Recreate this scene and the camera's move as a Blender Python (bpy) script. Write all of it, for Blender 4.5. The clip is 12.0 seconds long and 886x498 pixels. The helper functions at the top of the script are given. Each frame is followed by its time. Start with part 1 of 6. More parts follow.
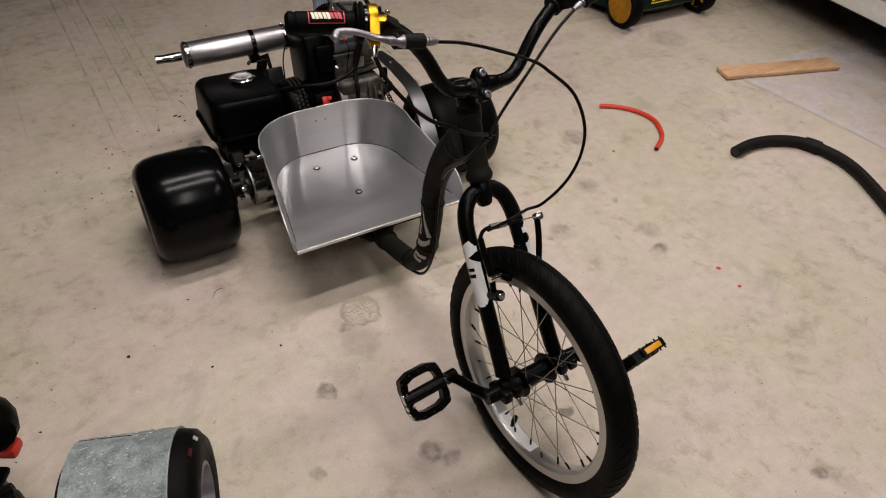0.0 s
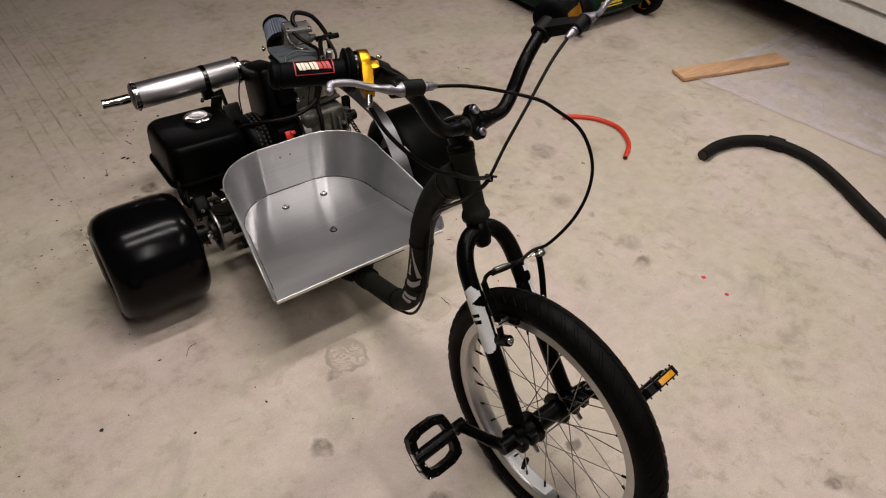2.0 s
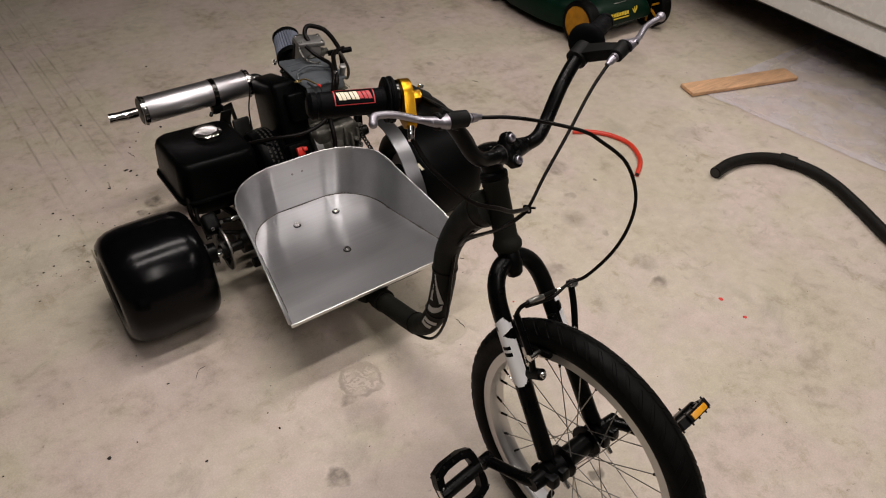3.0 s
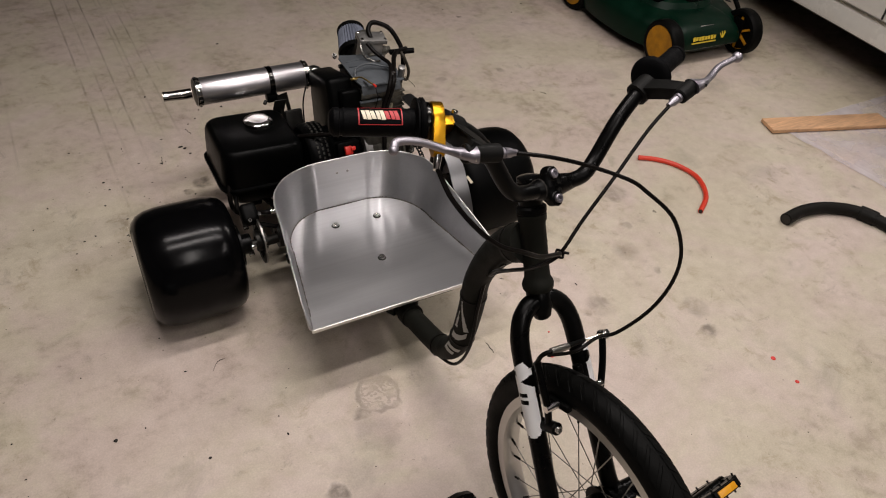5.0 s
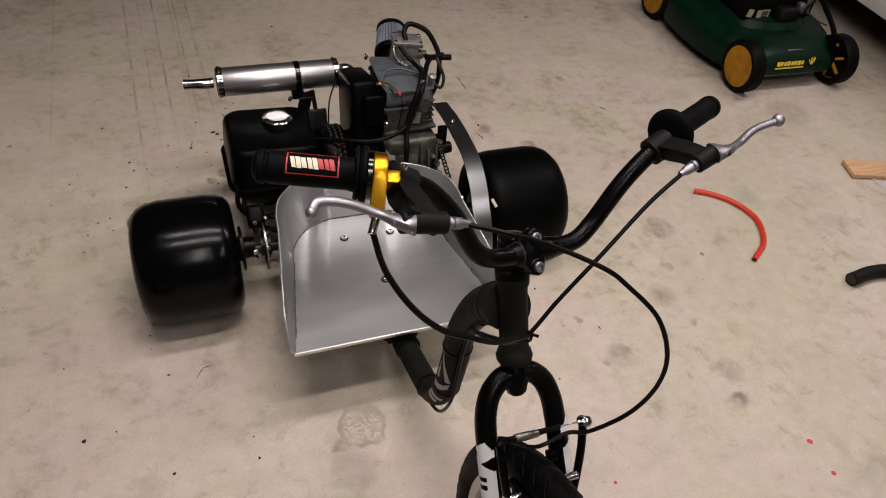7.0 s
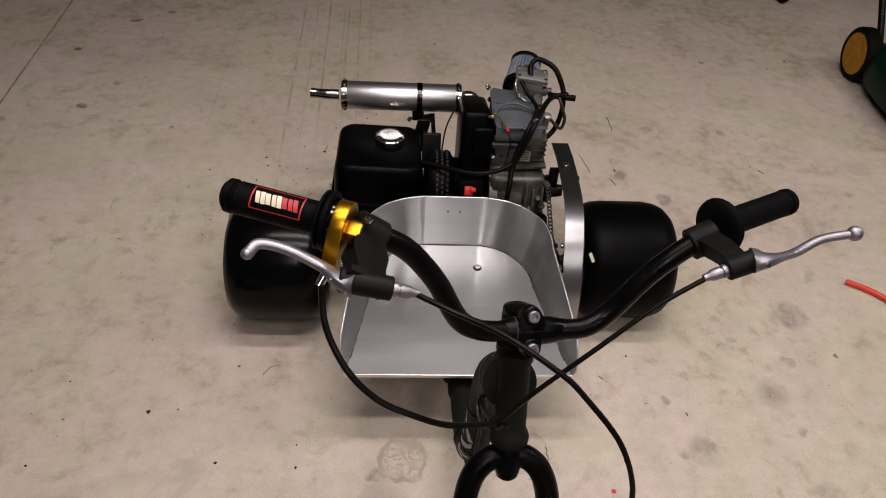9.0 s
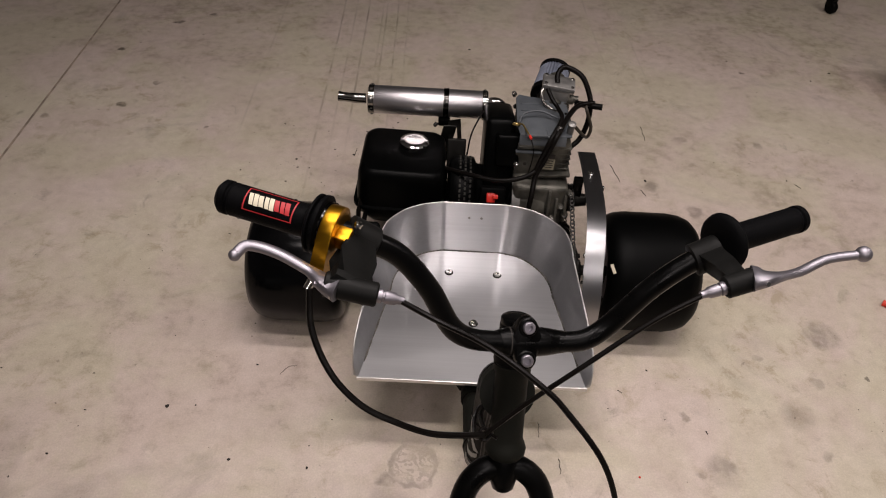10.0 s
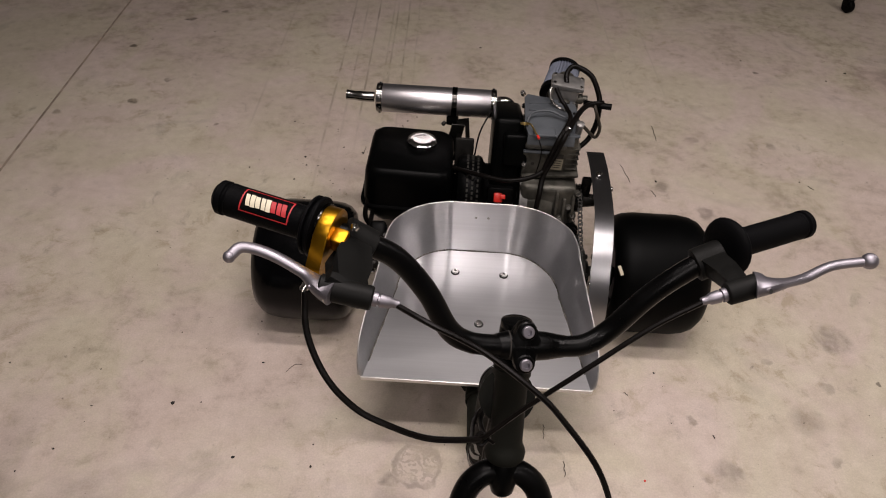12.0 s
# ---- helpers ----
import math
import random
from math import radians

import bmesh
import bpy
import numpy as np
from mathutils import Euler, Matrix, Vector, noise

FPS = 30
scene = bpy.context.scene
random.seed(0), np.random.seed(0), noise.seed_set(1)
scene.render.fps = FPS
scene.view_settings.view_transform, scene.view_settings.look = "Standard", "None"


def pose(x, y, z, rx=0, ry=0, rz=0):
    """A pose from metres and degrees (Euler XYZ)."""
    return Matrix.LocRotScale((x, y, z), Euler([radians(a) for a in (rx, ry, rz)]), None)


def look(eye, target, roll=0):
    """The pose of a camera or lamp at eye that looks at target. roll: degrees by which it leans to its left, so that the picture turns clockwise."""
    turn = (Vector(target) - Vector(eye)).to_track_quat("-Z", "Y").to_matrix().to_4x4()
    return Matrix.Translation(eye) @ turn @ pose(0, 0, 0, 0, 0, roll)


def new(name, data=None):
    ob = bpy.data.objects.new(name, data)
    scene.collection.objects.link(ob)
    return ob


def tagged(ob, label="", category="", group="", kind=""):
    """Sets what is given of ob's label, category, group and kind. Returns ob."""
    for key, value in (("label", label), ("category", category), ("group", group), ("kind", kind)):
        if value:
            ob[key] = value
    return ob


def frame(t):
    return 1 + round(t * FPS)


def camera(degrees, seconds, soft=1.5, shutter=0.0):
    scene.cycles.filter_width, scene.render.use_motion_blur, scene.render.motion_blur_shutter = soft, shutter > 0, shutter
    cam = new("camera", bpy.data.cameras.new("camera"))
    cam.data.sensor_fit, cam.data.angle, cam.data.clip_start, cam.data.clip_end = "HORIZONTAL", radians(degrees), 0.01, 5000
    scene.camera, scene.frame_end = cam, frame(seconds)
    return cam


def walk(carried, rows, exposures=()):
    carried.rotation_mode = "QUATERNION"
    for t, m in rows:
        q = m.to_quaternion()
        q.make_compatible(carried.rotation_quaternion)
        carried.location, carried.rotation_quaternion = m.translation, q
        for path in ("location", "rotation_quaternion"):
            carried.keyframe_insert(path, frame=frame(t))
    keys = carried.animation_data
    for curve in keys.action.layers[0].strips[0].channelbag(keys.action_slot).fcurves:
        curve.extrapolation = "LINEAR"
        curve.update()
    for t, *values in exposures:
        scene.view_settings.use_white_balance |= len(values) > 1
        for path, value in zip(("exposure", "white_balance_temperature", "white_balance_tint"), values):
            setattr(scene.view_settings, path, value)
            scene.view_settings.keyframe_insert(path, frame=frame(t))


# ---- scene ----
cam = camera(63.2, 12.0, 1.1)
PATH = [
    (0, (-0.594, -1.641, 1.311), (0.174, -0.339, 0.001), 2.1),
    (0.5, (-0.596, -1.631, 1.313), (0.201, -0.327, 0.022), 2.7),
    (1, (-0.605, -1.618, 1.313), (0.187, -0.31, 0.024), 3.2),
    (1.5, (-0.612, -1.567, 1.319), (0.24, -0.295, 0.031), 2.4),
    (2, (-0.615, -1.507, 1.317), (0.279, -0.277, 0.018), 1.1),
    (2.5, (-0.624, -1.449, 1.316), (0.287, -0.236, 0.013), 1.7),
    (3, (-0.638, -1.42, 1.323), (0.286, -0.204, 0.032), 2.3),
    (4.8, (-0.57, -1.377, 1.319), (0.249, -0.103, 0.012), 5.0),
    (5, (-0.546, -1.371, 1.317), (0.234, -0.075, 0.009), 5.3),
    (5.5, (-0.478, -1.354, 1.318), (0.217, -0.024, -0.003), 5.8),
    (6, (-0.41, -1.341, 1.319), (0.234, 0.019, 0.001), 6.6),
    (6.5, (-0.38, -1.33, 1.314), (0.212, 0.035, -0.023), 6.6),
    (7, (-0.354, -1.281, 1.312), (0.237, 0.068, -0.041), 6.8),
    (7.2, (-0.348, -1.262, 1.309), (0.225, 0.079, -0.059), 6.3),
    (8.8, (-0.161, -1.244, 1.318), (0.007, 0.223, -0.031), 5.4),
    (9, (-0.144, -1.245, 1.32), (-0.019, 0.225, -0.03), 4.4),
    (9.5, (-0.112, -1.24, 1.321), (-0.06, 0.236, -0.027), 3.2),
    (10, (-0.098, -1.24, 1.321), (-0.085, 0.239, -0.024), 3.3),
    (10.5, (-0.088, -1.238, 1.321), (-0.102, 0.238, -0.029), 3.2),
    (11, (-0.084, -1.236, 1.32), (-0.113, 0.243, -0.026), 3.0),
    (11.5, (-0.084, -1.232, 1.32), (-0.112, 0.246, -0.027), 3.1),
    (12, (-0.084, -1.231, 1.321), (-0.106, 0.242, -0.031), 2.9),
]
walk(cam, [(t, look(eye, target, roll)) for t, eye, target, roll in PATH],
     [(0.0, -0.03, 6500, 10), (5.0, -0.03, 6500, 11), (9.0, -0.06, 6520, 13), (10.5, -0.06, 6560, 15), (12.0, -0.06, 6560, 15)])

# ---- light ----
world = bpy.data.worlds.new("garage_air")
scene.world = world
world.use_nodes = True
world.node_tree.nodes["Background"].inputs[0].default_value = (0.9, 0.95, 1.0, 1)
world.node_tree.nodes["Background"].inputs[1].default_value = 0.03
TUBES = [(0.0, -0.08, 23.2, 0), (0.0, -0.75, 23.2, 0), (-0.25, -2.3, 19.6, 90), (1.15, -2.3, 12.2, 90), (2.3, 0.1, 24.0, 0)]
CEILING = 2.55
for lx, ly, watts, turn in TUBES:
    lamp = bpy.data.lights.new("tube_light", "AREA")
    lamp.shape, lamp.size, lamp.size_y, lamp.energy, lamp.color = "RECTANGLE", 1.5, 0.14, watts, (1.0, 0.925, 0.885)
    ob = new("tube_light", lamp)
    ob.matrix_world = pose(lx, ly, CEILING - 0.075, 0, 0, turn)
scene.view_settings.exposure = 0.0


# ---- materials ----
def material(name, color, rough=0.5, metal=0.0, var=0.12, scale=40.0, bump=0.0, bump_scale=200.0, coat=0.0, spread=0.12, stretch=(1, 1, 1), spec=0.5):
    m = bpy.data.materials.new(name)
    m.use_nodes = True
    nt = m.node_tree
    b = nt.nodes["Principled BSDF"]
    link = nt.links.new
    co = nt.nodes.new("ShaderNodeTexCoord")
    mp = nt.nodes.new("ShaderNodeMapping")
    mp.inputs["Scale"].default_value = stretch
    link(co.outputs["Object"], mp.inputs[0])
    n1 = nt.nodes.new("ShaderNodeTexNoise")
    n1.inputs["Scale"].default_value, n1.inputs["Detail"].default_value = scale, 6
    n2 = nt.nodes.new("ShaderNodeTexNoise")
    n2.inputs["Scale"].default_value, n2.inputs["Detail"].default_value = scale * 0.17, 3
    for n in (n1, n2):
        link(mp.outputs[0], n.inputs["Vector"])
    add = nt.nodes.new("ShaderNodeMath")
    link(n1.outputs[0], add.inputs[0])
    link(n2.outputs[0], add.inputs[1])
    ramp = nt.nodes.new("ShaderNodeMapRange")
    ramp.inputs[1].default_value, ramp.inputs[2].default_value = 0.7, 1.3
    ramp.inputs[3].default_value, ramp.inputs[4].default_value = 1 - var, 1 + var
    link(add.outputs[0], ramp.inputs[0])
    mix = nt.nodes.new("ShaderNodeVectorMath")
    mix.operation = "SCALE"
    mix.inputs[0].default_value = color
    link(ramp.outputs[0], mix.inputs["Scale"])
    link(mix.outputs[0], b.inputs["Base Color"])
    rr = nt.nodes.new("ShaderNodeMapRange")
    rr.inputs[1].default_value, rr.inputs[2].default_value = 0.7, 1.3
    rr.inputs[3].default_value, rr.inputs[4].default_value = max(0.03, rough - spread), min(1, rough + spread)
    link(add.outputs[0], rr.inputs[0])
    link(rr.outputs[0], b.inputs["Roughness"])
    b.inputs["Metallic"].default_value = metal
    b.inputs["Specular IOR Level"].default_value = spec
    b.inputs["Coat Weight"].default_value = coat
    b.inputs["Coat Roughness"].default_value = 0.15
    if bump:
        n3 = nt.nodes.new("ShaderNodeTexNoise")
        n3.inputs["Scale"].default_value, n3.inputs["Detail"].default_value = bump_scale, 4
        link(mp.outputs[0], n3.inputs["Vector"])
        bp = nt.nodes.new("ShaderNodeBump")
        bp.inputs["Strength"].default_value, bp.inputs["Distance"].default_value = bump, 0.002
        link(n3.outputs[0], bp.inputs["Height"])
        link(bp.outputs[0], b.inputs["Normal"])
    return m


BLACK_PAINT = material("black_paint", (0.0016, 0.0016, 0.0016), 0.30, var=0.2, spec=0.11)
GLOSS_CAP = material("gloss_black_cap", (0.002, 0.002, 0.002), 0.16, spec=0.35, var=0.2, spread=0.04)
MATTE_FRAME = material("matte_grey_paint", (0.0095, 0.0098, 0.0078), 0.6, spec=0.09, var=0.15, bump=0.1, bump_scale=600)
SLICK = material("slick_rubber", (0.0014, 0.0014, 0.0016), 0.17, spec=0.12, var=0.25, scale=25, spread=0.04, bump=0.01, bump_scale=300)
DUSTY_SLICK = material("dusty_slick_rubber", (0.0009, 0.0010, 0.0010), 0.46, spec=0.055, var=0.3, scale=20, spread=0.06)
RUBBER = material("tyre_rubber", (0.0026, 0.0026, 0.0024), 0.55, spec=0.07, var=0.25, bump=0.15, bump_scale=500)
GRIP = material("grip_rubber", (0.0022, 0.0022, 0.0025), 0.52, spec=0.04, var=0.2, bump=0.3, bump_scale=900)
PERCH = material("charcoal_plastic", (0.0058, 0.0058, 0.0054), 0.55, spec=0.11, var=0.2, bump=0.08, bump_scale=700)
PLASTIC = material("black_plastic", (0.002, 0.002, 0.002), 0.45, spec=0.07, var=0.2, bump=0.08, bump_scale=700)
SATIN_TANK = material("satin_black_tank", (0.0012, 0.0013, 0.0013), 0.34, spec=0.05, var=0.2, spread=0.05, bump=0.03, bump_scale=400)
ALUMINIUM = material("brushed_aluminium", (0.572, 0.572, 0.582), 0.30, 1.0, var=0.05, scale=70, stretch=(0.02, 3, 3), spread=0.0)
_nt = ALUMINIUM.node_tree
_bsdf = _nt.nodes["Principled BSDF"]
_tan = _nt.nodes.new("ShaderNodeTangent")
_tan.direction_type, _tan.axis = "RADIAL", "X"
_nt.links.new(_tan.outputs[0], _bsdf.inputs["Tangent"])
_bsdf.inputs["Anisotropic"].default_value = 0.70
# broad handling smudges over the brushing
_co = _nt.nodes.new("ShaderNodeTexCoord")
_noise = _nt.nodes.new("ShaderNodeTexNoise")
_noise.inputs["Scale"].default_value, _noise.inputs["Detail"].default_value = 6.0, 1
_map = _nt.nodes.new("ShaderNodeMapping")
_map.inputs["Scale"].default_value = (0.5, 1.8, 0.3)
_range = _nt.nodes.new("ShaderNodeMapRange")
_range.inputs[1].default_value, _range.inputs[2].default_value = 0.35, 0.65
_range.inputs[3].default_value, _range.inputs[4].default_value = 0.92, 1.09
_times = _nt.nodes.new("ShaderNodeMath")
_times.operation = "MULTIPLY"
_nt.links.new(_co.outputs["Object"], _map.inputs[0])
_nt.links.new(_map.outputs[0], _noise.inputs["Vector"])
_nt.links.new(_noise.outputs[0], _range.inputs[0])
_nt.links.new(_bsdf.inputs["Roughness"].links[0].from_socket, _times.inputs[0])
_nt.links.new(_range.outputs[0], _times.inputs[1])
_nt.links.new(_times.outputs[0], _bsdf.inputs["Roughness"])
WELD = material("weld_bead", (0.10, 0.092, 0.080), 0.45, 0.6, var=0.95, scale=160, bump=0.5, bump_scale=500)
STRIP = material("strip_aluminium", (0.33, 0.33, 0.34), 0.29, 1.0, var=0.015, scale=90, stretch=(8, 1, 1), spread=0.010)
EDGE = material("filed_aluminium_edge", (0.68, 0.67, 0.65), 0.42, 1.0, var=0.12, scale=60, spread=0.05)
PIPE = material("dark_chromed_pipe", (0.34, 0.325, 0.31), 0.13, 1.0, var=0.12, spread=0.04)
STEEL = material("polished_steel", (0.66, 0.65, 0.63), 0.16, 1.0, var=0.08, spread=0.06)
MUFFLER_SKIN = material("brushed_silencer_skin", (0.58, 0.56, 0.58), 0.36, 1.0, var=0.02, spread=0.0)
SPOKE = material("dull_spoke_steel", (0.30, 0.29, 0.27), 0.35, 1.0, var=0.1)
SATIN_STEEL = material("satin_silver", (0.30, 0.285, 0.315), 0.47, 1.0, var=0.06, spread=0.05)
CAST = material("cast_aluminium", (0.098, 0.094, 0.080), 0.42, 0.6, var=0.65, scale=38, bump=0.4, bump_scale=300, spec=0.3)
BRIGHT_CAST = material("clean_cast_aluminium", (0.25, 0.245, 0.235), 0.42, 0.7, var=0.2, scale=60, bump=0.25, bump_scale=300)
GREY_PAINT = material("grey_engine_paint", (0.072, 0.080, 0.088), 0.42, var=0.18, bump=0.12, bump_scale=350, spec=0.3)
BLACK_CHROME = material("black_chrome", (0.05, 0.048, 0.046), 0.14, 1.0, var=0.1, spread=0.04)
GOLD = material("gold_anodised", (0.43, 0.215, 0.012), 0.34, 1.0, var=0.06, spread=0.05)
RED = material("red_plastic", (0.62, 0.03, 0.02), 0.4, var=0.1)
RED_HOSE = material("red_rubber_hose", (0.66, 0.045, 0.02), 0.45, var=0.1)
WHITE_PAINT = material("white_decal", (0.84, 0.84, 0.84), 0.45, var=0.05)
BROWN_HOSE = material("brown_rubber", (0.030, 0.024, 0.016), 0.5, var=0.2)
GREY_DECAL = material("grey_decal", (0.42, 0.42, 0.40), 0.5, var=0.08)
RIM = material("silver_rim", (0.54, 0.53, 0.515), 0.34, 0.85, var=0.05, spread=0.04)
CABLE = material("black_cable", (0.0040, 0.0032, 0.0028), 0.38, spec=0.09, var=0.1)
DARK_METAL = material("dark_oiled_steel", (0.022, 0.021, 0.019), 0.42, 0.8, var=0.3, bump=0.1)
FILTER_BLUE = material("filter_gauze", (0.13, 0.145, 0.185), 0.55, 0.2, var=0.2)
STICKER = material("worn_sticker", (0.30, 0.27, 0.19), 0.6, var=0.3, scale=80)
GRILLE = material("dusty_grille", (0.028, 0.027, 0.024), 0.6, 0.0, spec=0.1, var=0.4)
BRASS = material("brass", (0.55, 0.40, 0.15), 0.35, 0.9, var=0.15)
AMBER = material("amber_reflector", (0.60, 0.27, 0.015), 0.25, var=0.1)
GREEN = material("green_mower_paint", (0.0013, 0.0128, 0.0066), 0.36, var=0.3, scale=18, spec=0.14)
YELLOW = material("yellow_print", (0.72, 0.52, 0.04), 0.5, var=0.08)
ORANGE = material("dirty_yellow_plastic", (0.40, 0.175, 0.008), 0.5, var=0.35, scale=30, spec=0.2)
WOOD = material("pine_board", (0.60, 0.36, 0.20), 0.7, var=0.28, scale=22, stretch=(1, 9, 9), bump=0.2, bump_scale=90)
CAR_WHITE = material("white_car_paint", (0.72, 0.71, 0.67), 0.25, var=0.03, coat=0.5)
CAR_DARK = material("car_underbody", (0.02, 0.02, 0.02), 0.8, var=0.3)
CAR_GLASS = material("tinted_glass", (0.02, 0.025, 0.03), 0.06, var=0.0, spread=0.01)
WALL = material("painted_plaster", (0.15, 0.154, 0.158), 0.85, var=0.06, scale=6, bump=0.1, bump_scale=80)
GALV = material("galvanised_sheet", (0.265, 0.305, 0.302), 0.58, 0.2, var=0.42, scale=260, bump=0.15, bump_scale=120)
FOAM = material("black_foam_tube", (0.0085, 0.0078, 0.0065), 0.6, spec=0.14, var=0.2, bump=0.2, bump_scale=400)
# for dirt and dark print, and for shade painted into bores and a crease
SPECK_AND_SHADE = material("dirt_specks_and_shade", (0.02, 0.017, 0.014), 0.8, var=0.3)
DIRT = material("joint_dirt", (0.30, 0.245, 0.19), 0.9, var=0.4, scale=30)
PRINT_RED = material("dull_red_print", (0.38, 0.016, 0.020), 0.5, var=0.15)
DULL_RED = material("smeared_red_paint", (0.045, 0.007, 0.007), 0.7, var=0.7, scale=160, spec=0.1)
DULL_YELLOW = material("dull_yellow_plastic", (0.16, 0.115, 0.045), 0.55, var=0.2, spec=0.2)
CREAM = material("cream_print", (0.62, 0.56, 0.42), 0.5, var=0.1)
TUBE_WHITE = material("lamp_housing", (0.8, 0.8, 0.78), 0.5, var=0.03)


def clear_sheet(name, lo, hi):
    m = bpy.data.materials.new(name)
    m.use_nodes = True
    nt = m.node_tree
    b = nt.nodes["Principled BSDF"]
    b.inputs["Base Color"].default_value = (0.80, 0.75, 0.82, 1)
    b.inputs["Roughness"].default_value = 0.22
    tr = nt.nodes.new("ShaderNodeBsdfTransparent")
    mix = nt.nodes.new("ShaderNodeMixShader")
    n = nt.nodes.new("ShaderNodeTexNoise")
    n.inputs["Scale"].default_value, n.inputs["Detail"].default_value = 9, 5
    co = nt.nodes.new("ShaderNodeTexCoord")
    nt.links.new(co.outputs["Object"], n.inputs["Vector"])
    bump = nt.nodes.new("ShaderNodeBump")
    bump.inputs["Strength"].default_value, bump.inputs["Distance"].default_value = 0.5, 0.004
    nt.links.new(n.outputs[0], bump.inputs["Height"])
    nt.links.new(bump.outputs[0], b.inputs["Normal"])
    r = nt.nodes.new("ShaderNodeMapRange")
    r.inputs[1].default_value, r.inputs[2].default_value = 0.35, 0.75
    r.inputs[3].default_value, r.inputs[4].default_value = lo, hi
    nt.links.new(n.outputs[0], r.inputs[0])
    nt.links.new(r.outputs[0], mix.inputs[0])
    nt.links.new(tr.outputs[0], mix.inputs[1])
    nt.links.new(b.outputs[0], mix.inputs[2])
    nt.links.new(mix.outputs[0], nt.nodes["Material Output"].inputs[0])
    return m


SHEET = clear_sheet("clear_plastic_sheet", 0.10, 0.60)
SHEET_FOLD = clear_sheet("folded_plastic_edge", 0.30, 0.62)

# Oil and water stains on the slab: x, y, radius, darkness
STAINS = [
    (-0.163, -0.89, 0.028, 0.5), (-0.130, -0.925, 0.025, 0.35), (-0.296, -0.643, 0.026, 0.5), (-0.394, -0.827, 0.018, 0.3),
    (0.727, -0.613, 0.026, 0.45), (0.752, -0.535, 0.04, 0.2), (0.149, -0.948, 0.018, 0.5), (-0.173, -0.545, 0.05, 0.2),
    (-0.177, -0.487, 0.022, 0.4), (0.525, -1.323, 0.02, 0.45), (1.705, 0.425, 0.09, 0.22), 
    (0.863, -0.038, 0.05, 0.35),
    (0.513, -0.427, 0.04, 0.3), (0.131, -0.428, 0.05, 0.2), (0.72, -0.28, 0.04, 0.22),
]
STAINS_FAR = [(1.35, 0.62, 0.05, 0.14), (-1.182, 1.487, 0.023, 0.75), (-1.068, 1.575, 0.018, 0.7), (-1.33, 1.235, 0.014, 0.65), (-1.119, 1.003, 0.017, 0.35), (-1.193, 0.857, 0.015, 0.55), (-1.409, 0.763, 0.016, 0.3), (-0.878, 0.742, 0.009, 0.5), (0.656, 0.431, 0.031, 0.35), (0.545, 0.548, 0.026, 0.35), (1.032, 1.309, 0.014, 0.5), (0.695, 0.818, 0.023, 0.25), (0.948, 0.807, 0.019, 0.3), (0.49, 0.764, 0.023, 0.2), (0.797, -0.186, 0.018, 0.22), (0.75, -0.378, 0.016, 0.3), (0.469, -0.437, 0.011, 0.35), (0.462, -0.295, 0.011, 0.3), (0.676, -0.117, 0.012, 0.25), (0.709, -0.284, 0.004, 0.6), (0.637, -0.138, 0.005, 0.6), (0.918, -0.166, 0.006, 0.5), (-0.293, 0.487, 0.029, 0.6), (-0.335, 0.452, 0.015, 0.6), (0.755, -0.519, 0.025, 0.2)]
# Dark rubber streaks along the slab: x, y from, y to, darkness
STREAKS = [(-0.4925, 0.3, 3.4, 0.60), (-0.4405, 0.5, 3.2, 0.35), (-0.3895, 0.5, 3.4, 0.65), (-0.3285, 0.7, 3.0, 0.30), (-0.3115, 0.6, 3.2, 0.45),
           (-0.2645, 0.6, 3.4, 0.50), (-0.2215, 0.8, 3.0, 0.25), (-0.74, 0.4, 2.4, 0.2), (0.55, 0.9, 2.8, 0.2), (0.69, 0.8, 2.6, 0.22)]


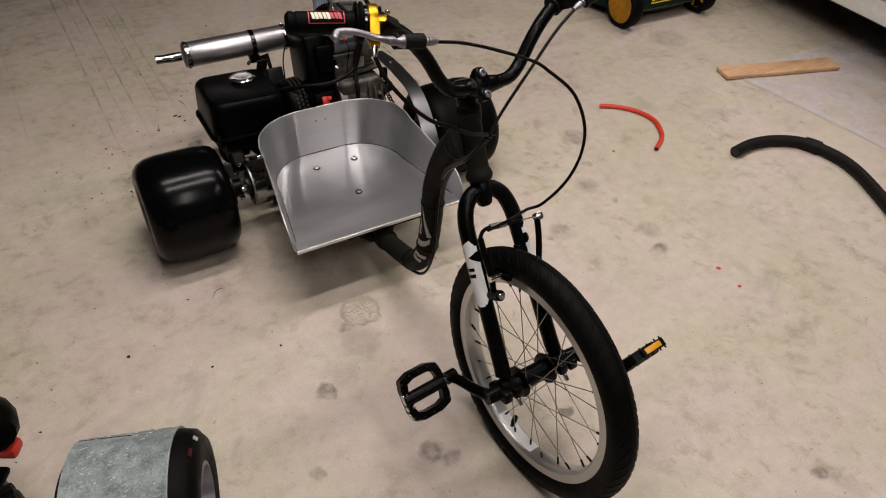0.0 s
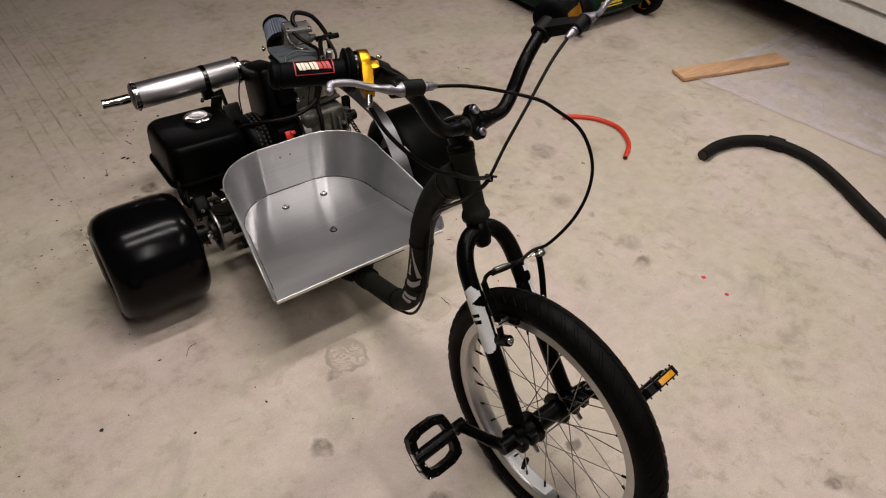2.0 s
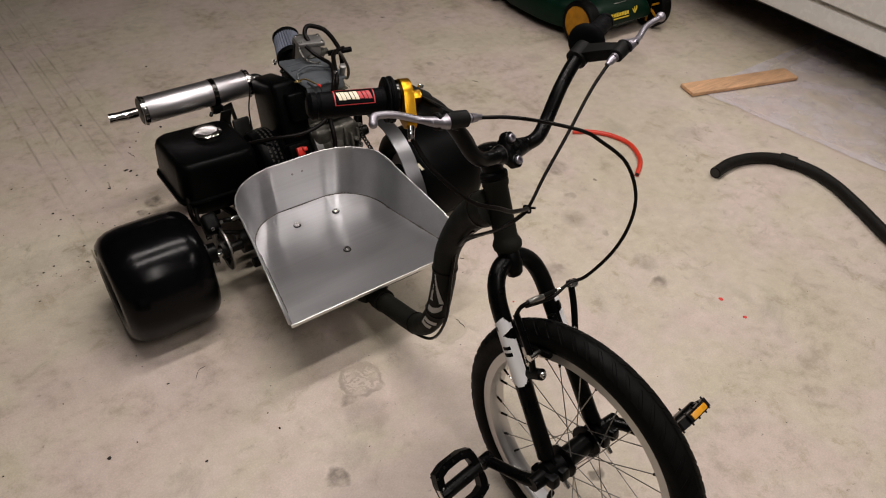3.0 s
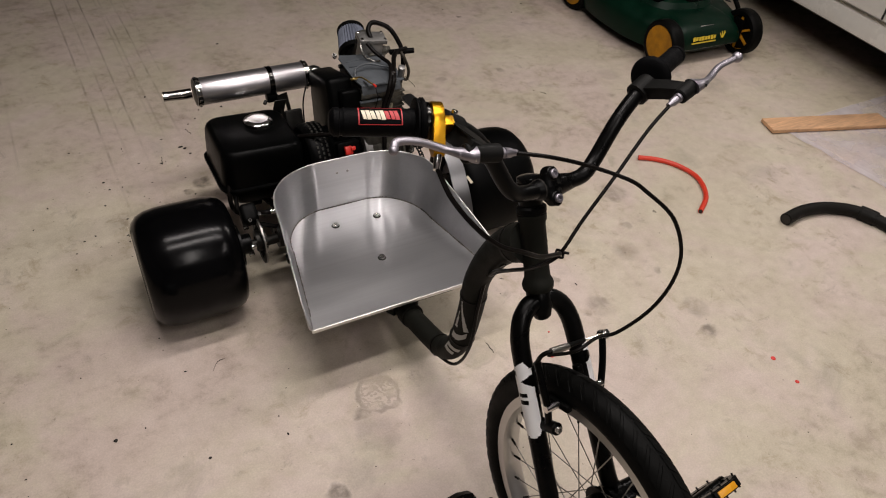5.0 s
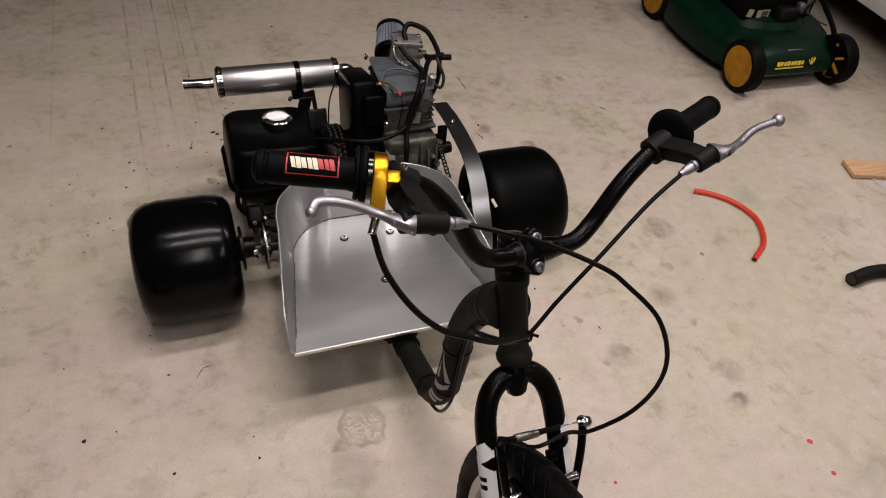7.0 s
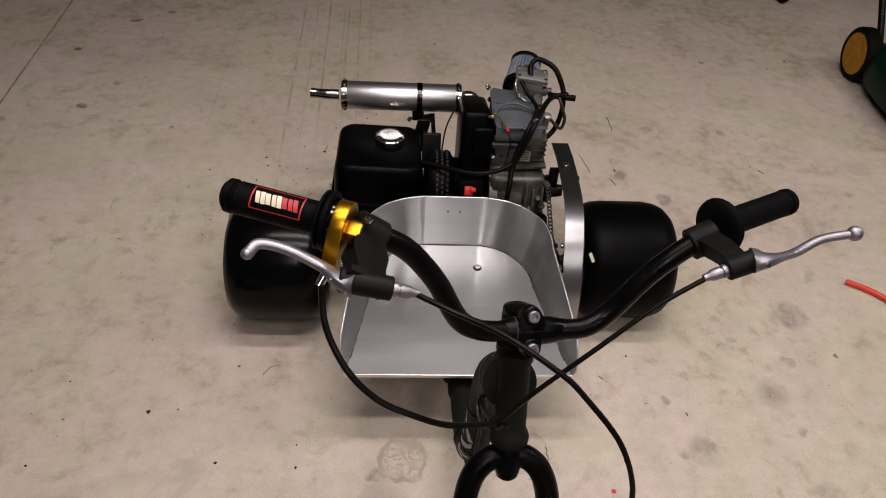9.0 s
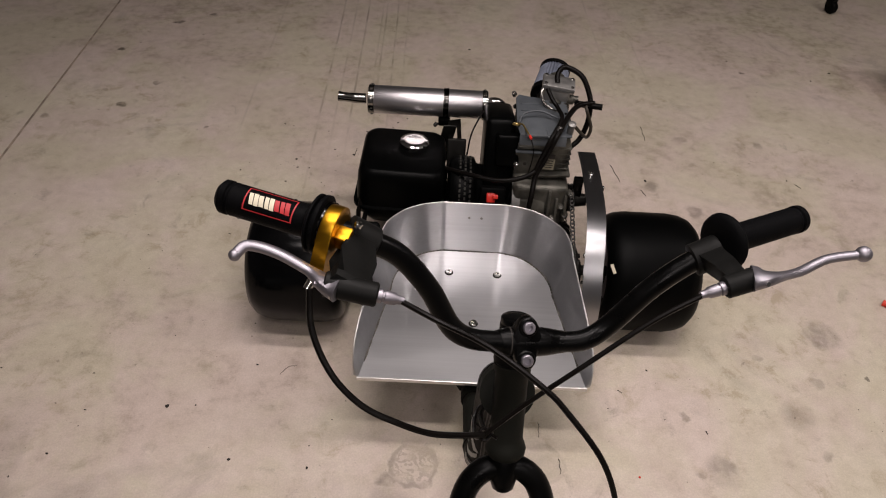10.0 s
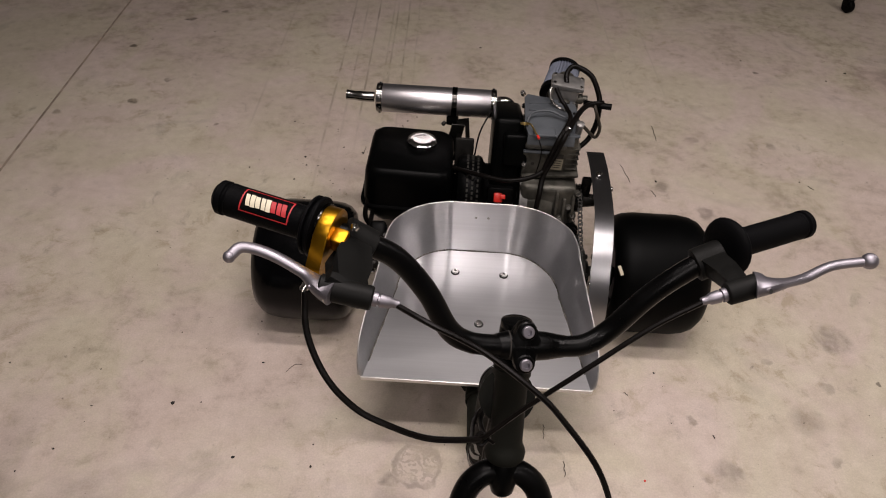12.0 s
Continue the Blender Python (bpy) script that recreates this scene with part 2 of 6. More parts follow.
def concrete():
    m = bpy.data.materials.new("stained_concrete")
    m.use_nodes = True
    nt = m.node_tree
    b = nt.nodes["Principled BSDF"]
    link = nt.links.new

    def node(kind, **values):
        n = nt.nodes.new(kind)
        for key, value in values.items():
            n.inputs[int(key[1:])].default_value = value
        return n

    def math(op, a, c):
        n = nt.nodes.new("ShaderNodeMath")
        n.operation = op
        n.use_clamp = op in ("MULTIPLY", "ADD")
        for slot, v in ((0, a), (1, c)):
            if isinstance(v, (int, float)):
                n.inputs[slot].default_value = v
            else:
                link(v, n.inputs[slot])
        return n.outputs[0]

    def ranged(v, lo, hi, to_lo, to_hi, smooth=False):
        n = node("ShaderNodeMapRange", i1=lo, i2=hi, i3=to_lo, i4=to_hi)
        if smooth:
            n.interpolation_type = "SMOOTHSTEP"
        link(v, n.inputs[0])
        return n.outputs[0]

    co = nt.nodes.new("ShaderNodeTexCoord").outputs["Object"]

    def noised(scale, detail, rough=0.55, distort=0.0):
        n = nt.nodes.new("ShaderNodeTexNoise")
        n.inputs["Scale"].default_value, n.inputs["Detail"].default_value = scale, detail
        n.inputs["Roughness"].default_value, n.inputs["Distortion"].default_value = rough, distort
        link(co, n.inputs["Vector"])
        return n

    broad, patch, fine, grit = noised(0.9, 4), noised(4.5, 8, 0.62, 0.6), noised(28, 6, 0.6), noised(260, 3)
    tone = nt.nodes.new("ShaderNodeValToRGB")
    e = tone.color_ramp.elements
    e[0].position, e[0].color = 0.38, (0.34, 0.285, 0.235, 1)
    e[1].position, e[1].color = 0.64, (0.62, 0.545, 0.485, 1)
    mid = e.new(0.49)
    mid.color = (0.525, 0.452, 0.392, 1)
    s = math("MULTIPLY", broad.outputs[0], 0.36)
    t = math("ADD", s, math("MULTIPLY", patch.outputs[0], 0.38))
    t = math("ADD", t, math("MULTIPLY", fine.outputs[0], 0.30))
    link(t, tone.inputs[0])
    # darkness: blotches, stains, streaks
    dark = ranged(patch.outputs[0], 0.55, 0.74, 0.0, 0.30, True)
    warp = nt.nodes.new("ShaderNodeVectorMath")
    warp.operation = "MULTIPLY_ADD"
    link(noised(22, 3).outputs["Color"], warp.inputs[0])
    warp.inputs[1].default_value, warp.inputs[2].default_value = (0.045, 0.045, 0), (-0.0225, -0.0225, 0)
    moved = nt.nodes.new("ShaderNodeVectorMath")
    link(co, moved.inputs[0])
    link(warp.outputs[0], moved.inputs[1])
    blot = ranged(fine.outputs[0], 0.36, 0.58, 0.25, 1.0)
    for x, y, r, d in STAINS + STAINS_FAR:
        n = nt.nodes.new("ShaderNodeVectorMath")
        n.operation = "DISTANCE"
        link(moved.outputs[0], n.inputs[0])
        n.inputs[1].default_value = (x, y, 0)
        dark = math("MAXIMUM", dark, math("MULTIPLY", ranged(n.outputs["Value"], r * 1.15, r * 0.55, 0.0, min(0.8, d * 1.4), True), blot))
    sep = nt.nodes.new("ShaderNodeSeparateXYZ")
    link(co, sep.inputs[0])
    wander = noised(1.7, 3)
    sx = math("ADD", sep.outputs[0], 5.0)
    sx.node.use_clamp = False
    sx = math("SUBTRACT", sx, ranged(wander.outputs[0], 0.3, 0.7, -0.003, 0.003))
    sx = math("SUBTRACT", sx, math("MULTIPLY", sep.outputs[1], -0.033))
    sx.node.inputs[1].links[0].from_node.use_clamp = False
    broken = ranged(noised(7, 5, 0.65).outputs[0], 0.40, 0.60, 0.12, 1.0)
    for x, y0, y1, d in STREAKS:
        off = math("ABSOLUTE", math("SUBTRACT", sx, x + 5.0), 0)
        line = ranged(off, 0.0062, 0.0006, 0.0, d * 0.75, True)
        along = math("MULTIPLY", ranged(sep.outputs[1], y0, y0 + 0.5, 0, 1), ranged(sep.outputs[1], y1, y1 - 0.5, 0, 1))
        dark = math("MAXIMUM", dark, math("MULTIPLY", math("MULTIPLY", line, along), broken))
    # faint round mould prints left on the slab
    wave = nt.nodes.new("ShaderNodeTexWave")
    wave.bands_direction = "DIAGONAL"
    wave.inputs["Scale"].default_value, wave.inputs["Distortion"].default_value = 17, 16
    wave.inputs["Detail"].default_value, wave.inputs["Detail Scale"].default_value = 3, 2.2
    link(co, wave.inputs["Vector"])
    for x, y, r, strength in ((-0.124, -0.452, 0.046, 1.0), (0.138, -0.430, 0.044, 0.55)):
        n = nt.nodes.new("ShaderNodeVectorMath")
        n.operation = "DISTANCE"
        link(moved.outputs[0], n.inputs[0])
        n.inputs[1].default_value = (x, y, 0)
        ring = ranged(math("ABSOLUTE", math("SUBTRACT", n.outputs["Value"], r), 0), 0.009, 0.002, 0.0, 0.42 * strength, True)
        inside = math("MULTIPLY", ranged(n.outputs["Value"], r + 0.002, r - 0.008, 0.0, 0.30 * strength, True), ranged(wave.outputs["Fac"], 0.35, 0.75, 0, 1))
        dark = math("MAXIMUM", dark, math("MULTIPLY", math("MAXIMUM", ring, inside), blot))
    # smudges, pits and speckle
    dark = math("MAXIMUM", dark, math("MULTIPLY", ranged(noised(13, 6, 0.68, 0.5).outputs[0], 0.58, 0.76, 0.0, 0.42, True), ranged(broad.outputs[0], 0.35, 0.6, 0.25, 1.0)))
    dark = math("MAXIMUM", dark, ranged(noised(42, 3).outputs[0], 0.70, 0.77, 0.0, 0.45))
    dark = math("MAXIMUM", dark, ranged(noised(75, 2).outputs[0], 0.72, 0.78, 0.0, 0.55))
    mix = nt.nodes.new("ShaderNodeMix")
    mix.data_type = "RGBA"
    link(dark, mix.inputs["Factor"])
    # drifts between a rosy and a yellowish cast, with a fine speckle
    hue = nt.nodes.new("ShaderNodeMix")
    hue.data_type = "RGBA"
    link(ranged(noised(2.6, 6, 0.65, 0.8).outputs[0], 0.36, 0.64, 0.0, 1.0, True), hue.inputs["Factor"])
    hue.inputs["A"].default_value, hue.inputs["B"].default_value = (1.01, 0.972, 0.98, 1), (0.955, 0.985, 0.875, 1)
    tint = nt.nodes.new("ShaderNodeVectorMath")
    tint.operation = "MULTIPLY"
    link(tone.outputs[0], tint.inputs[0])
    link(hue.outputs["Result"], tint.inputs[1])
    # brownish mottling in drifts
    brown = nt.nodes.new("ShaderNodeMix")
    brown.data_type = "RGBA"
    drift = math("MULTIPLY", ranged(noised(16, 8, 0.72, 0.4).outputs[0], 0.50, 0.68, 0.0, 0.75, True), ranged(noised(2.1, 3).outputs[0], 0.42, 0.62, 0.15, 1.0, True))
    link(drift, brown.inputs["Factor"])
    link(tint.outputs[0], brown.inputs["A"])
    brown.inputs["B"].default_value = (0.37, 0.305, 0.215, 1)
    speck = nt.nodes.new("ShaderNodeVectorMath")
    speck.operation = "SCALE"
    link(brown.outputs["Result"], speck.inputs[0])
    link(ranged(grit.outputs[0], 0.3, 0.7, 0.92, 1.08), speck.inputs["Scale"])
    link(speck.outputs[0], mix.inputs["A"])
    mix.inputs["B"].default_value = (0.075, 0.06, 0.045, 1)
    link(mix.outputs["Result"], b.inputs["Base Color"])
    link(ranged(patch.outputs[0], 0.3, 0.7, 0.42, 0.62), b.inputs["Roughness"])
    b.inputs["Specular IOR Level"].default_value = 0.3
    bp = nt.nodes.new("ShaderNodeBump")
    bp.inputs["Strength"].default_value, bp.inputs["Distance"].default_value = 0.35, 0.002
    link(math("ADD", math("MULTIPLY", fine.outputs[0], 0.6), math("MULTIPLY", grit.outputs[0], 0.25)), bp.inputs["Height"])
    link(bp.outputs[0], b.inputs["Normal"])
    return m


CONCRETE = concrete()


# ---- mesh helpers ----
def finish(bm, sharp=38.0):
    bmesh.ops.recalc_face_normals(bm, faces=bm.faces)
    limit = radians(sharp)
    for f in bm.faces:
        f.smooth = True
    for e in bm.edges:
        if len(e.link_faces) == 2 and e.calc_face_angle(0.0) > limit:
            e.smooth = False


def part(name, bm, mat, parent=None, label="", at=None):
    """Links a bmesh as one mesh object under a thing or under a part."""
    if at is not None:
        bm.transform(at)
    finish(bm)
    me = bpy.data.meshes.new(name)
    bm.to_mesh(me)
    bm.free()
    for one in mat if isinstance(mat, (list, tuple)) else (mat,):
        me.materials.append(one)
    ob = new(name, me)
    if parent:
        ob.parent = parent
    return tagged(ob, label) if label else ob


def thing(name, m, label, category, group="", kind=""):
    ob = new(name)
    ob.empty_display_size = 0.1
    ob.matrix_world = m
    return tagged(ob, label, category, group, kind)


def smooth(points, n=8):
    """A rounded path through a few points (Catmull-Rom)."""
    p = [Vector(q) for q in points]
    p = [2 * p[0] - p[1], *p, 2 * p[-1] - p[-2]]
    out = []
    for a, b, c, d in zip(p, p[1:], p[2:], p[3:]):
        for k in range(n):
            t = k / n
            out.append(0.5 * (2 * b + (c - a) * t + (2 * a - 5 * b + 4 * c - d) * t * t + (3 * b - a - 3 * c + d) * t ** 3))
    return out + [p[-2]]


def frames(path):
    """Right and up along a path, without twist."""
    path = [Vector(q) for q in path]
    way = [(path[min(i + 1, len(path) - 1)] - path[max(i - 1, 0)]).normalized() for i in range(len(path))]
    side = way[0].orthogonal().normalized()
    rows = []
    for p, w in zip(path, way):
        side = (side - side.dot(w) * w).normalized()
        rows.append((p, side, w.cross(side)))
    return rows


def tube(bm, path, r, seg=12, cap=True, a0=0.0, a1=None, up=None):
    """A round bar along a path; r may change along it. With a1, a strip of it between two angles, counted from up."""
    full = a1 is None
    rs = [r] * len(path) if isinstance(r, (int, float)) else r
    count = seg if full else seg + 1
    rings = []
    for (p, u, v), rad in zip(frames(path), rs):
        if up is not None:
            w = u.cross(v)
            u = (Vector(up) - Vector(up).dot(w) * w).normalized()
            v = w.cross(u)
        ring = []
        for k in range(count):
            a = 2 * math.pi * k / seg if full else a0 + (a1 - a0) * k / seg
            ring.append(bm.verts.new(p + rad * (math.cos(a) * u + math.sin(a) * v)))
        rings.append(ring)
    for one, two in zip(rings, rings[1:]):
        for k in range(seg):
            j = (k + 1) % count
            bm.faces.new((one[k], one[j], two[j], two[k]))
    if cap and full:
        bm.faces.new(rings[0])
        bm.faces.new(rings[-1])
    return bm


def lathe(bm, profile, m=None, seg=32):
    """Turns (along, radius) pairs round the local z axis, then lays it by m."""
    m = m or Matrix()
    rings = []
    for z, r in profile:
        rings.append([bm.verts.new(m @ Vector((r * math.cos(2 * math.pi * k / seg), r * math.sin(2 * math.pi * k / seg), z))) for k in range(seg)] if r > 1e-6 else [bm.verts.new(m @ Vector((0, 0, z)))])
    for one, two in zip(rings, rings[1:]):
        for k in range(seg):
            j = (k + 1) % seg
            if len(one) == 1 and len(two) == 1:
                continue
            if len(one) == 1:
                bm.faces.new((one[0], two[j], two[k]))
            elif len(two) == 1:
                bm.faces.new((one[k], one[j], two[0]))
            else:
                bm.faces.new((one[k], one[j], two[j], two[k]))
    return bm


def rod(bm, a, b, r, seg=12):
    return tube(bm, [Vector(a), Vector(b)], r, seg)


def box(bm, size, m, bevel=0.0, steps=2, taper=None):
    made = bmesh.ops.create_cube(bm, size=1.0)["verts"]
    for v in made:
        k = (taper[0], taper[1]) if taper and v.co.z > 0 else (1, 1)
        v.co = Vector((v.co.x * size[0] * k[0], v.co.y * size[1] * k[1], v.co.z * size[2]))
    if bevel:
        edges = list({e for v in made for e in v.link_edges})
        made = list({v for f in bmesh.ops.bevel(bm, geom=edges, offset=bevel, segments=steps, profile=0.5, affect="EDGES")["faces"] for v in f.verts} | {v for v in made if v.is_valid})
    bmesh.ops.transform(bm, matrix=m, verts=[v for v in made if v.is_valid])
    return bm


def plate(bm, outline, depth, m, bevel=0.0, holes=()):
    """A flat plate: an outline in local x and y, thick along local z."""
    low = [bm.verts.new((x, y, -depth / 2)) for x, y in outline]
    high = [bm.verts.new((x, y, depth / 2)) for x, y in outline]
    n = len(outline)
    bm.faces.new(low[::-1])
    top = bm.faces.new(high)
    for k in range(n):
        bm.faces.new((low[k], low[(k + 1) % n], high[(k + 1) % n], high[k]))
    made = low + high
    if bevel:
        edges = [e for e in top.edges] + [e for e in {e for v in low for e in v.link_edges} if all(v in low for v in e.verts)]
        made = list({v for f in bmesh.ops.bevel(bm, geom=edges, offset=bevel, segments=2, profile=0.5, affect="EDGES")["faces"] for v in f.verts} | {v for v in made if v.is_valid})
    bmesh.ops.transform(bm, matrix=m, verts=[v for v in made if v.is_valid])
    return bm


def frame_plate(bm, outer, inner, depth, m):
    """A flat ring between two outlines of the same number of corners."""
    n = len(outer)
    lo, li = [[bm.verts.new(m @ Vector((x, y, -depth / 2))) for x, y in o] for o in (outer, inner)]
    ho, hi = [[bm.verts.new(m @ Vector((x, y, depth / 2))) for x, y in o] for o in (outer, inner)]
    for k in range(n):
        j = (k + 1) % n
        bm.faces.new((ho[k], ho[j], hi[j], hi[k]))
        bm.faces.new((lo[k], li[k], li[j], lo[j]))
        bm.faces.new((lo[k], lo[j], ho[j], ho[k]))
        bm.faces.new((li[k], hi[k], hi[j], li[j]))
    return bm


def bolt(bm, at, way, r=0.006, h=0.005, seg=10):
    """A socket-head bolt with a hollow in its head."""
    m = Matrix.Translation(at) @ Vector(way).to_track_quat("Z", "Y").to_matrix().to_4x4()
    return lathe(bm, [(0, r), (h * 0.8, r), (h, r * 0.85), (h, r * 0.5), (h * 0.4, r * 0.45), (h * 0.4, 0)], m, seg)


def turn_to(at, way):
    return Matrix.Translation(at) @ Vector(way).to_track_quat("Z", "Y").to_matrix().to_4x4()


B = bmesh.new

# ---- the garage ----
def slab():
    """The concrete floor with a shallow sawn joint."""
    bm = B()
    xs = [(-4.0, 0), (-1.4185, 0), (-1.4165, -0.003), (-1.4125, -0.003), (-1.4105, 0), (5.5, 0)]
    ys = (-4.5, 0.0, 4.5)
    rows = [[bm.verts.new((x + (0.0 if i in (0, 5) else -0.043 * y), y, z)) for i, (x, z) in enumerate(xs)] for y in ys]
    for one, two in zip(rows, rows[1:]):
        for k in range(5):
            bm.faces.new((one[k], one[k + 1], two[k + 1], two[k])).material_index = 1 if k in (1, 2, 3) else 0
    ob = part("floor", bm, (CONCRETE, DIRT))
    return tagged(ob, "worn beige concrete garage floor with oil stains and rubber streaks", "floor", kind="structure")


slab()
X0, X1, Y0, Y1 = -3.0, 5.2, -4.0, 4.2
for name, size, at in (("wall_west", (0.12, Y1 - Y0 + 0.24, CEILING), (X0 - 0.06, (Y0 + Y1) / 2, CEILING / 2)), ("wall_east", (0.12, Y1 - Y0 + 0.24, CEILING), (X1 + 0.06, (Y0 + Y1) / 2, CEILING / 2)),
                       ("wall_south", (X1 - X0, 0.12, CEILING), ((X0 + X1) / 2, Y0 - 0.06, CEILING / 2)), ("wall_north", (X1 - X0, 0.12, CEILING), ((X0 + X1) / 2, Y1 + 0.06, CEILING / 2))):
    tagged(part(name, box(B(), size, pose(*at)), WALL), "plain painted plaster garage wall", "wall", kind="structure")
tagged(part("ceiling", box(B(), (X1 - X0 + 0.24, Y1 - Y0 + 0.24, 0.1), pose((X0 + X1) / 2, (Y0 + Y1) / 2, CEILING + 0.05)), WALL), "plain painted garage ceiling", "ceiling", kind="structure")
for lx, ly, watts, turn in TUBES:
    lamp = thing("ceiling_light", pose(lx, ly, CEILING, 0, 0, turn), "white twin-tube fluorescent light fixed under the ceiling", "ceiling light", "ceiling lights")
    part("housing", box(B(), (1.26, 0.2, 0.05), pose(0, 0, -0.03), 0.008), TUBE_WHITE, lamp)


# ---- the trike ----
trike = thing("drift_trike", Matrix(), "motorised drift trike with a bare aluminium bucket seat and black frame", "trike")
HUB = (0.000, -0.981, 0.2535)
FORK_LENGTH = 0.361
STEER = Matrix.Translation(HUB) @ pose(0, 0, 0, -35.2) @ pose(0, 0, 0, 0, -1.0) @ pose(0, 0, 0, 0, 0, 5.2) @ Matrix.Translation((0, 0, FORK_LENGTH))


def rear_tyre(x, y, out):
    """A wide slick tyre with rounded shoulders, its rim and hub. out: 1 or -1, the way of the outer face."""
    m = pose(x, y, 0.1415) @ pose(0, 0, 0, 0, 90 * out, 0)
    w, r = 0.109, 0.1415
    prof = [(-w + 0.02, 0.072), (-w + 0.005, 0.085), (-w, 0.105), (-w + 0.004, 0.121), (-w + 0.014, 0.132), (-w + 0.03, 0.1382), (-w + 0.055, r), (0, r), (w - 0.065, r), (w - 0.038, 0.1375), (w - 0.020, 0.130), (w - 0.006, 0.116), (w - 0.001, 0.10), (w - 0.006, 0.084), (w - 0.02, 0.072)]
    wheel = part("rear_wheel", lathe(B(), [(-w + 0.02, 0.0), (-w + 0.02, 0.066), (-w + 0.022, 0.074), (-0.05, 0.062), (0.04, 0.062), (w - 0.022, 0.074), (w - 0.016, 0.074), (w - 0.016, 0.068), (w - 0.045, 0.058), (w - 0.05, 0.03), (w - 0.02, 0.026), (w - 0.018, 0.0)], m, 40), SATIN_STEEL, trike, "wide rear wheel with a smooth black slick tyre")
    part("tyre", lathe(B(), prof, m, 72), SLICK if out < 0 else DUSTY_SLICK, wheel, "smooth glossy black slick tyre" if out < 0 else "smooth black slick tyre dulled by dust")
    marks = B()
    for k in range(5):
        a = 0.35 + 0.16 * k
        mm = m @ pose(0, 0, 0, 0, 0, math.degrees(a)) @ pose(0.103, 0, w + 0.0008)
        box(marks, (0.016, 0.011, 0.0012), mm)
    part("sidewall_print", marks, CREAM, wheel)
    for k in range(3):
        a = 2 * math.pi * k / 3
        part("wheel_nut", bolt(B(), m @ Vector((0.04 * math.cos(a), 0.04 * math.sin(a), w - 0.05)), m.to_3x3() @ Vector((0, 0, 1)), 0.008, 0.008), STEEL, wheel)
    return wheel


rear_tyre(-0.419, -0.010, -1)
rear_tyre(0.393, 0.014, 1)
part("tape", box(B(), (0.007, 0.022, 0.0008), pose(0.2905, -0.082, 0.2345, 42, -30)), CREAM, trike, "scrap of pale tape on the tyre")
axle = part("rear_axle", rod(B(), (-0.33, -0.012, 0.1415), (0.32, 0.010, 0.1415), 0.0125, 16), DARK_METAL, trike, "dark steel rear axle")
for x, r in ((-0.290, 0.052), (0.275, 0.052)):
    hub = B()
    lathe(hub, [(-0.02, 0.0126), (-0.02, 0.024), (0.004, 0.026), (0.006, r), (0.012, r), (0.012, 0.03), (0.02, 0.028), (0.02, 0.0126)], turn_to((x, 0, 0.1415), (-1 if x < 0 else 1, 0, 0)), 28)
    part("wheel_hub", hub, BLACK_PAINT, axle)
    for k in range(3):
        a = 2 * math.pi * (k / 3 + 0.1)
        part("bolt", bolt(B(), (x + (0.014 if x < 0 else -0.014), 0.04 * math.cos(a), 0.1415 + 0.04 * math.sin(a)), (1 if x < 0 else -1, 0, 0), 0.007, 0.012), STEEL, axle)


def disc(x, r, hole_r, mat, name, label):
    bm = B()
    n = 36
    outer = [(r * math.cos(2 * math.pi * k / n), r * math.sin(2 * math.pi * k / n)) for k in range(n)]
    inner = [(hole_r * math.cos(2 * math.pi * k / n), hole_r * math.sin(2 * math.pi * k / n)) for k in range(n)]
    frame_plate(bm, outer, inner, 0.004, turn_to((x, 0, 0.1415), (1, 0, 0)))
    for k in range(6):
        a = 2 * math.pi * k / 6
        c, s = math.cos(a), math.sin(a)
        rod(bm, (x, 0.024 * c, 0.1415 + 0.024 * s), (x, (hole_r + 0.004) * c, 0.1415 + (hole_r + 0.004) * s), 0.004, 6)
    lathe(bm, [(-0.012, 0.0127), (-0.012, 0.026), (0.012, 0.026), (0.012, 0.0127)], turn_to((x, 0, 0.1415), (1, 0, 0)), 24)
    return part(name, bm, mat, trike, label)


rotor = disc(-0.246, 0.058, 0.040, DARK_METAL, "brake_disc", "dark steel brake disc on the rear axle")
part("rotor_edge", lathe(B(), [(-0.0021, 0.0578), (-0.0021, 0.0586), (0.0021, 0.0586), (0.0021, 0.0578)], turn_to((-0.246, 0, 0.1415), (1, 0, 0)), 40), SPOKE, rotor)
for k in range(6):
    a = 2 * math.pi * (k + 0.5) / 6
    part("bolt", bolt(B(), (-0.243, 0.034 * math.cos(a), 0.1415 + 0.034 * math.sin(a)), (1, 0, 0), 0.006, 0.006), STEEL, rotor)
caliper = part("brake_caliper", box(B(), (0.040, 0.050, 0.045), pose(-0.258, 0.040, 0.196, 35), 0.010, 3), PLASTIC, trike, "black brake caliper")
for dz in (-0.012, 0.012):
    part("bolt", bolt(B(), (-0.250 + dz, 0.016, 0.204 + dz * 0.5), (0, -0.8, 0.6), 0.005, 0.006), STEEL, caliper)
sprocket = B()
n = 44
teeth = [((0.088 + 0.005 * (k % 2)) * math.cos(2 * math.pi * k / n), (0.088 + 0.005 * (k % 2)) * math.sin(2 * math.pi * k / n)) for k in range(n)]
frame_plate(sprocket, teeth, [(0.068 * math.cos(2 * math.pi * k / n), 0.068 * math.sin(2 * math.pi * k / n)) for k in range(n)], 0.004, turn_to((0.208, 0, 0.1415), (1, 0, 0)))
for k in range(6):
    a = 2 * math.pi * k / 6
    rod(sprocket, (0.208, 0.024 * math.cos(a), 0.1415 + 0.024 * math.sin(a)), (0.208, 0.07 * math.cos(a), 0.1415 + 0.07 * math.sin(a)), 0.005, 6)
lathe(sprocket, [(-0.015, 0.0127), (-0.015, 0.028), (0.015, 0.028), (0.015, 0.0127)], turn_to((0.208, 0, 0.1415), (1, 0, 0)), 24)
sprocket_ob = part("sprocket", sprocket, DARK_METAL, trike, "oily steel drive sprocket")
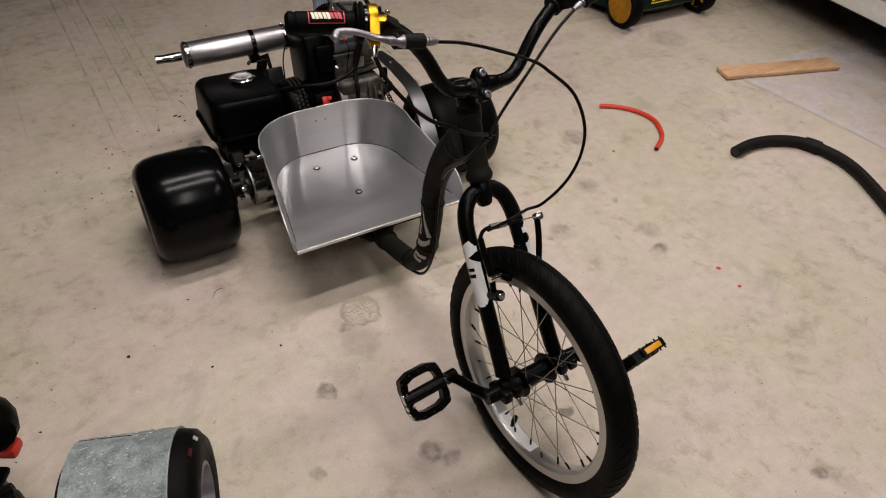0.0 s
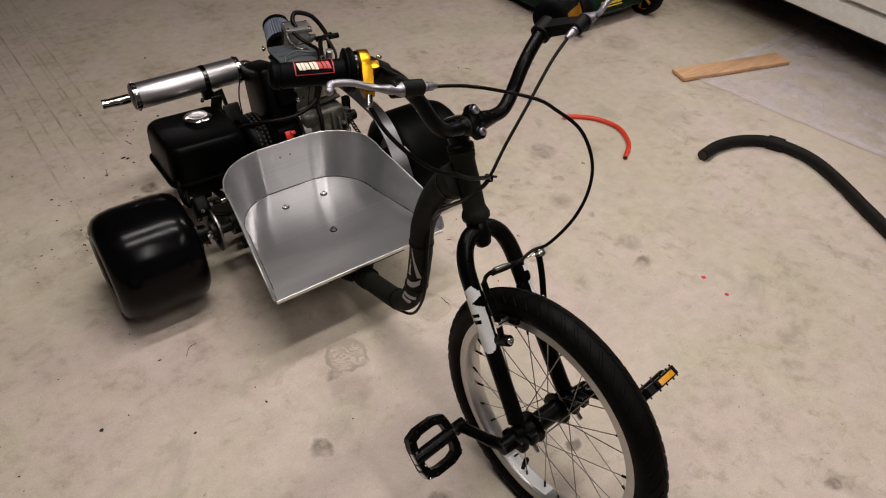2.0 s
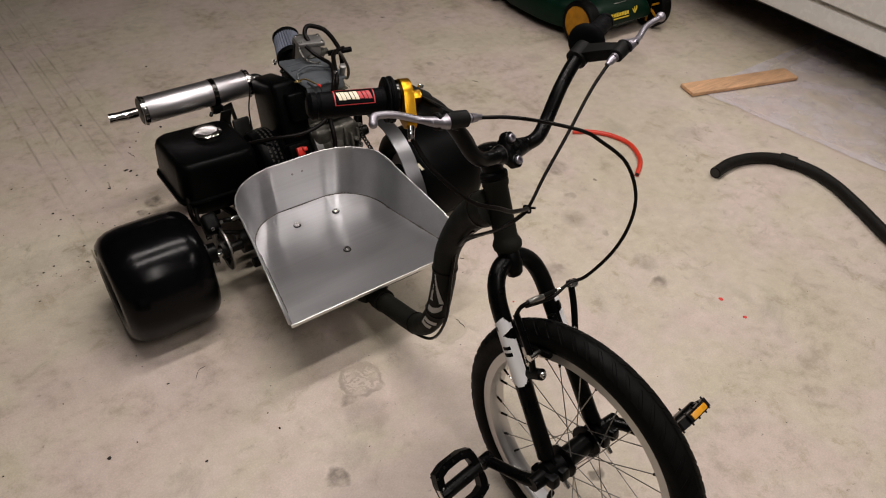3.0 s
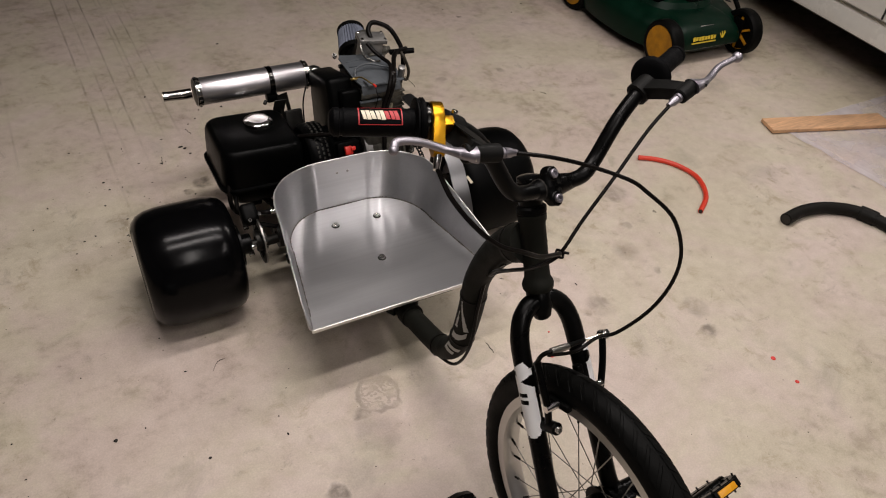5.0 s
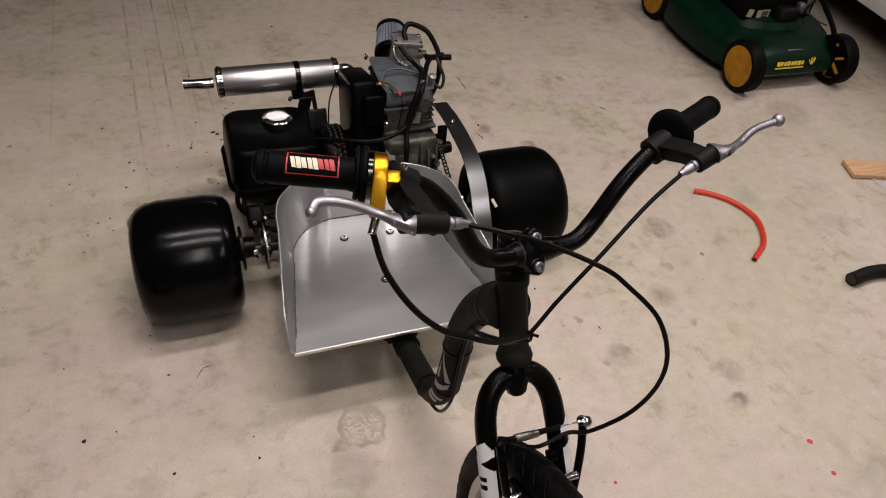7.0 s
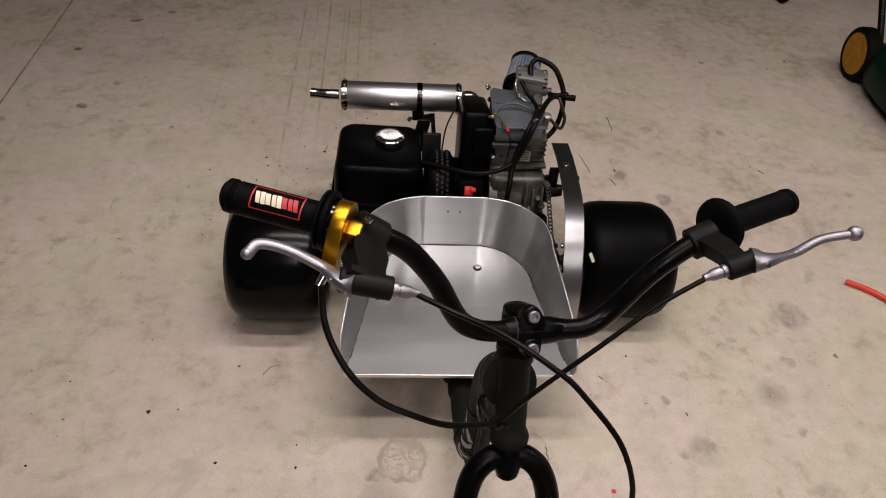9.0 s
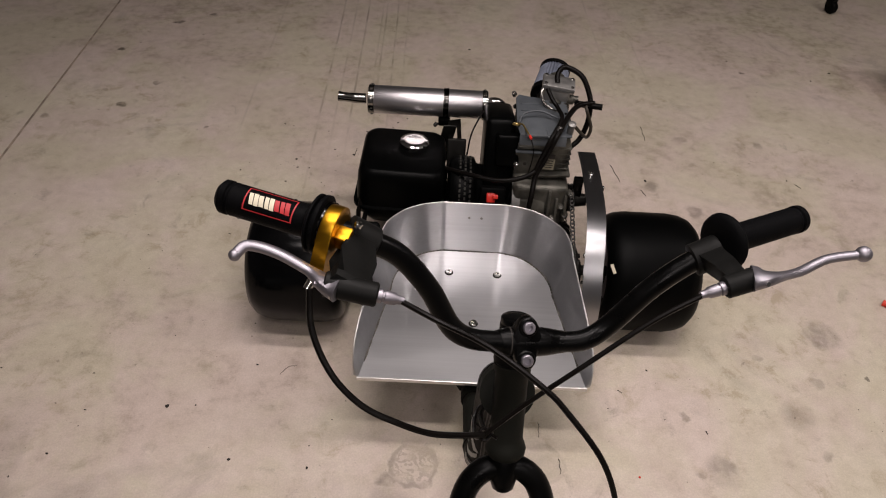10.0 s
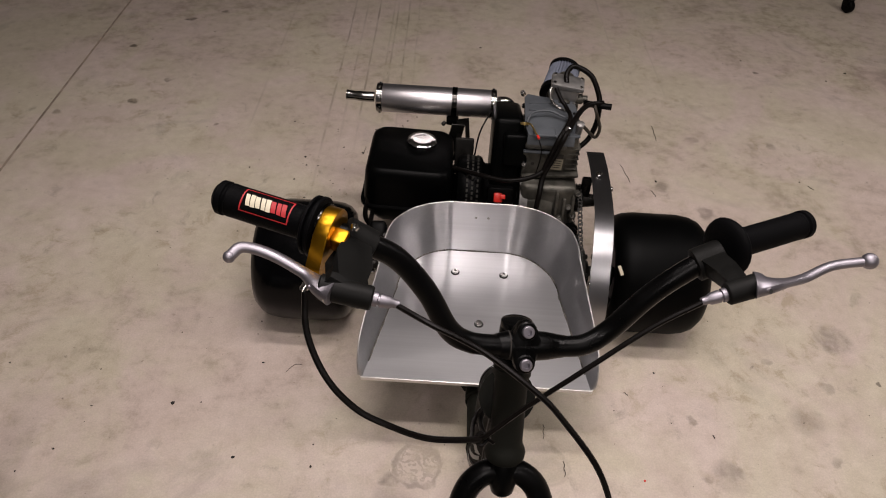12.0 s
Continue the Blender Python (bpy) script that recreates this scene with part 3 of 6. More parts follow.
part("carrier", lathe(B(), [(0.004, 0.0), (0.004, 0.060), (0.008, 0.062), (0.018, 0.060), (0.022, 0.034), (0.030, 0.030), (0.030, 0.0)], turn_to((0.208, 0, 0.1415), (1, 0, 0)), 28), DARK_METAL, sprocket_ob)
for k in range(6):
    a = 2 * math.pi * (k + 0.4) / 6
    part("bolt", bolt(B(), (0.226, 0.048 * math.cos(a), 0.1415 + 0.048 * math.sin(a)), (1, 0, 0), 0.006, 0.007), DARK_METAL, sprocket_ob)

# chain: plates and rollers round both sprockets
chain_path = []
ca, cb, ra, rb = Vector((0.208, 0.0, 0.1415)), Vector((0.208, 0.125, 0.262)), 0.091, 0.034
d = cb - ca
ang, lean = math.atan2(d.z, d.y), math.acos((ra - rb) / d.length)
for k in range(19):
    a = ang + lean + (2 * math.pi - 2 * lean) * k / 18
    chain_path.append(ca + Vector((0, ra * math.cos(a), ra * math.sin(a))))
for k in range(9):
    a = ang - lean + 2 * lean * k / 8
    chain_path.append(cb + Vector((0, rb * math.cos(a), rb * math.sin(a))))
chain_path.append(chain_path[0])
links = B()
dist, step, turn_on = 0.0, 0.0095, 0
for p, q in zip(chain_path, chain_path[1:]):
    seg_len = (q - p).length
    while dist < seg_len:
        at = p + (q - p) * (dist / seg_len)
        a = math.degrees(math.atan2((q - p).z, (q - p).y))
        for side in (-1, 1):
            box(links, (0.0015, 0.010, 0.007), Matrix.Translation(at) @ pose((0.0035 + 0.001 * (turn_on % 2)) * side, 0, 0, a))
        box(links, (0.006, 0.004, 0.004), Matrix.Translation(at) @ pose(0, 0, 0, a))
        dist += step
        turn_on += 1
    dist -= seg_len
part("chain", links, DARK_METAL, trike, "black oily roller chain")


def chain_guard():
    """A bent strip of aluminium over the chain and sprocket."""
    prof = [(0.245, 0.318), (0.17, 0.330), (0.10, 0.334), (0.03, 0.332)]
    prof += [(0.02 + 0.205 * math.cos(a), 0.128 + 0.205 * math.sin(a)) for a in [radians(v) for v in range(96, 186, 8)]]
    bm = B()
    rows = []
    for i, (y, z) in enumerate(prof):
        half = 0.0208
        cx = 0.254 - 0.020 * min(1, i / 9)
        row = [bm.verts.new((cx + dx, y, z)) for dx in (-half, half)]
        rows.append(row)
    for one, two in zip(rows, rows[1:]):
        bm.faces.new((one[0], one[1], two[1], two[0]))
    bmesh.ops.recalc_face_normals(bm, faces=bm.faces)
    bmesh.ops.solidify(bm, geom=bm.faces[:], thickness=0.003)
    return bm


guard = part("chain_guard", chain_guard(), STRIP, trike, "bent strip of brushed aluminium chain guard")
part("bolt", bolt(B(), (0.247, 0.128, 0.335), (0, 0, 1), 0.007, 0.006), STEEL, guard)
part("bolt", bolt(B(), (0.270, 0.10, 0.318), (1, 0, 0), 0.006, 0.008), STEEL, guard)
part("bracket", box(B(), (0.022, 0.016, 0.06), pose(0.222, 0.125, 0.296), 0.003), BLACK_PAINT, guard)


def seat_outline(inset=0.0):
    """The foot of the bucket's wall, from the left front corner round the back to the right."""
    left = [(-0.226 + 0.042 * f, -0.372 + 0.252 * f) for f in (0, 0.012, 0.03, 0.06, 0.10, 0.15, 0.2, 0.28, 0.36, 0.44, 0.56, 0.7, 0.85)]
    left += [(-0.060 - 0.124 * math.cos(a), -0.12 + 0.142 * math.sin(a)) for a in [math.pi / 2 * k / 40 for k in range(41)]]
    line = [(x - 0.018, y) for x, y in left] + [(-x - 0.020, y) for x, y in left[::-1]]
    # the hand-rolled wall is slightly wavy round the back
    line = [(x, y - (0.00045 * math.sin(104 * x + 0.9) + 0.0003 * math.sin(187 * x + 2.0)) * max(0, min(1, (y + 0.12) / 0.10))) for x, y in line]
    out = []
    for i, (x, y) in enumerate(line):
        a, b = Vector(line[max(i - 1, 0)]), Vector(line[min(i + 1, len(line) - 1)])
        t = (b - a).normalized()
        out.append((Vector((x, y)) + Vector((t.y, -t.x)) * inset, Vector((-t.y, t.x))))
    return out


def wall_height(along):
    """Low and rounded off at the front, full height towards the back."""
    front = 1 - (1 - max(0, min(1, along / 0.16))) ** 2
    return (0.052 + 0.084 * max(0, min(1, along / 0.80)) ** 0.9) * max(0.015, front) ** 0.5


def seat_sheet(thick=0.003, z0=0.172):
    """A bucket of sheet metal: a flat pan, and a wall that rises to the back and flares outward."""
    bm = B()
    inner, outer, n = seat_outline(thick), seat_outline(), len(seat_outline())
    strips = []
    for (pin, way), (pout, _) in zip(inner, outer):
        along = (pout.y + 0.372) / 0.394
        h = wall_height(along)
        flare = Vector((way.x, way.y * 0.35)) * (0.16 * h + 0.006)
        ring = []
        for k in range(4):
            ring.append((*(pin + flare * k / 3), z0 + thick + (h - thick) * k / 3))
        ring += [(*(pout + flare), z0 + h), (*pout, z0)]
        strips.append([bm.verts.new(v) for v in ring])
    for one, two in zip(strips, strips[1:]):
        for k in range(5):
            bm.faces.new((one[k], two[k], two[k + 1], one[k + 1]))
    for end in (strips[0], strips[-1]):
        bm.faces.new(end)
    pan = bm.faces.new([s[0] for s in strips])
    under = bm.faces.new([s[5] for s in strips][::-1])
    bm.faces.new((strips[0][0], strips[-1][0], strips[-1][5], strips[0][5]))
    bmesh.ops.triangulate(bm, faces=[pan, under])
    return bm


SEAT = Matrix.Translation((0, -0.06, 0.176)) @ pose(0, 0, 0, -1.9) @ Matrix.Translation((0, 0.06, -0.176))
bucket = part("seat", seat_sheet(), ALUMINIUM, trike, "bare brushed aluminium bucket seat with welded seams", SEAT)
part("front_lip", box(B(), (0.452, 0.005, 0.009), pose(-0.019, -0.3735, 0.1705), 0.002), EDGE, bucket, at=SEAT)
for x, y in ((-0.071, -0.058), (0.039, -0.060), (-0.016, -0.216)):
    # dark ring put in for the shade in the gap round the bolt head
    part("bolt_shade_ring", lathe(B(), [(0.0, 0.0100), (0.0010, 0.0100), (0.0012, 0.007)], pose(x, y, 0.1750), 18), DARK_METAL, bucket, at=SEAT)
    part("bolt", bolt(B(), (x, y, 0.1760), (0, 0, 1), 0.0080, 0.0050, 12), STEEL, bucket, "steel button-head bolt", SEAT)
for x in (-0.031, -0.003):
    part("rivet", lathe(B(), [(0, 0.0032), (0.001, 0.003), (0.0014, 0)], turn_to((x, 0.0262, 0.270), (0, -1, 0)), 8), SPOKE, bucket, at=SEAT)
seam_line = smooth([(p.x, p.y, 0.1752) for p, _ in seat_outline(0.0034)][5:-5], 2)
part("weld_seam", tube(B(), seam_line, [0.0011 + 0.0015 * ((i * 7919) % 7) / 6 for i in range(len(seam_line))], 6), WELD, bucket, "rough weld bead", SEAT)
rim_line = []
for p, way in seat_outline(0.0015):
    along = (p.y + 0.372) / 0.394
    h = wall_height(along)
    rim_line.append((*(p + Vector((way.x, way.y * 0.35)) * (0.16 * h + 0.006)), 0.172 + h))
part("rim_edge", tube(B(), rim_line, 0.0014, 8), EDGE, bucket, "bright filed edge of the sheet", SEAT)

# backbone tube, gooseneck and rear rails
spine = smooth([(-0.008, -0.724, 0.628), (-0.009, -0.682, 0.590), (-0.010, -0.642, 0.532), (-0.010, -0.608, 0.452), (-0.010, -0.598, 0.36), (-0.010, -0.575, 0.255), (-0.010, -0.520, 0.178), (-0.010, -0.40, 0.135), (-0.010, -0.31, 0.112), (-0.010, -0.18, 0.10), (-0.010, 0.05, 0.10)], 8)
chassis = part("frame", tube(B(), spine, [0.0235 + 0.0095 * max(0, 1 - k / 22) for k in range(len(spine))], 24), MATTE_FRAME, trike, "matte dark grey bent tube frame")
part("clamp_collar", tube(B(), [Vector((-0.010, -0.375, 0.130)), Vector((-0.010, -0.352, 0.124))], 0.0275, 20), MATTE_FRAME, chassis)
for s in (-1, 1):
    part("rail", tube(B(), smooth([(0.02 * s - 0.01, -0.33, 0.115), (0.10 * s, -0.2, 0.112), (0.13 * s, -0.05, 0.112), (0.13 * s, 0.33, 0.112)], 6), 0.0135, 12), MATTE_FRAME, chassis)
for y in (-0.06, 0.06, 0.31):
    part("crossbar", rod(B(), (-0.2, y, 0.112), (0.2, y, 0.112), 0.0125), MATTE_FRAME, chassis)
for x in (-0.19, 0.15):
    part("axle_bearing", lathe(B(), [(-0.015, 0.0127), (-0.015, 0.03), (0.015, 0.03), (0.015, 0.0127)], turn_to((x, 0, 0.1415), (1, 0, 0)), 24), DARK_METAL, chassis)
part("seat_bracket", box(B(), (0.212, 0.05, 0.004), pose(-0.004, -0.336, 0.160), 0.0015), BLACK_PAINT, chassis, "black flat seat bracket")
part("seat_bracket", box(B(), (0.19, 0.05, 0.004), pose(0.0, -0.10, 0.160), 0.0015), BLACK_PAINT, chassis)
for y, h in ((-0.34, 0.045), (-0.10, 0.055)):
    part("seat_post", box(B(), (0.04, 0.03, h), pose(-0.01, y, 0.135), 0.003), BLACK_PAINT, chassis)
part("engine_plate", box(B(), (0.30, 0.30, 0.006), pose(0.02, 0.16, 0.129), 0.002), BLACK_PAINT, chassis, "black engine mounting plate")
part("brake_hose", tube(B(), smooth([(-0.02, -0.690, 0.56), (-0.012, -0.640, 0.49), (-0.014, -0.628, 0.40), (-0.014, -0.618, 0.28), (-0.014, -0.575, 0.185), (-0.014, -0.50, 0.138), (-0.014, -0.41, 0.108), (-0.02, -0.33, 0.09)], 6), 0.0032, 8), CABLE, chassis, "thin black hose tied along the frame")
part("weld_ring", tube(B(), [spine[5], spine[6]], [0.0318, 0.0314], 24), CABLE, chassis, "dark welded joint round the tube")
for i in (28, 38, 49, 58):
    part("cable_tie", tube(B(), [spine[i], spine[i] + (spine[i + 1] - spine[i]).normalized() * 0.004], 0.0255, 16), CABLE, chassis)


def printed(path, r, spread, facing, mark, across=22):
    """A thin print that follows a tube, kept where mark(f, u) is true: f runs along, u from -1 to 1 across."""
    bm = B()
    rows = []
    for p, u, v in frames(path):
        w = u.cross(v)
        u = (Vector(facing) - Vector(facing).dot(w) * w).normalized()
        v = w.cross(u)
        rows.append([bm.verts.new(p + r * (math.cos(spread * k) * u + math.sin(spread * k) * v)) for k in [-1 + 2 * j / across for j in range(across + 1)]])
    n = len(rows) - 1
    for i in range(n):
        for j in range(across):
            if mark((i + 0.5) / n, -1 + 2 * (j + 0.5) / across):
                bm.faces.new((rows[i][j], rows[i][j + 1], rows[i + 1][j + 1], rows[i + 1][j]))
    bmesh.ops.delete(bm, geom=[v for v in bm.verts if not v.link_faces], context="VERTS")
    return bm


def fork_mark(f, u):
    if f < 0.16 and (u < 0.3 - 1.3 * f / 0.16 or u > 0.3 + 0.5 * f / 0.16):
        return False
    if 0.28 < f < 0.48 and u > 0.8 - 1.0 * (1 - abs(f - 0.38) / 0.10):
        return False
    if 0.20 < f < 0.28 and u < -0.55:
        return False
    if (0.56 < f < 0.605 or 0.65 < f < 0.695) and -0.75 < u < 0.15:
        return False
    if f > 0.9 and u * u > 1 - ((f - 0.9) / 0.1) ** 2:
        return False
    return True


def neck_mark(f, u):
    if f < 0.44:
        if abs(u - (0.55 - 1.2 * (f / 0.44) ** 1.3)) < 0.05 + 0.20 * f / 0.44:
            return True
        return f > 0.16 and abs(u - 0.58) < 0.20 * (f - 0.16) / 0.28
    if f < 0.70:
        return -0.78 < u < 0.8 and abs(f - (0.585 - 0.07 * ((0.6 - u) / 1.3) ** 2)) < 0.045
    if 0.78 < f < 0.96 and 0.62 < u < 0.82:
        return True
    return (-0.80 < u < 0.8 and 0.78 < f < 0.845) or (-0.5 < u < 0.8 and 0.885 < f < 0.96)


# pale print on the gooseneck
neck_ctrl = [(-0.010, -0.606, 0.452), (-0.010, -0.598, 0.36), (-0.010, -0.575, 0.255), (-0.010, -0.520, 0.178), (-0.010, -0.40, 0.135)]
neck_fine = [p for p in smooth(neck_ctrl, 60) if p.y < -0.50 and 0.228 < p.z < 0.402]
for lo, hi in ((0.0, 0.46), (0.46, 0.72), (0.72, 1.0)):
    part("frame_print", printed(neck_fine, 0.0241, 0.80, (-0.88, -0.48, 0.05), lambda f, u: lo <= f < hi and neck_mark(f, u)), GREY_DECAL, chassis, "pale grey print on the frame tube")

# ---- steering: head tube, fork, wheel ----
HEAD = STEER @ pose(0, 0, 0, 11)
head = part("head_tube", lathe(B(), [(0.018, 0.0), (0.018, 0.0205), (0.022, 0.0235), (0.029, 0.0245), (0.035, 0.0225), (0.040, 0.0200), (0.046, 0.0195), (0.125, 0.0192), (0.130, 0.0215), (0.139, 0.0220), (0.142, 0.019), (0.142, 0)], None, 32), MATTE_FRAME, trike, "matte dark grey head tube", HEAD)
part("headset_ring", lathe(B(), [(0.140, 0.0), (0.140, 0.0205), (0.1425, 0.0225), (0.150, 0.0225), (0.153, 0.0190), (0.153, 0.0)], None, 28), PLASTIC, head, at=HEAD)
stem = part("stem", lathe(B(), [(0.152, 0.0), (0.152, 0.0172), (0.160, 0.0178), (0.162, 0.0184), (0.1870, 0.0184), (0.1885, 0.0175), (0.1885, 0)], None, 32), BLACK_PAINT, trike, "black handlebar stem", HEAD)
reach = B()
rows = []
for y, half_w, low, high in ((-0.004, 0.0165, 0.162, 0.186), (-0.016, 0.0155, 0.164, 0.187), (-0.026, 0.0160, 0.166, 0.191), (-0.034, 0.0170, 0.167, 0.194)):
    ring = []
    for k in range(16):
        a = 2 * math.pi * (k + 0.5) / 16
        c, d = math.cos(a), math.sin(a)
        ring.append(reach.verts.new((half_w * math.copysign(abs(c) ** 0.55, c), y, (low + high) / 2 + (high - low) / 2 * math.copysign(abs(d) ** 0.55, d))))
    rows.append(ring)
for one, two in zip(rows, rows[1:]):
    for k in range(16):
        reach.faces.new((one[k], one[(k + 1) % 16], two[(k + 1) % 16], two[k]))
reach.faces.new(rows[0])
reach.faces.new(rows[-1])
part("stem_body", reach, BLACK_PAINT, stem, at=HEAD)
CLAMP = STEER @ Matrix.Translation((0.004, -0.0752, 0.1735)) @ pose(0, 0, 0, -1.2, 1.2, 5.0)
part("bar_clamp", lathe(B(), [(-0.036, 0.0112), (-0.030, 0.0130), (-0.022, 0.0152), (-0.012, 0.0158), (0.012, 0.0158), (0.022, 0.0150), (0.034, 0.0130), (0.046, 0.0112)], CLAMP @ pose(0, 0, 0, 0, 90), 28), BLACK_PAINT, stem)
part("clamp_seam", lathe(B(), [(-0.0007, 0.0150), (-0.0007, 0.0156), (0.0007, 0.0156), (0.0007, 0.0150)], CLAMP @ pose(-0.020, 0, 0, 0, 90), 28), SPECK_AND_SHADE, stem)
lobe = [(0.0108 * math.cos(radians(a)), 0.0180 + 0.0108 * math.sin(radians(a))) for a in range(10, 171, 16)] + [(-0.0150, 0.0080), (-0.0165, 0.0), (-0.0150, -0.0080)]
lobe += [(0.0108 * math.cos(radians(a)), -0.0160 + 0.0108 * math.sin(radians(a))) for a in range(190, 351, 16)] + [(0.0150, -0.0080), (0.0165, 0.0), (0.0150, 0.0080)]
part("face_plate", plate(B(), lobe, 0.017, CLAMP @ pose(-0.004, -0.0070, 0.0010, 90), 0.005), BLACK_PAINT, stem)
for z in (0.0185, -0.0165):
    part("bolt_seat", lathe(B(), [(-0.012, 0.0), (-0.012, 0.0105), (0.0010, 0.0105), (0.0025, 0.0090), (0.0025, 0.0)], turn_to(CLAMP @ Vector((-0.004, -0.0145, z)), CLAMP.to_3x3() @ Vector((0, -1, 0))), 20), BLACK_PAINT, stem)
    part("bolt", bolt(B(), CLAMP @ Vector((-0.004, -0.0160, z)), CLAMP.to_3x3() @ Vector((0, -1, 0)), 0.0066, 0.0055, 16), SATIN_STEEL, stem, "steel hex socket bolt")
part("top_cap", lathe(B(), [(0.1880, 0.0165), (0.1885, 0.0178), (0.1940, 0.0178), (0.1952, 0.0172), (0.1960, 0.0155), (0.1968, 0.0080), (0.1970, 0.0)], None, 32), GLOSS_CAP, stem, "glossy black top cap", at=HEAD)

LEG = [(0.006, 0.0, 0.000), (0.022, 0, -0.003), (0.039, 0, -0.018), (0.049, 0, -0.042), (0.053, 0, -0.074), (0.055, 0, -0.15), (0.059, 0, -0.30), (0.061, 0, -0.335)]
fork = part("fork", lathe(B(), [(-0.030, 0.0), (-0.030, 0.008), (-0.026, 0.013), (-0.016, 0.016), (-0.010, 0.018), (0.018, 0.018), (0.022, 0.015), (0.026, 0.0)], None, 24), BLACK_PAINT, trike, "gloss black steel fork", STEER)
for s in (-1, 1):
    path = smooth([(s * x, y, z) for x, y, z in LEG], 6)
    part("fork_leg", tube(B(), path, 0.0148, 18), BLACK_PAINT, fork, at=STEER)
    part("dropout", plate(B(), [(-0.014, 0.02), (0.014, 0.02), (0.018, -0.012), (0.008, -0.026), (-0.008, -0.026), (-0.018, -0.012)], 0.006, pose(s * 0.060, 0, -0.345) @ pose(0, 0, 0, 90, 0, 90), 0.001), BLACK_PAINT, fork, at=STEER)
    # white block print down the outer front of the leg, with a notch and small dark bars
    facing = (s * 0.84, -0.54, 0)
    fine = [p for p in smooth([(s * x, y, z) for x, y, z in LEG], 60) if -0.200 < p.z < -0.076]
    decal = printed(fine, 0.0153, 1.15, facing, (lambda f, u: fork_mark(f, -u)) if s < 0 else fork_mark)
    part("fork_print", decal, WHITE_PAINT, fork, "white block print on the fork leg", at=STEER)

WHEEL = STEER @ pose(0, 0, -FORK_LENGTH)
hubm = WHEEL @ pose(0, 0, 0, 0, 90, 0)
wheel = part("front_wheel", lathe(B(), [(-0.046, 0.0), (-0.046, 0.014), (-0.036, 0.016), (-0.034, 0.030), (-0.030, 0.030), (-0.028, 0.019), (0.028, 0.019), (0.030, 0.030), (0.034, 0.030), (0.036, 0.016), (0.046, 0.014), (0.046, 0.0)], hubm, 28), BLACK_PAINT, trike, "spoked bicycle front wheel with a black tyre")
tp = [(0.0259 * math.sin(a), 0.2262 + 0.0259 * math.cos(a)) for a in [2 * math.pi * k / 18 for k in range(18)]]
tyre = B()
seg = 96
rings = [[tyre.verts.new(hubm @ Vector(((r) * math.cos(2 * math.pi * k / seg), r * math.sin(2 * math.pi * k / seg), z))) for k in range(seg)] for z, r in tp]
for i in range(18):
    one, two = rings[i], rings[(i + 1) % 18]
    for k in range(seg):
        tyre.faces.new((one[k], one[(k + 1) % seg], two[(k + 1) % seg], two[k]))
part("tyre", tyre, RUBBER, wheel, "black road tyre with slanted tread grooves")
blocks = B()
for k in range(58):
    for s in (-1, 1):
        a = 2 * math.pi * (k + 0.5 * (s > 0)) / 58
        row = []
        for j in range(5):
            f = j / 4
            across = s * (0.12 + 0.95 * f)
            aa = a + 0.11 * f
            wid = 0.045 - 0.008 * f
            for da, rr in ((-wid, 0.0255), (-wid + 0.005, 0.0268), (wid - 0.005, 0.0268), (wid, 0.0255)):
                r = 0.2262 + rr * math.cos(across)
                row.append(blocks.verts.new(hubm @ Vector((r * math.cos(aa + da), r * math.sin(aa + da), rr * math.sin(across)))))
        for j in range(4):
            for q in range(3):
                blocks.faces.new((row[4 * j + q], row[4 * j + q + 1], row[4 * j + 5 + q], row[4 * j + 4 + q]))
part("tread", blocks, RUBBER, wheel)
part("rim", lathe(B(), [(-0.017, 0.2085), (-0.0185, 0.2085), (-0.0185, 0.193), (-0.012, 0.188), (0.012, 0.188), (0.0185, 0.193), (0.0185, 0.2085), (0.017, 0.2085), (0.012, 0.194), (-0.012, 0.194), (-0.017, 0.2085)], hubm, 72), RIM, wheel, "pale silver wheel rim")
for k in range(28):
    side = -1 if k % 2 else 1
    a = 2 * math.pi * k / 28
    b = a + (1 if (k // 2) % 2 else -1) * radians(58)
    start = hubm @ Vector((0.027 * math.cos(b), 0.027 * math.sin(b), side * 0.032))
    end = hubm @ Vector((0.186 * math.cos(a), 0.186 * math.sin(a), side * 0.003))
    part("spoke", tube(B(), [start, end], 0.0010, 5), SPOKE, wheel)
    tip = end + (start - end).normalized() * 0.012
    part("nipple", rod(B(), end + (end - start).normalized() * 0.004, tip, 0.0022, 6), DARK_METAL, wheel)
va = radians(43)
vdir = hubm.to_3x3() @ Vector((math.cos(va), math.sin(va), 0))
vb = hubm.translation + vdir * 0.188
part("valve", lathe(B(), [(0, 0.004), (0.012, 0.004), (0.013, 0.0055), (0.034, 0.0055), (0.036, 0.004), (0.036, 0)], turn_to(vb, -vdir), 10), PLASTIC, wheel, "black valve cap")
st = B()
srow = [[st.verts.new(hubm @ Vector((0.1868 * math.cos(va + dd), 0.1868 * math.sin(va + dd), zz))) for zz in (-0.0115, 0.0115)] for dd in [-0.38 + 0.08 * k for k in range(8)]]
for one, two in zip(srow, srow[1:]):
    st.faces.new((one[0], one[1], two[1], two[0]))
part("rim_sticker", st, WHITE_PAINT, wheel, "white sticker on the inner rim")

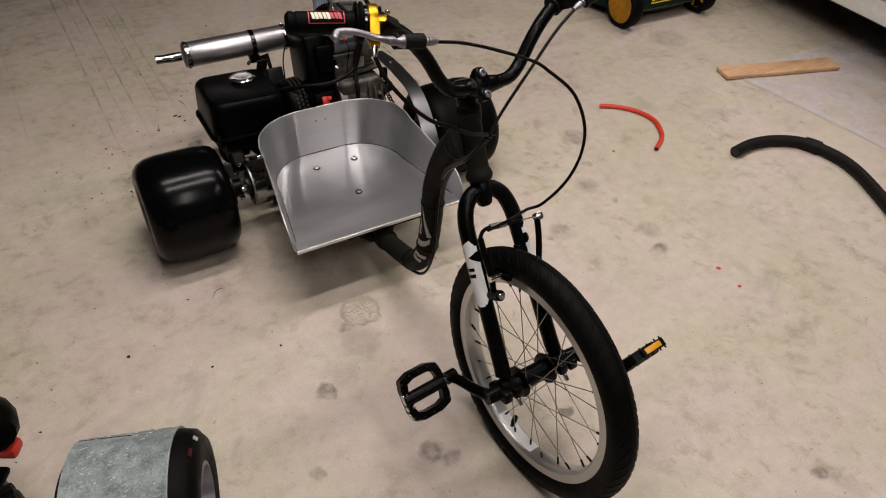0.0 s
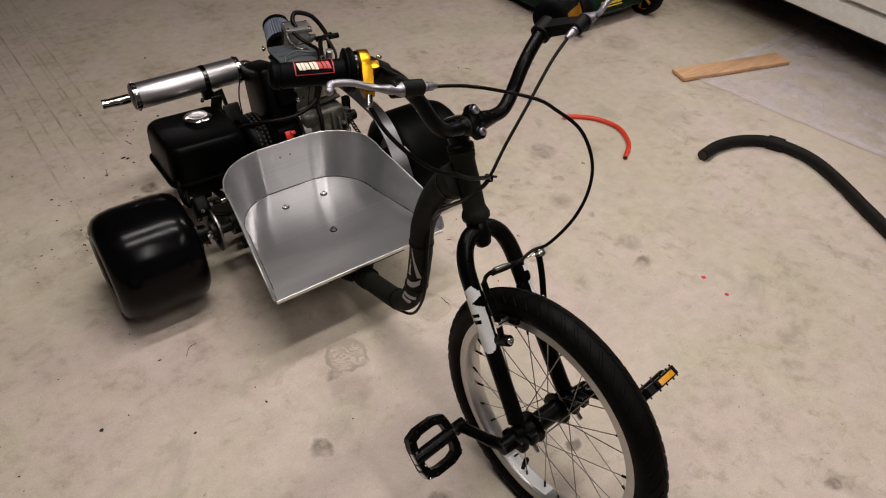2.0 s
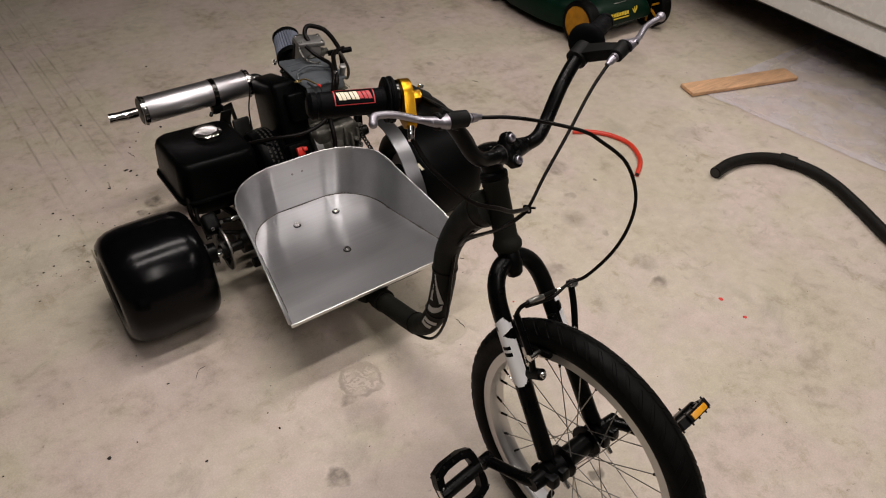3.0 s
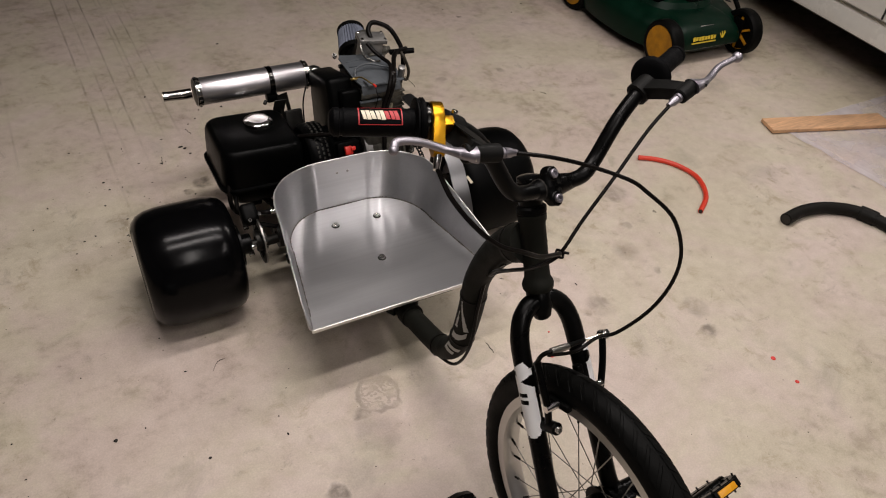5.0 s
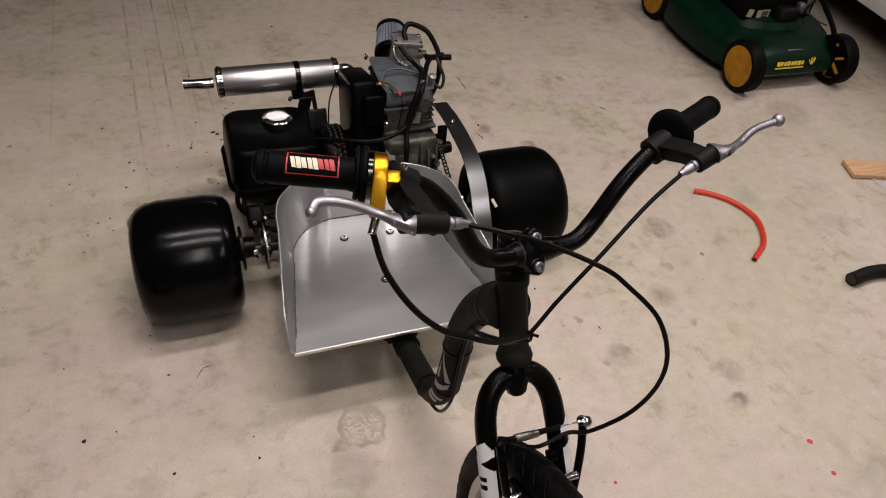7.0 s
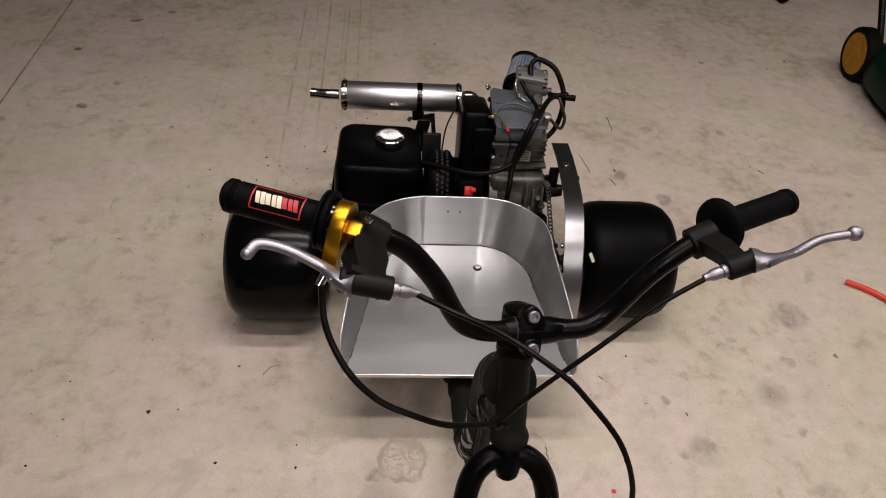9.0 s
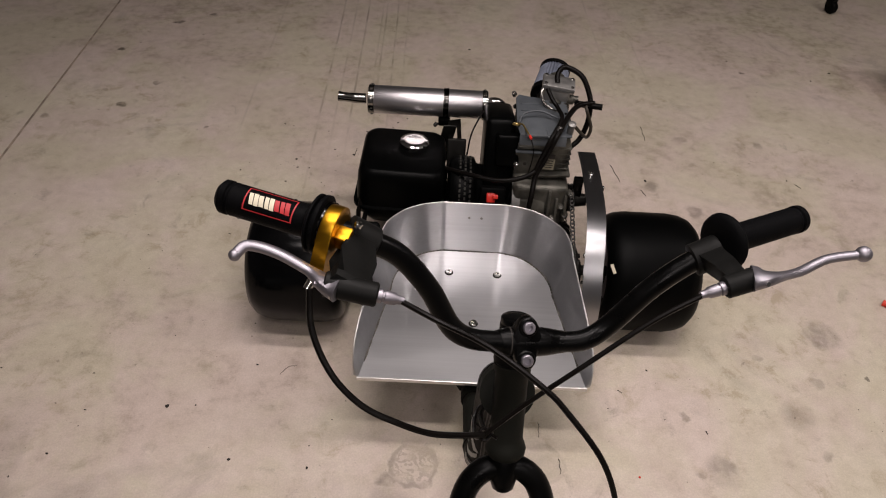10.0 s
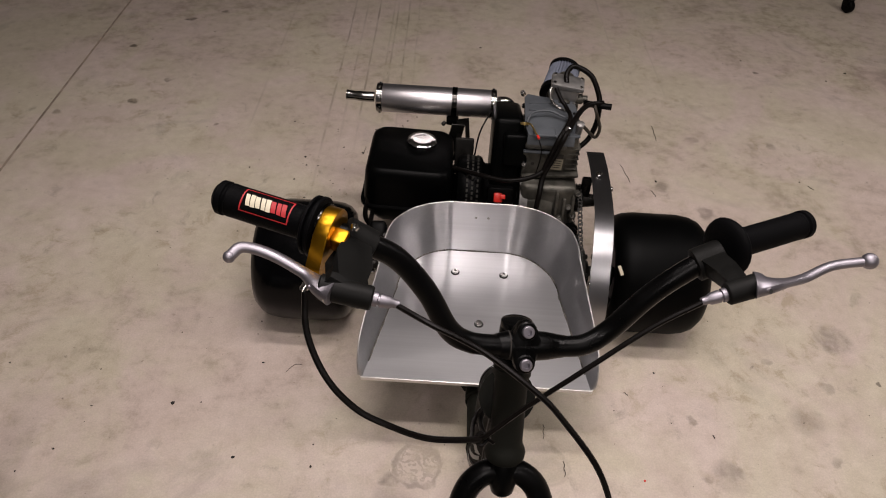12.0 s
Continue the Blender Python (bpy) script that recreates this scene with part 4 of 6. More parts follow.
# cranks and pedals on the front axle
crank_axle = part("crank_axle", lathe(B(), [(-0.108, 0.0), (-0.108, 0.013), (-0.080, 0.015), (-0.076, 0.021), (-0.048, 0.021), (-0.046, 0.012), (0.046, 0.012), (0.048, 0.021), (0.076, 0.021), (0.080, 0.015), (0.112, 0.013), (0.112, 0.0)], hubm, 24), BLACK_PAINT, trike, "black crank axle through the wheel hub")
for s in (-1, 1):
    for z0 in (-0.012, 0.012):
        part("pinch_clamp", box(B(), (0.019, 0.052, 0.022), pose(s * 0.066 + z0, -0.004, -FORK_LENGTH, 20), 0.004), BLACK_PAINT, crank_axle, at=STEER)
    part("bolt", bolt(B(), STEER @ Vector((s * 0.056, -0.02, -0.380)), STEER.to_3x3() @ Vector((0, -0.4, -1)), 0.0045, 0.014), STEEL, crank_axle)


def pedal(center, tilt, crank_from, label, reflectors):
    c = Vector(center)
    s = 1 if c.x > 0 else -1
    m = Matrix.Translation(c) @ pose(0, 0, 0, 0, 0, 7) @ pose(0, 0, 0, tilt)
    spindle = m @ Vector((-s * 0.062, 0, 0))
    arm = part("crank_arm", tube(B(), smooth([Vector(crank_from), Vector(crank_from) * 0.75 + spindle * 0.25 + Vector((s * 0.004, 0, 0)), Vector(crank_from) * 0.25 + spindle * 0.75, spindle], 5), [0.0125 - 0.0025 * min(1, k / 8) for k in range(16)], 12), BLACK_PAINT, trike, "black crank arm")
    part("crank_eye", lathe(B(), [(-0.011, 0), (-0.011, 0.0125), (0.011, 0.0125), (0.011, 0)], turn_to(spindle, m.to_3x3() @ Vector((1, 0, 0))), 18), BLACK_PAINT, arm)
    oct_ = [(0.045, 0.022), (0.040, 0.040), (0.020, 0.047), (-0.020, 0.047), (-0.040, 0.040), (-0.045, 0.022), (-0.045, -0.022), (-0.040, -0.040), (-0.020, -0.047), (0.020, -0.047), (0.040, -0.040), (0.045, -0.022)]
    inn = [(x * 0.70, y * 0.70) for x, y in oct_]
    bm = frame_plate(B(), oct_, inn, 0.017, m)
    body = part("pedal", bm, BLACK_PAINT, trike, label)
    part("spindle_barrel", tube(B(), [m @ Vector((-0.043, 0, 0)), m @ Vector((0.043, 0, 0))], 0.0125, 12), BLACK_PAINT, body)
    part("spindle", tube(B(), [spindle, m @ Vector((-s * 0.04, 0, 0))], 0.006, 10), STEEL, body)
    for y in (-1, 1) if reflectors else ():
        part("reflector_holder", box(B(), (0.052, 0.006, 0.015), m @ pose(0, y * 0.049, 0), 0.002), PLASTIC, body)
        part("reflector", box(B(), (0.040, 0.004, 0.011), m @ pose(0, y * 0.0525, 0), 0.001), AMBER, body, "amber reflector")
    for x in (-0.040, -0.02, 0.0, 0.02, 0.040):
        for y in (-1, 1):
            for z in (-1, 1):
                yy = 0.042 if abs(x) < 0.03 else 0.033
                part("pin", rod(B(), m @ Vector((x, y * yy, z * 0.008)), m @ Vector((x, y * yy, z * 0.0125)), 0.0018, 6), DARK_METAL, body)
    return body


left_pedal = pedal((-0.190, -0.905, 0.232), 49, STEER @ Vector((-0.096, 0, -FORK_LENGTH)), "scuffed black platform pedal", False)
worn = Matrix.Translation((-0.190, -0.905, 0.232)) @ pose(0, 0, 0, 0, 0, 7) @ pose(0, 0, 0, 49)
for x, y, w, l, turn in ((-0.0448, 0.004, 0.0030, 0.020, 0), (-0.0446, -0.014, 0.0026, 0.009, 6), (-0.0430, -0.0300, 0.0030, 0.013, 16), (-0.0335, -0.0420, 0.0120, 0.0030, -20), (-0.0375, 0.012, 0.0050, 0.0040, 30), (-0.0330, -0.016, 0.0040, 0.0050, 50)):
    part("scuff", box(B(), (w, l, 0.0100), worn @ pose(x, y, 0.0042, 0, 0, turn), 0.001), STEEL, left_pedal, "bare metal where the paint is worn")
pedal((0.196, -1.050, 0.268), -66, STEER @ Vector((0.100, 0, -FORK_LENGTH)), "black platform pedal with an amber reflector", True)

# rim brake
brake = part("rim_brake", box(B(), (0.012, 0.014, 0.014), pose(0.030, -0.020, -0.120), 0.002), BLACK_PAINT, trike, "black linear-pull rim brake", at=STEER)
for s in (-1, 1):
    part("brake_arm", tube(B(), smooth([(s * 0.050, -0.026, -0.182), (s * 0.050, -0.034, -0.15), (s * 0.052, -0.036, -0.115), (s * 0.052, -0.036, -0.075)] if s < 0 else [(0.052, -0.026, -0.182), (0.058, -0.034, -0.15), (0.066, -0.040, -0.11), (0.070, -0.044, -0.075)], 5), 0.0058, 10), BLACK_PAINT, brake, at=STEER)
    part("pivot_boss", lathe(B(), [(-0.02, 0), (-0.02, 0.010), (0.014, 0.010), (0.016, 0.006), (0.016, 0)], turn_to((s * 0.048, -0.030, -0.182), (0, -1, 0)), 16), BLACK_PAINT, brake, at=STEER)
    part("bolt", bolt(B(), (s * 0.049, -0.046, -0.182), (0, -1, 0), 0.006, 0.005, 12), STEEL, brake, at=STEER)
    part("pad_bolt", lathe(B(), [(-0.012, 0), (-0.012, 0.006), (0.012, 0.006), (0.012, 0)], turn_to((s * 0.044, -0.036, -0.150), (s, 0, 0)), 12), STEEL, brake, at=STEER)
    part("brake_pad", box(B(), (0.011, 0.055, 0.012), pose(s * 0.026, -0.028, -0.152, 12), 0.003), RUBBER, brake, at=STEER)
part("anchor_bolt", lathe(B(), [(-0.008, 0), (-0.008, 0.0075), (0.007, 0.0075), (0.009, 0.004), (0.009, 0)], turn_to((0.070, -0.048, -0.073), (0, -1, 0.2)), 14), STEEL, brake, "bright steel cable anchor bolt", at=STEER)
part("noodle", tube(B(), smooth([(-0.052, -0.036, -0.075), (-0.052, -0.052, -0.062), (-0.040, -0.062, -0.058), (-0.015, -0.058, -0.062)], 6), 0.0035, 10), CABLE, brake, "black bent cable noodle", at=STEER)
part("noodle_holder", tube(B(), [Vector((-0.042, -0.0615, -0.058)), Vector((-0.028, -0.061, -0.060)), Vector((-0.008, -0.058, -0.063))], [0.0052, 0.0058, 0.0050], 10), SPOKE, brake, "grey steel noodle holder", at=STEER)
part("noodle_boot", tube(B(), [Vector((-0.015, -0.058, -0.062)), Vector((0.030, -0.05, -0.068))], [0.0045, 0.003], 10), RUBBER, brake, at=STEER)
part("inner_wire", tube(B(), [Vector((0.030, -0.05, -0.068)), Vector((0.078, -0.046, -0.074))], 0.0012, 6), STEEL, brake, at=STEER)

# ---- handlebar ----
BAR = STEER @ Matrix.Translation((-0.0036, -0.0183, 0.0031)) @ pose(0, 0, 0, -1.19, 1.15, 5.61)
bar_path = smooth([(-0.3120, -0.0720, 0.3105), (-0.2558, -0.0945, 0.2970), (-0.2098, -0.1120, 0.2858), (-0.1765, -0.1087, 0.2755), (-0.1459, -0.0985, 0.2605), (-0.1149, -0.0875, 0.2284), (-0.0890, -0.0745, 0.1890),
                   (-0.0655, -0.0655, 0.1735), (-0.036, -0.063, 0.1695), (0, -0.061, 0.168), (0.036, -0.064, 0.1695), (0.062, -0.068, 0.1735), (0.0867, -0.072, 0.191), (0.1165, -0.092, 0.2308),
                   (0.1446, -0.104, 0.2572), (0.1741, -0.1130, 0.2775), (0.2089, -0.1120, 0.2940), (0.2500, -0.1010, 0.3045), (0.290, -0.0905, 0.3144)], 6)
bar = part("handlebar", tube(B(), bar_path, 0.0113, 16), BLACK_PAINT, trike, "gloss black swept handlebar", at=BAR)
for s in (-1, 1):
    a, b = (Vector((-0.2290, -0.1052, 0.2905)), Vector((-0.3185, -0.0693, 0.3120))) if s < 0 else (Vector((0.1900, -0.1165, 0.2895)), Vector((0.2925, -0.0900, 0.3150)))
    w = (b - a).normalized()
    gm = turn_to(a, w)
    L, g = (b - a).length, 0.0162 if s < 0 else 0.0148
    prof = [(0, 0.0), (0, g + 0.0008), (0.004, g + 0.0010), (0.008, g + 0.0002)] + [(0.008 + (L - 0.026) * k / 6, g) for k in range(7)] + [(L - 0.016, g + 0.0002), (L - 0.014, g - 0.0012), (L - 0.012, g - 0.0012), (L - 0.011, g + 0.0006), (L - 0.005, g + 0.0003), (L - 0.001, g - 0.004), (L, g - 0.006), (L, 0.0)]
    grip = part("grip", lathe(B(), prof, gm, 24), GRIP, bar, "black rubber handlebar grip", at=BAR)
    fl = a - w * (0.006 if s < 0 else 0.008)
    part("grip_flange", lathe(B(), [(-0.006, 0.0), (-0.006, 0.018), (-0.004, 0.026), (-0.001, 0.0295), (0.002, 0.0305), (0.004, 0.0295), (0.005, 0.018)] if s > 0 else [(-0.004, 0.011), (-0.004, 0.026), (-0.001, 0.0285), (0.003, 0.026), (0.004, 0.016)], turn_to(fl, w), 28), GRIP, bar, at=BAR)
    if s < 0:
        # red-edged print on the throttle grip: a frame and plain bars for the maker's letters
        side = (Vector((0, -0.92, 0.38)) - Vector((0, -0.92, 0.38)).dot(w) * w).normalized()
        path = [a + w * (0.018 + 0.048 * k / 10) for k in range(11)]
        for a0, a1 in ((-0.74, -0.68), (0.68, 0.74)):
            part("grip_print", tube(B(), path, 0.0166, 3, False, a0, a1, side), PRINT_RED, bar, at=BAR)
        for p0, p1 in ((0.017, 0.0184), (0.0656, 0.067)):
            part("grip_print", tube(B(), [a + w * p0, a + w * p1], 0.0166, 10, False, -0.74, 0.74, side), PRINT_RED, bar, at=BAR)
        across = w.cross(side).normalized()
        for k in range(8):
            p0, wide, tall = 0.0215 + 0.0053 * k, (0.0045, 0.0040, 0.0047)[k % 3], (0.37, 0.33, 0.35)[(k * 5) % 3]
            bm, rows = B(), []
            for q in range(9):
                f = q / 8 * 2 - 1
                out = (side * math.cos(tall * f) + across * math.sin(tall * f)) * 0.0166
                rows.append([bm.verts.new(a + w * (p0 + d + 0.0014 * f) + out) for d in (0, wide)])
            for one, two in zip(rows, rows[1:]):
                bm.faces.new((*one, *two[::-1]))
            part("grip_print", bm, PRINT_RED if k < 3 else CREAM, bar, at=BAR)

# throttle housing in gold, with its flange and cable stop
ta = Vector((-0.2070, -0.1130, 0.2855))
tw = Vector((-0.906, 0.36, 0.222)).normalized()
leg_way = Vector((-0.41, -0.53, -0.74))
leg_way = (leg_way - leg_way.dot(tw) * tw).normalized()
leg_side = tw.cross(leg_way).normalized()
leg_m = Matrix(((*tw, 0), (*leg_side, 0), (*leg_way, 0), (0, 0, 0, 1))).transposed()
drop = []
for cx, cy, r, a0, a1 in ((0.006, 0.006, 0.0245, -90, 90), (-0.003, 0.036, 0.0105, 90, 270)):
    # outline in (leg_side, leg_way): a wide round end about the bar, a narrow round end at the cable
    tilt = math.degrees(math.atan2(0.030, -0.009)) + 180
    lean = math.degrees(math.asin((0.0245 - 0.0105) / 0.0313))
    lo, hi = (a0 - lean, a1 + lean) if r > 0.02 else (a0 + lean, a1 - lean)
    drop += [(cx + r * math.cos(radians(tilt + lo + (hi - lo) * k / 18)), cy + r * math.sin(radians(tilt + lo + (hi - lo) * k / 18))) for k in range(19)]
flat_m = Matrix(((*leg_side, 0), (*leg_way, 0), (*tw, 0), (0, 0, 0, 1))).transposed()
throttle = part("throttle_housing", plate(B(), drop, 0.0135, Matrix.Translation(ta + tw * 0.002) @ flat_m, 0.0012), GOLD, bar, "gold anodised throttle housing", at=BAR)
part("housing_step", box(B(), (0.014, 0.018, 0.016), Matrix.Translation(ta - tw * 0.0110 + leg_way * 0.012 + leg_side * 0.009) @ leg_m, 0.002), GOLD, bar, at=BAR)
part("housing_ring", lathe(B(), [(0.009, 0.012), (0.009, 0.0240), (0.0125, 0.0240), (0.0135, 0.024), (0.0135, 0.012)], turn_to(ta, tw), 32), BLACK_CHROME, bar, "dark chromed throttle ring", at=BAR)
part("tube_flange", lathe(B(), [(0.0135, 0.012), (0.0135, 0.026), (0.0155, 0.0290), (0.0185, 0.0290), (0.0195, 0.024), (0.0215, 0.024), (0.0225, 0.0285), (0.0245, 0.0285), (0.0260, 0.026), (0.0265, 0.016)], turn_to(ta, tw), 32), GRIP, bar, at=BAR)
part("bolt", bolt(B(), ta - tw * 0.020 + leg_way * 0.000 + leg_side * 0.016, (0.3, -0.5, 0.8), 0.004, 0.004), STEEL, bar, at=BAR)
cable_end = Vector((-0.2122, -0.7861, 0.8557))
ferrule = BAR @ (ta + leg_way * 0.036 - leg_side * 0.003)
part("cable_ferrule", tube(B(), [ferrule, ferrule * 0.45 + cable_end * 0.55, cable_end + (cable_end - ferrule).normalized() * 0.004], [0.0052, 0.0046, 0.0040], 12), STEEL, bar)

# lever perches, levers and adjusters
for s, c, arm_end, body_in, body_out, lever in (
        (-1, (-0.1875, -0.1100, 0.2790), (-0.1896, -0.1670, 0.2442), (-0.1754, -0.1775, 0.2362), (-0.2113, -0.1730, 0.2429),
         [(-0.2077, -0.1751, 0.2419), (-0.2195, -0.1706, 0.2449), (-0.2346, -0.1591, 0.2540), (-0.2622, -0.1541, 0.2678), (-0.2861, -0.1500, 0.2727), (-0.2965, -0.1544, 0.2646)]),
        (1, (0.1700, -0.1115, 0.2735), (0.1704, -0.1800, 0.2639), (0.1442, -0.1885, 0.2508), (0.1711, -0.1932, 0.2609),
         [(0.1680, -0.1940, 0.2610), (0.1830, -0.1993, 0.2626), (0.2209, -0.1866, 0.2670), (0.2499, -0.1867, 0.2801), (0.2811, -0.1962, 0.2871)])):
    c, arm_end, body_in, body_out = Vector(c), Vector(arm_end), Vector(body_in), Vector(body_out)
    way = (body_out - body_in).normalized()
    barrel = 0.047 if s < 0 else 0.029
    body_out = body_in + way * barrel
    grip_way = Vector((s * 0.86, -0.20, 0.42)).normalized()
    along = (body_in + way * barrel * 0.5 - c).normalized()
    across = (grip_way - grip_way.dot(along) * along).normalized()
    normal = across.cross(along) * s
    perch_m = Matrix(((*across, 0), (*along, 0), (*(across.cross(along)), 0), (0, 0, 0, 1))).transposed()
    reach = (body_in + way * barrel * 0.5 - c).length
    part("lever_perch", tube(B(), [c - grip_way * 0.016, c - grip_way * 0.015, c + grip_way * 0.013, c + grip_way * 0.014], [0.0155, 0.0172, 0.0172, 0.0155], 22), PERCH, bar, "black brake lever perch", at=BAR)
    half_b = barrel / 2
    outline = [(-0.016, -0.012), (0.013, -0.012), (0.0165, 0.010), (0.0165, reach * 0.55), (half_b - 0.002, reach - 0.006), (half_b - 0.002, reach + 0.004), (-half_b + 0.004, reach + 0.004), (-half_b + 0.004, reach - 0.008), (-0.011, reach * 0.55), (-0.015, 0.012)]
    if s > 0:
        outline = [(x * 0.74, y) for x, y in outline]
    else:
        outline = [(x * (0.80 if y < reach * 0.8 else 1.0), y) for x, y in outline]
    part("perch_block", plate(B(), outline, 0.021 if s < 0 else 0.019, Matrix.Translation(c) @ perch_m, 0.0075), PERCH, bar, at=BAR)
    part("lever_body", tube(B(), [body_in, body_in + way * 0.0015, body_in + way * (barrel - 0.0015), body_out], [0.0092, 0.0108, 0.0112, 0.0095], 22), PERCH, bar, at=BAR)
    part("adjuster", lathe(B(), [(0, 0.0), (0, 0.0066), (0.004, 0.0066), (0.0045, 0.0048), (0.006, 0.0048), (0.0065, 0.0062), (0.015, 0.0056), (0.017, 0.0042), (0.023, 0.0036), (0.023, 0)], turn_to(body_in, -way), 16), SATIN_STEEL, bar, "bright steel cable adjuster", at=BAR)
    lev = smooth(lever, 6)
    n = len(lev)
    blade = B()
    rings = []
    for k, (p, u, v) in enumerate(frames(lev)):
        w = u.cross(v)
        thin = (normal - normal.dot(w) * w).normalized()
        wide = w.cross(thin)
        f = k / (n - 1)
        root = 0.0185
        hw = root - (root - 0.0056) * min(1, f / 0.40) - 0.0012 * max(0, f - 0.4)
        ht = 0.0100 - 0.0056 * min(1, f / 0.36)
        rings.append([blade.verts.new(p + wide * hw * math.cos(2 * math.pi * q / 14) + thin * ht * math.copysign(abs(math.sin(2 * math.pi * q / 14)) ** 0.8, math.sin(2 * math.pi * q / 14))) for q in range(14)])
    for one, two in zip(rings, rings[1:]):
        for q in range(14):
            blade.faces.new((one[q], one[(q + 1) % 14], two[(q + 1) % 14], two[q]))
    blade.faces.new(rings[0])
    blade.faces.new(rings[-1])
    part("brake_lever", blade, SATIN_STEEL, bar, "bare aluminium brake lever", at=BAR)
    tip_r = 0.0054 if s < 0 else 0.0078
    part("lever_ball", lathe(B(), [(-tip_r * math.cos(math.pi * k / 10), tip_r * math.sin(math.pi * k / 10)) for k in range(11)], Matrix.Translation(lev[-1]), 16), SATIN_STEEL, bar, at=BAR)
    part("pivot_tab", box(B(), (0.010, 0.014, 0.004), Matrix.Translation(body_out + way * 0.004) @ perch_m, 0.001), SATIN_STEEL, bar, at=BAR)
    part("pivot_bolt", bolt(B(), lev[2] + normal * 0.006, normal, 0.0048, 0.003, 12), STEEL, bar, at=BAR)
    part("reach_screw", rod(B(), lev[3] - along * -0.010, lev[3] + along * 0.016, 0.0022, 8), STEEL, bar, at=BAR)
    for q, r in ((0.020, 0.0052), (0.044, 0.0030)):
        part("clamp_bolt", lathe(B(), [(0.0, r), (0.0008, r), (0.0008, r * 0.6), (-0.0015, r * 0.5), (-0.0015, 0)], turn_to(c + along * q + normal * 0.0105, normal), 14), DARK_METAL, bar, at=BAR)

# cables
part("brake_cable", tube(B(), smooth([BAR @ Vector((-0.1555, -0.1805, 0.2318)), (-0.097, -0.834, 0.871), (-0.052, -0.849, 0.858), (-0.007, -0.877, 0.844), (0.015, -0.891, 0.829), (0.047, -0.915, 0.797), (0.066, -0.929, 0.746), (0.068, -0.930, 0.693), (0.053, -0.923, 0.642), (0.024, -0.908, 0.598), (0.002, -0.896, 0.585), (-0.036, -0.899, 0.577), (-0.047, -0.862, 0.534)], 8), 0.0026, 8), CABLE, trike, "black brake cable looping from lever to rim brake")
part("throttle_cable", tube(B(), smooth([cable_end, (-0.2071, -0.8165, 0.8308), (-0.1876, -0.8431, 0.8028), (-0.1598, -0.8564, 0.7763), (-0.1270, -0.8610, 0.7587), (-0.0974, -0.8566, 0.7379), (-0.0693, -0.8469, 0.7222), (-0.0422, -0.8320, 0.7035), (-0.0330, -0.8080, 0.670), (-0.0360, -0.772, 0.625), (-0.036, -0.730, 0.585), (-0.030, -0.690, 0.545), (-0.018, -0.652, 0.500)], 8), 0.0032, 8), CABLE, trike, "black throttle cable")
part("brake_cable", tube(B(), smooth([BAR @ Vector((0.1270, -0.1858, 0.2440)), (0.105, -0.783, 0.828), (0.044, -0.806, 0.784), (-0.006, -0.821, 0.741), (-0.042, -0.833, 0.7065), (-0.050, -0.817, 0.676), (-0.048, -0.780, 0.634), (-0.044, -0.735, 0.592), (-0.034, -0.690, 0.550), (-0.022, -0.655, 0.504)], 8), 0.0026, 8), CABLE, trike, "black rear brake cable")
part("cable_tie", tube(B(), smooth([(-0.036, -0.832, 0.702), (-0.042, -0.8375, 0.701), (-0.048, -0.833, 0.703), (-0.044, -0.827, 0.707), (-0.036, -0.832, 0.704), (-0.030, -0.836, 0.703)], 5), 0.0018, 6), CABLE, trike, "black cable tie joining two cables")

# ---- engine ----
engine = part("engine_block", box(B(), (0.128, 0.165, 0.20), pose(0.130, 0.155, 0.232), 0.014, 3), CAST, trike, "grimy grey cast aluminium engine crankcase")
part("side_cover", lathe(B(), [(0, 0.0), (0, 0.070), (0.004, 0.074), (0.010, 0.072), (0.012, 0.058), (0.013, 0.0)], turn_to((0.182, 0.145, 0.236), (1, 0, 0)), 32), CAST, engine)
for k in range(5):
    a = 0.4 + 1.25 * k
    part("cover_bolt", bolt(B(), (0.190, 0.145 + 0.064 * math.cos(a), 0.236 + 0.064 * math.sin(a)), (1, 0, 0), 0.005, 0.005), STEEL, engine)
# smooth crank housing with two machined edges, and a paler strip on the starter side
part("crank_housing", lathe(B(), [(-0.036, 0.0), (-0.036, 0.104), (-0.033, 0.108), (-0.004, 0.110), (-0.002, 0.112), (0.002, 0.112), (0.004, 0.110), (0.030, 0.106), (0.033, 0.100), (0.033, 0.0)], turn_to((0.112, 0.165, 0.238), (1, 0, 0)), 48), CAST, engine)
part("pale_strip", lathe(B(), [(-0.009, 0.0), (-0.009, 0.108), (0.009, 0.110), (0.009, 0.0)], turn_to((0.075, 0.165, 0.238), (1, 0, 0)), 48), BRIGHT_CAST, engine, "pale strip round the crank housing")
for x, z0, z1, d in ((0.150, 0.250, 0.325, 0.012), (0.168, 0.240, 0.305, 0.018), (0.188, 0.245, 0.315, 0.012)):
    part("case_rib", box(B(), (0.007, d, z1 - z0), pose(x, 0.066, (z0 + z1) / 2, -12), 0.0025), CAST, engine)
for x, y, z, r in ((0.163, 0.058, 0.250, 0.010), (0.190, 0.062, 0.262, 0.009), (0.178, 0.060, 0.286, 0.007), (0.196, 0.070, 0.318, 0.007)):
    part("bolt_boss", lathe(B(), [(0, r * 1.2), (0.020, r), (0.022, r * 0.8), (0.022, 0)], turn_to((x, y + 0.016, z - 0.008), (0, -0.85, 0.5)), 14), CAST, engine)
    part("case_bolt", bolt(B(), (x, y - 0.002, z + 0.002), (0, -0.85, 0.5), r * 0.6, 0.004), SPOKE, engine)
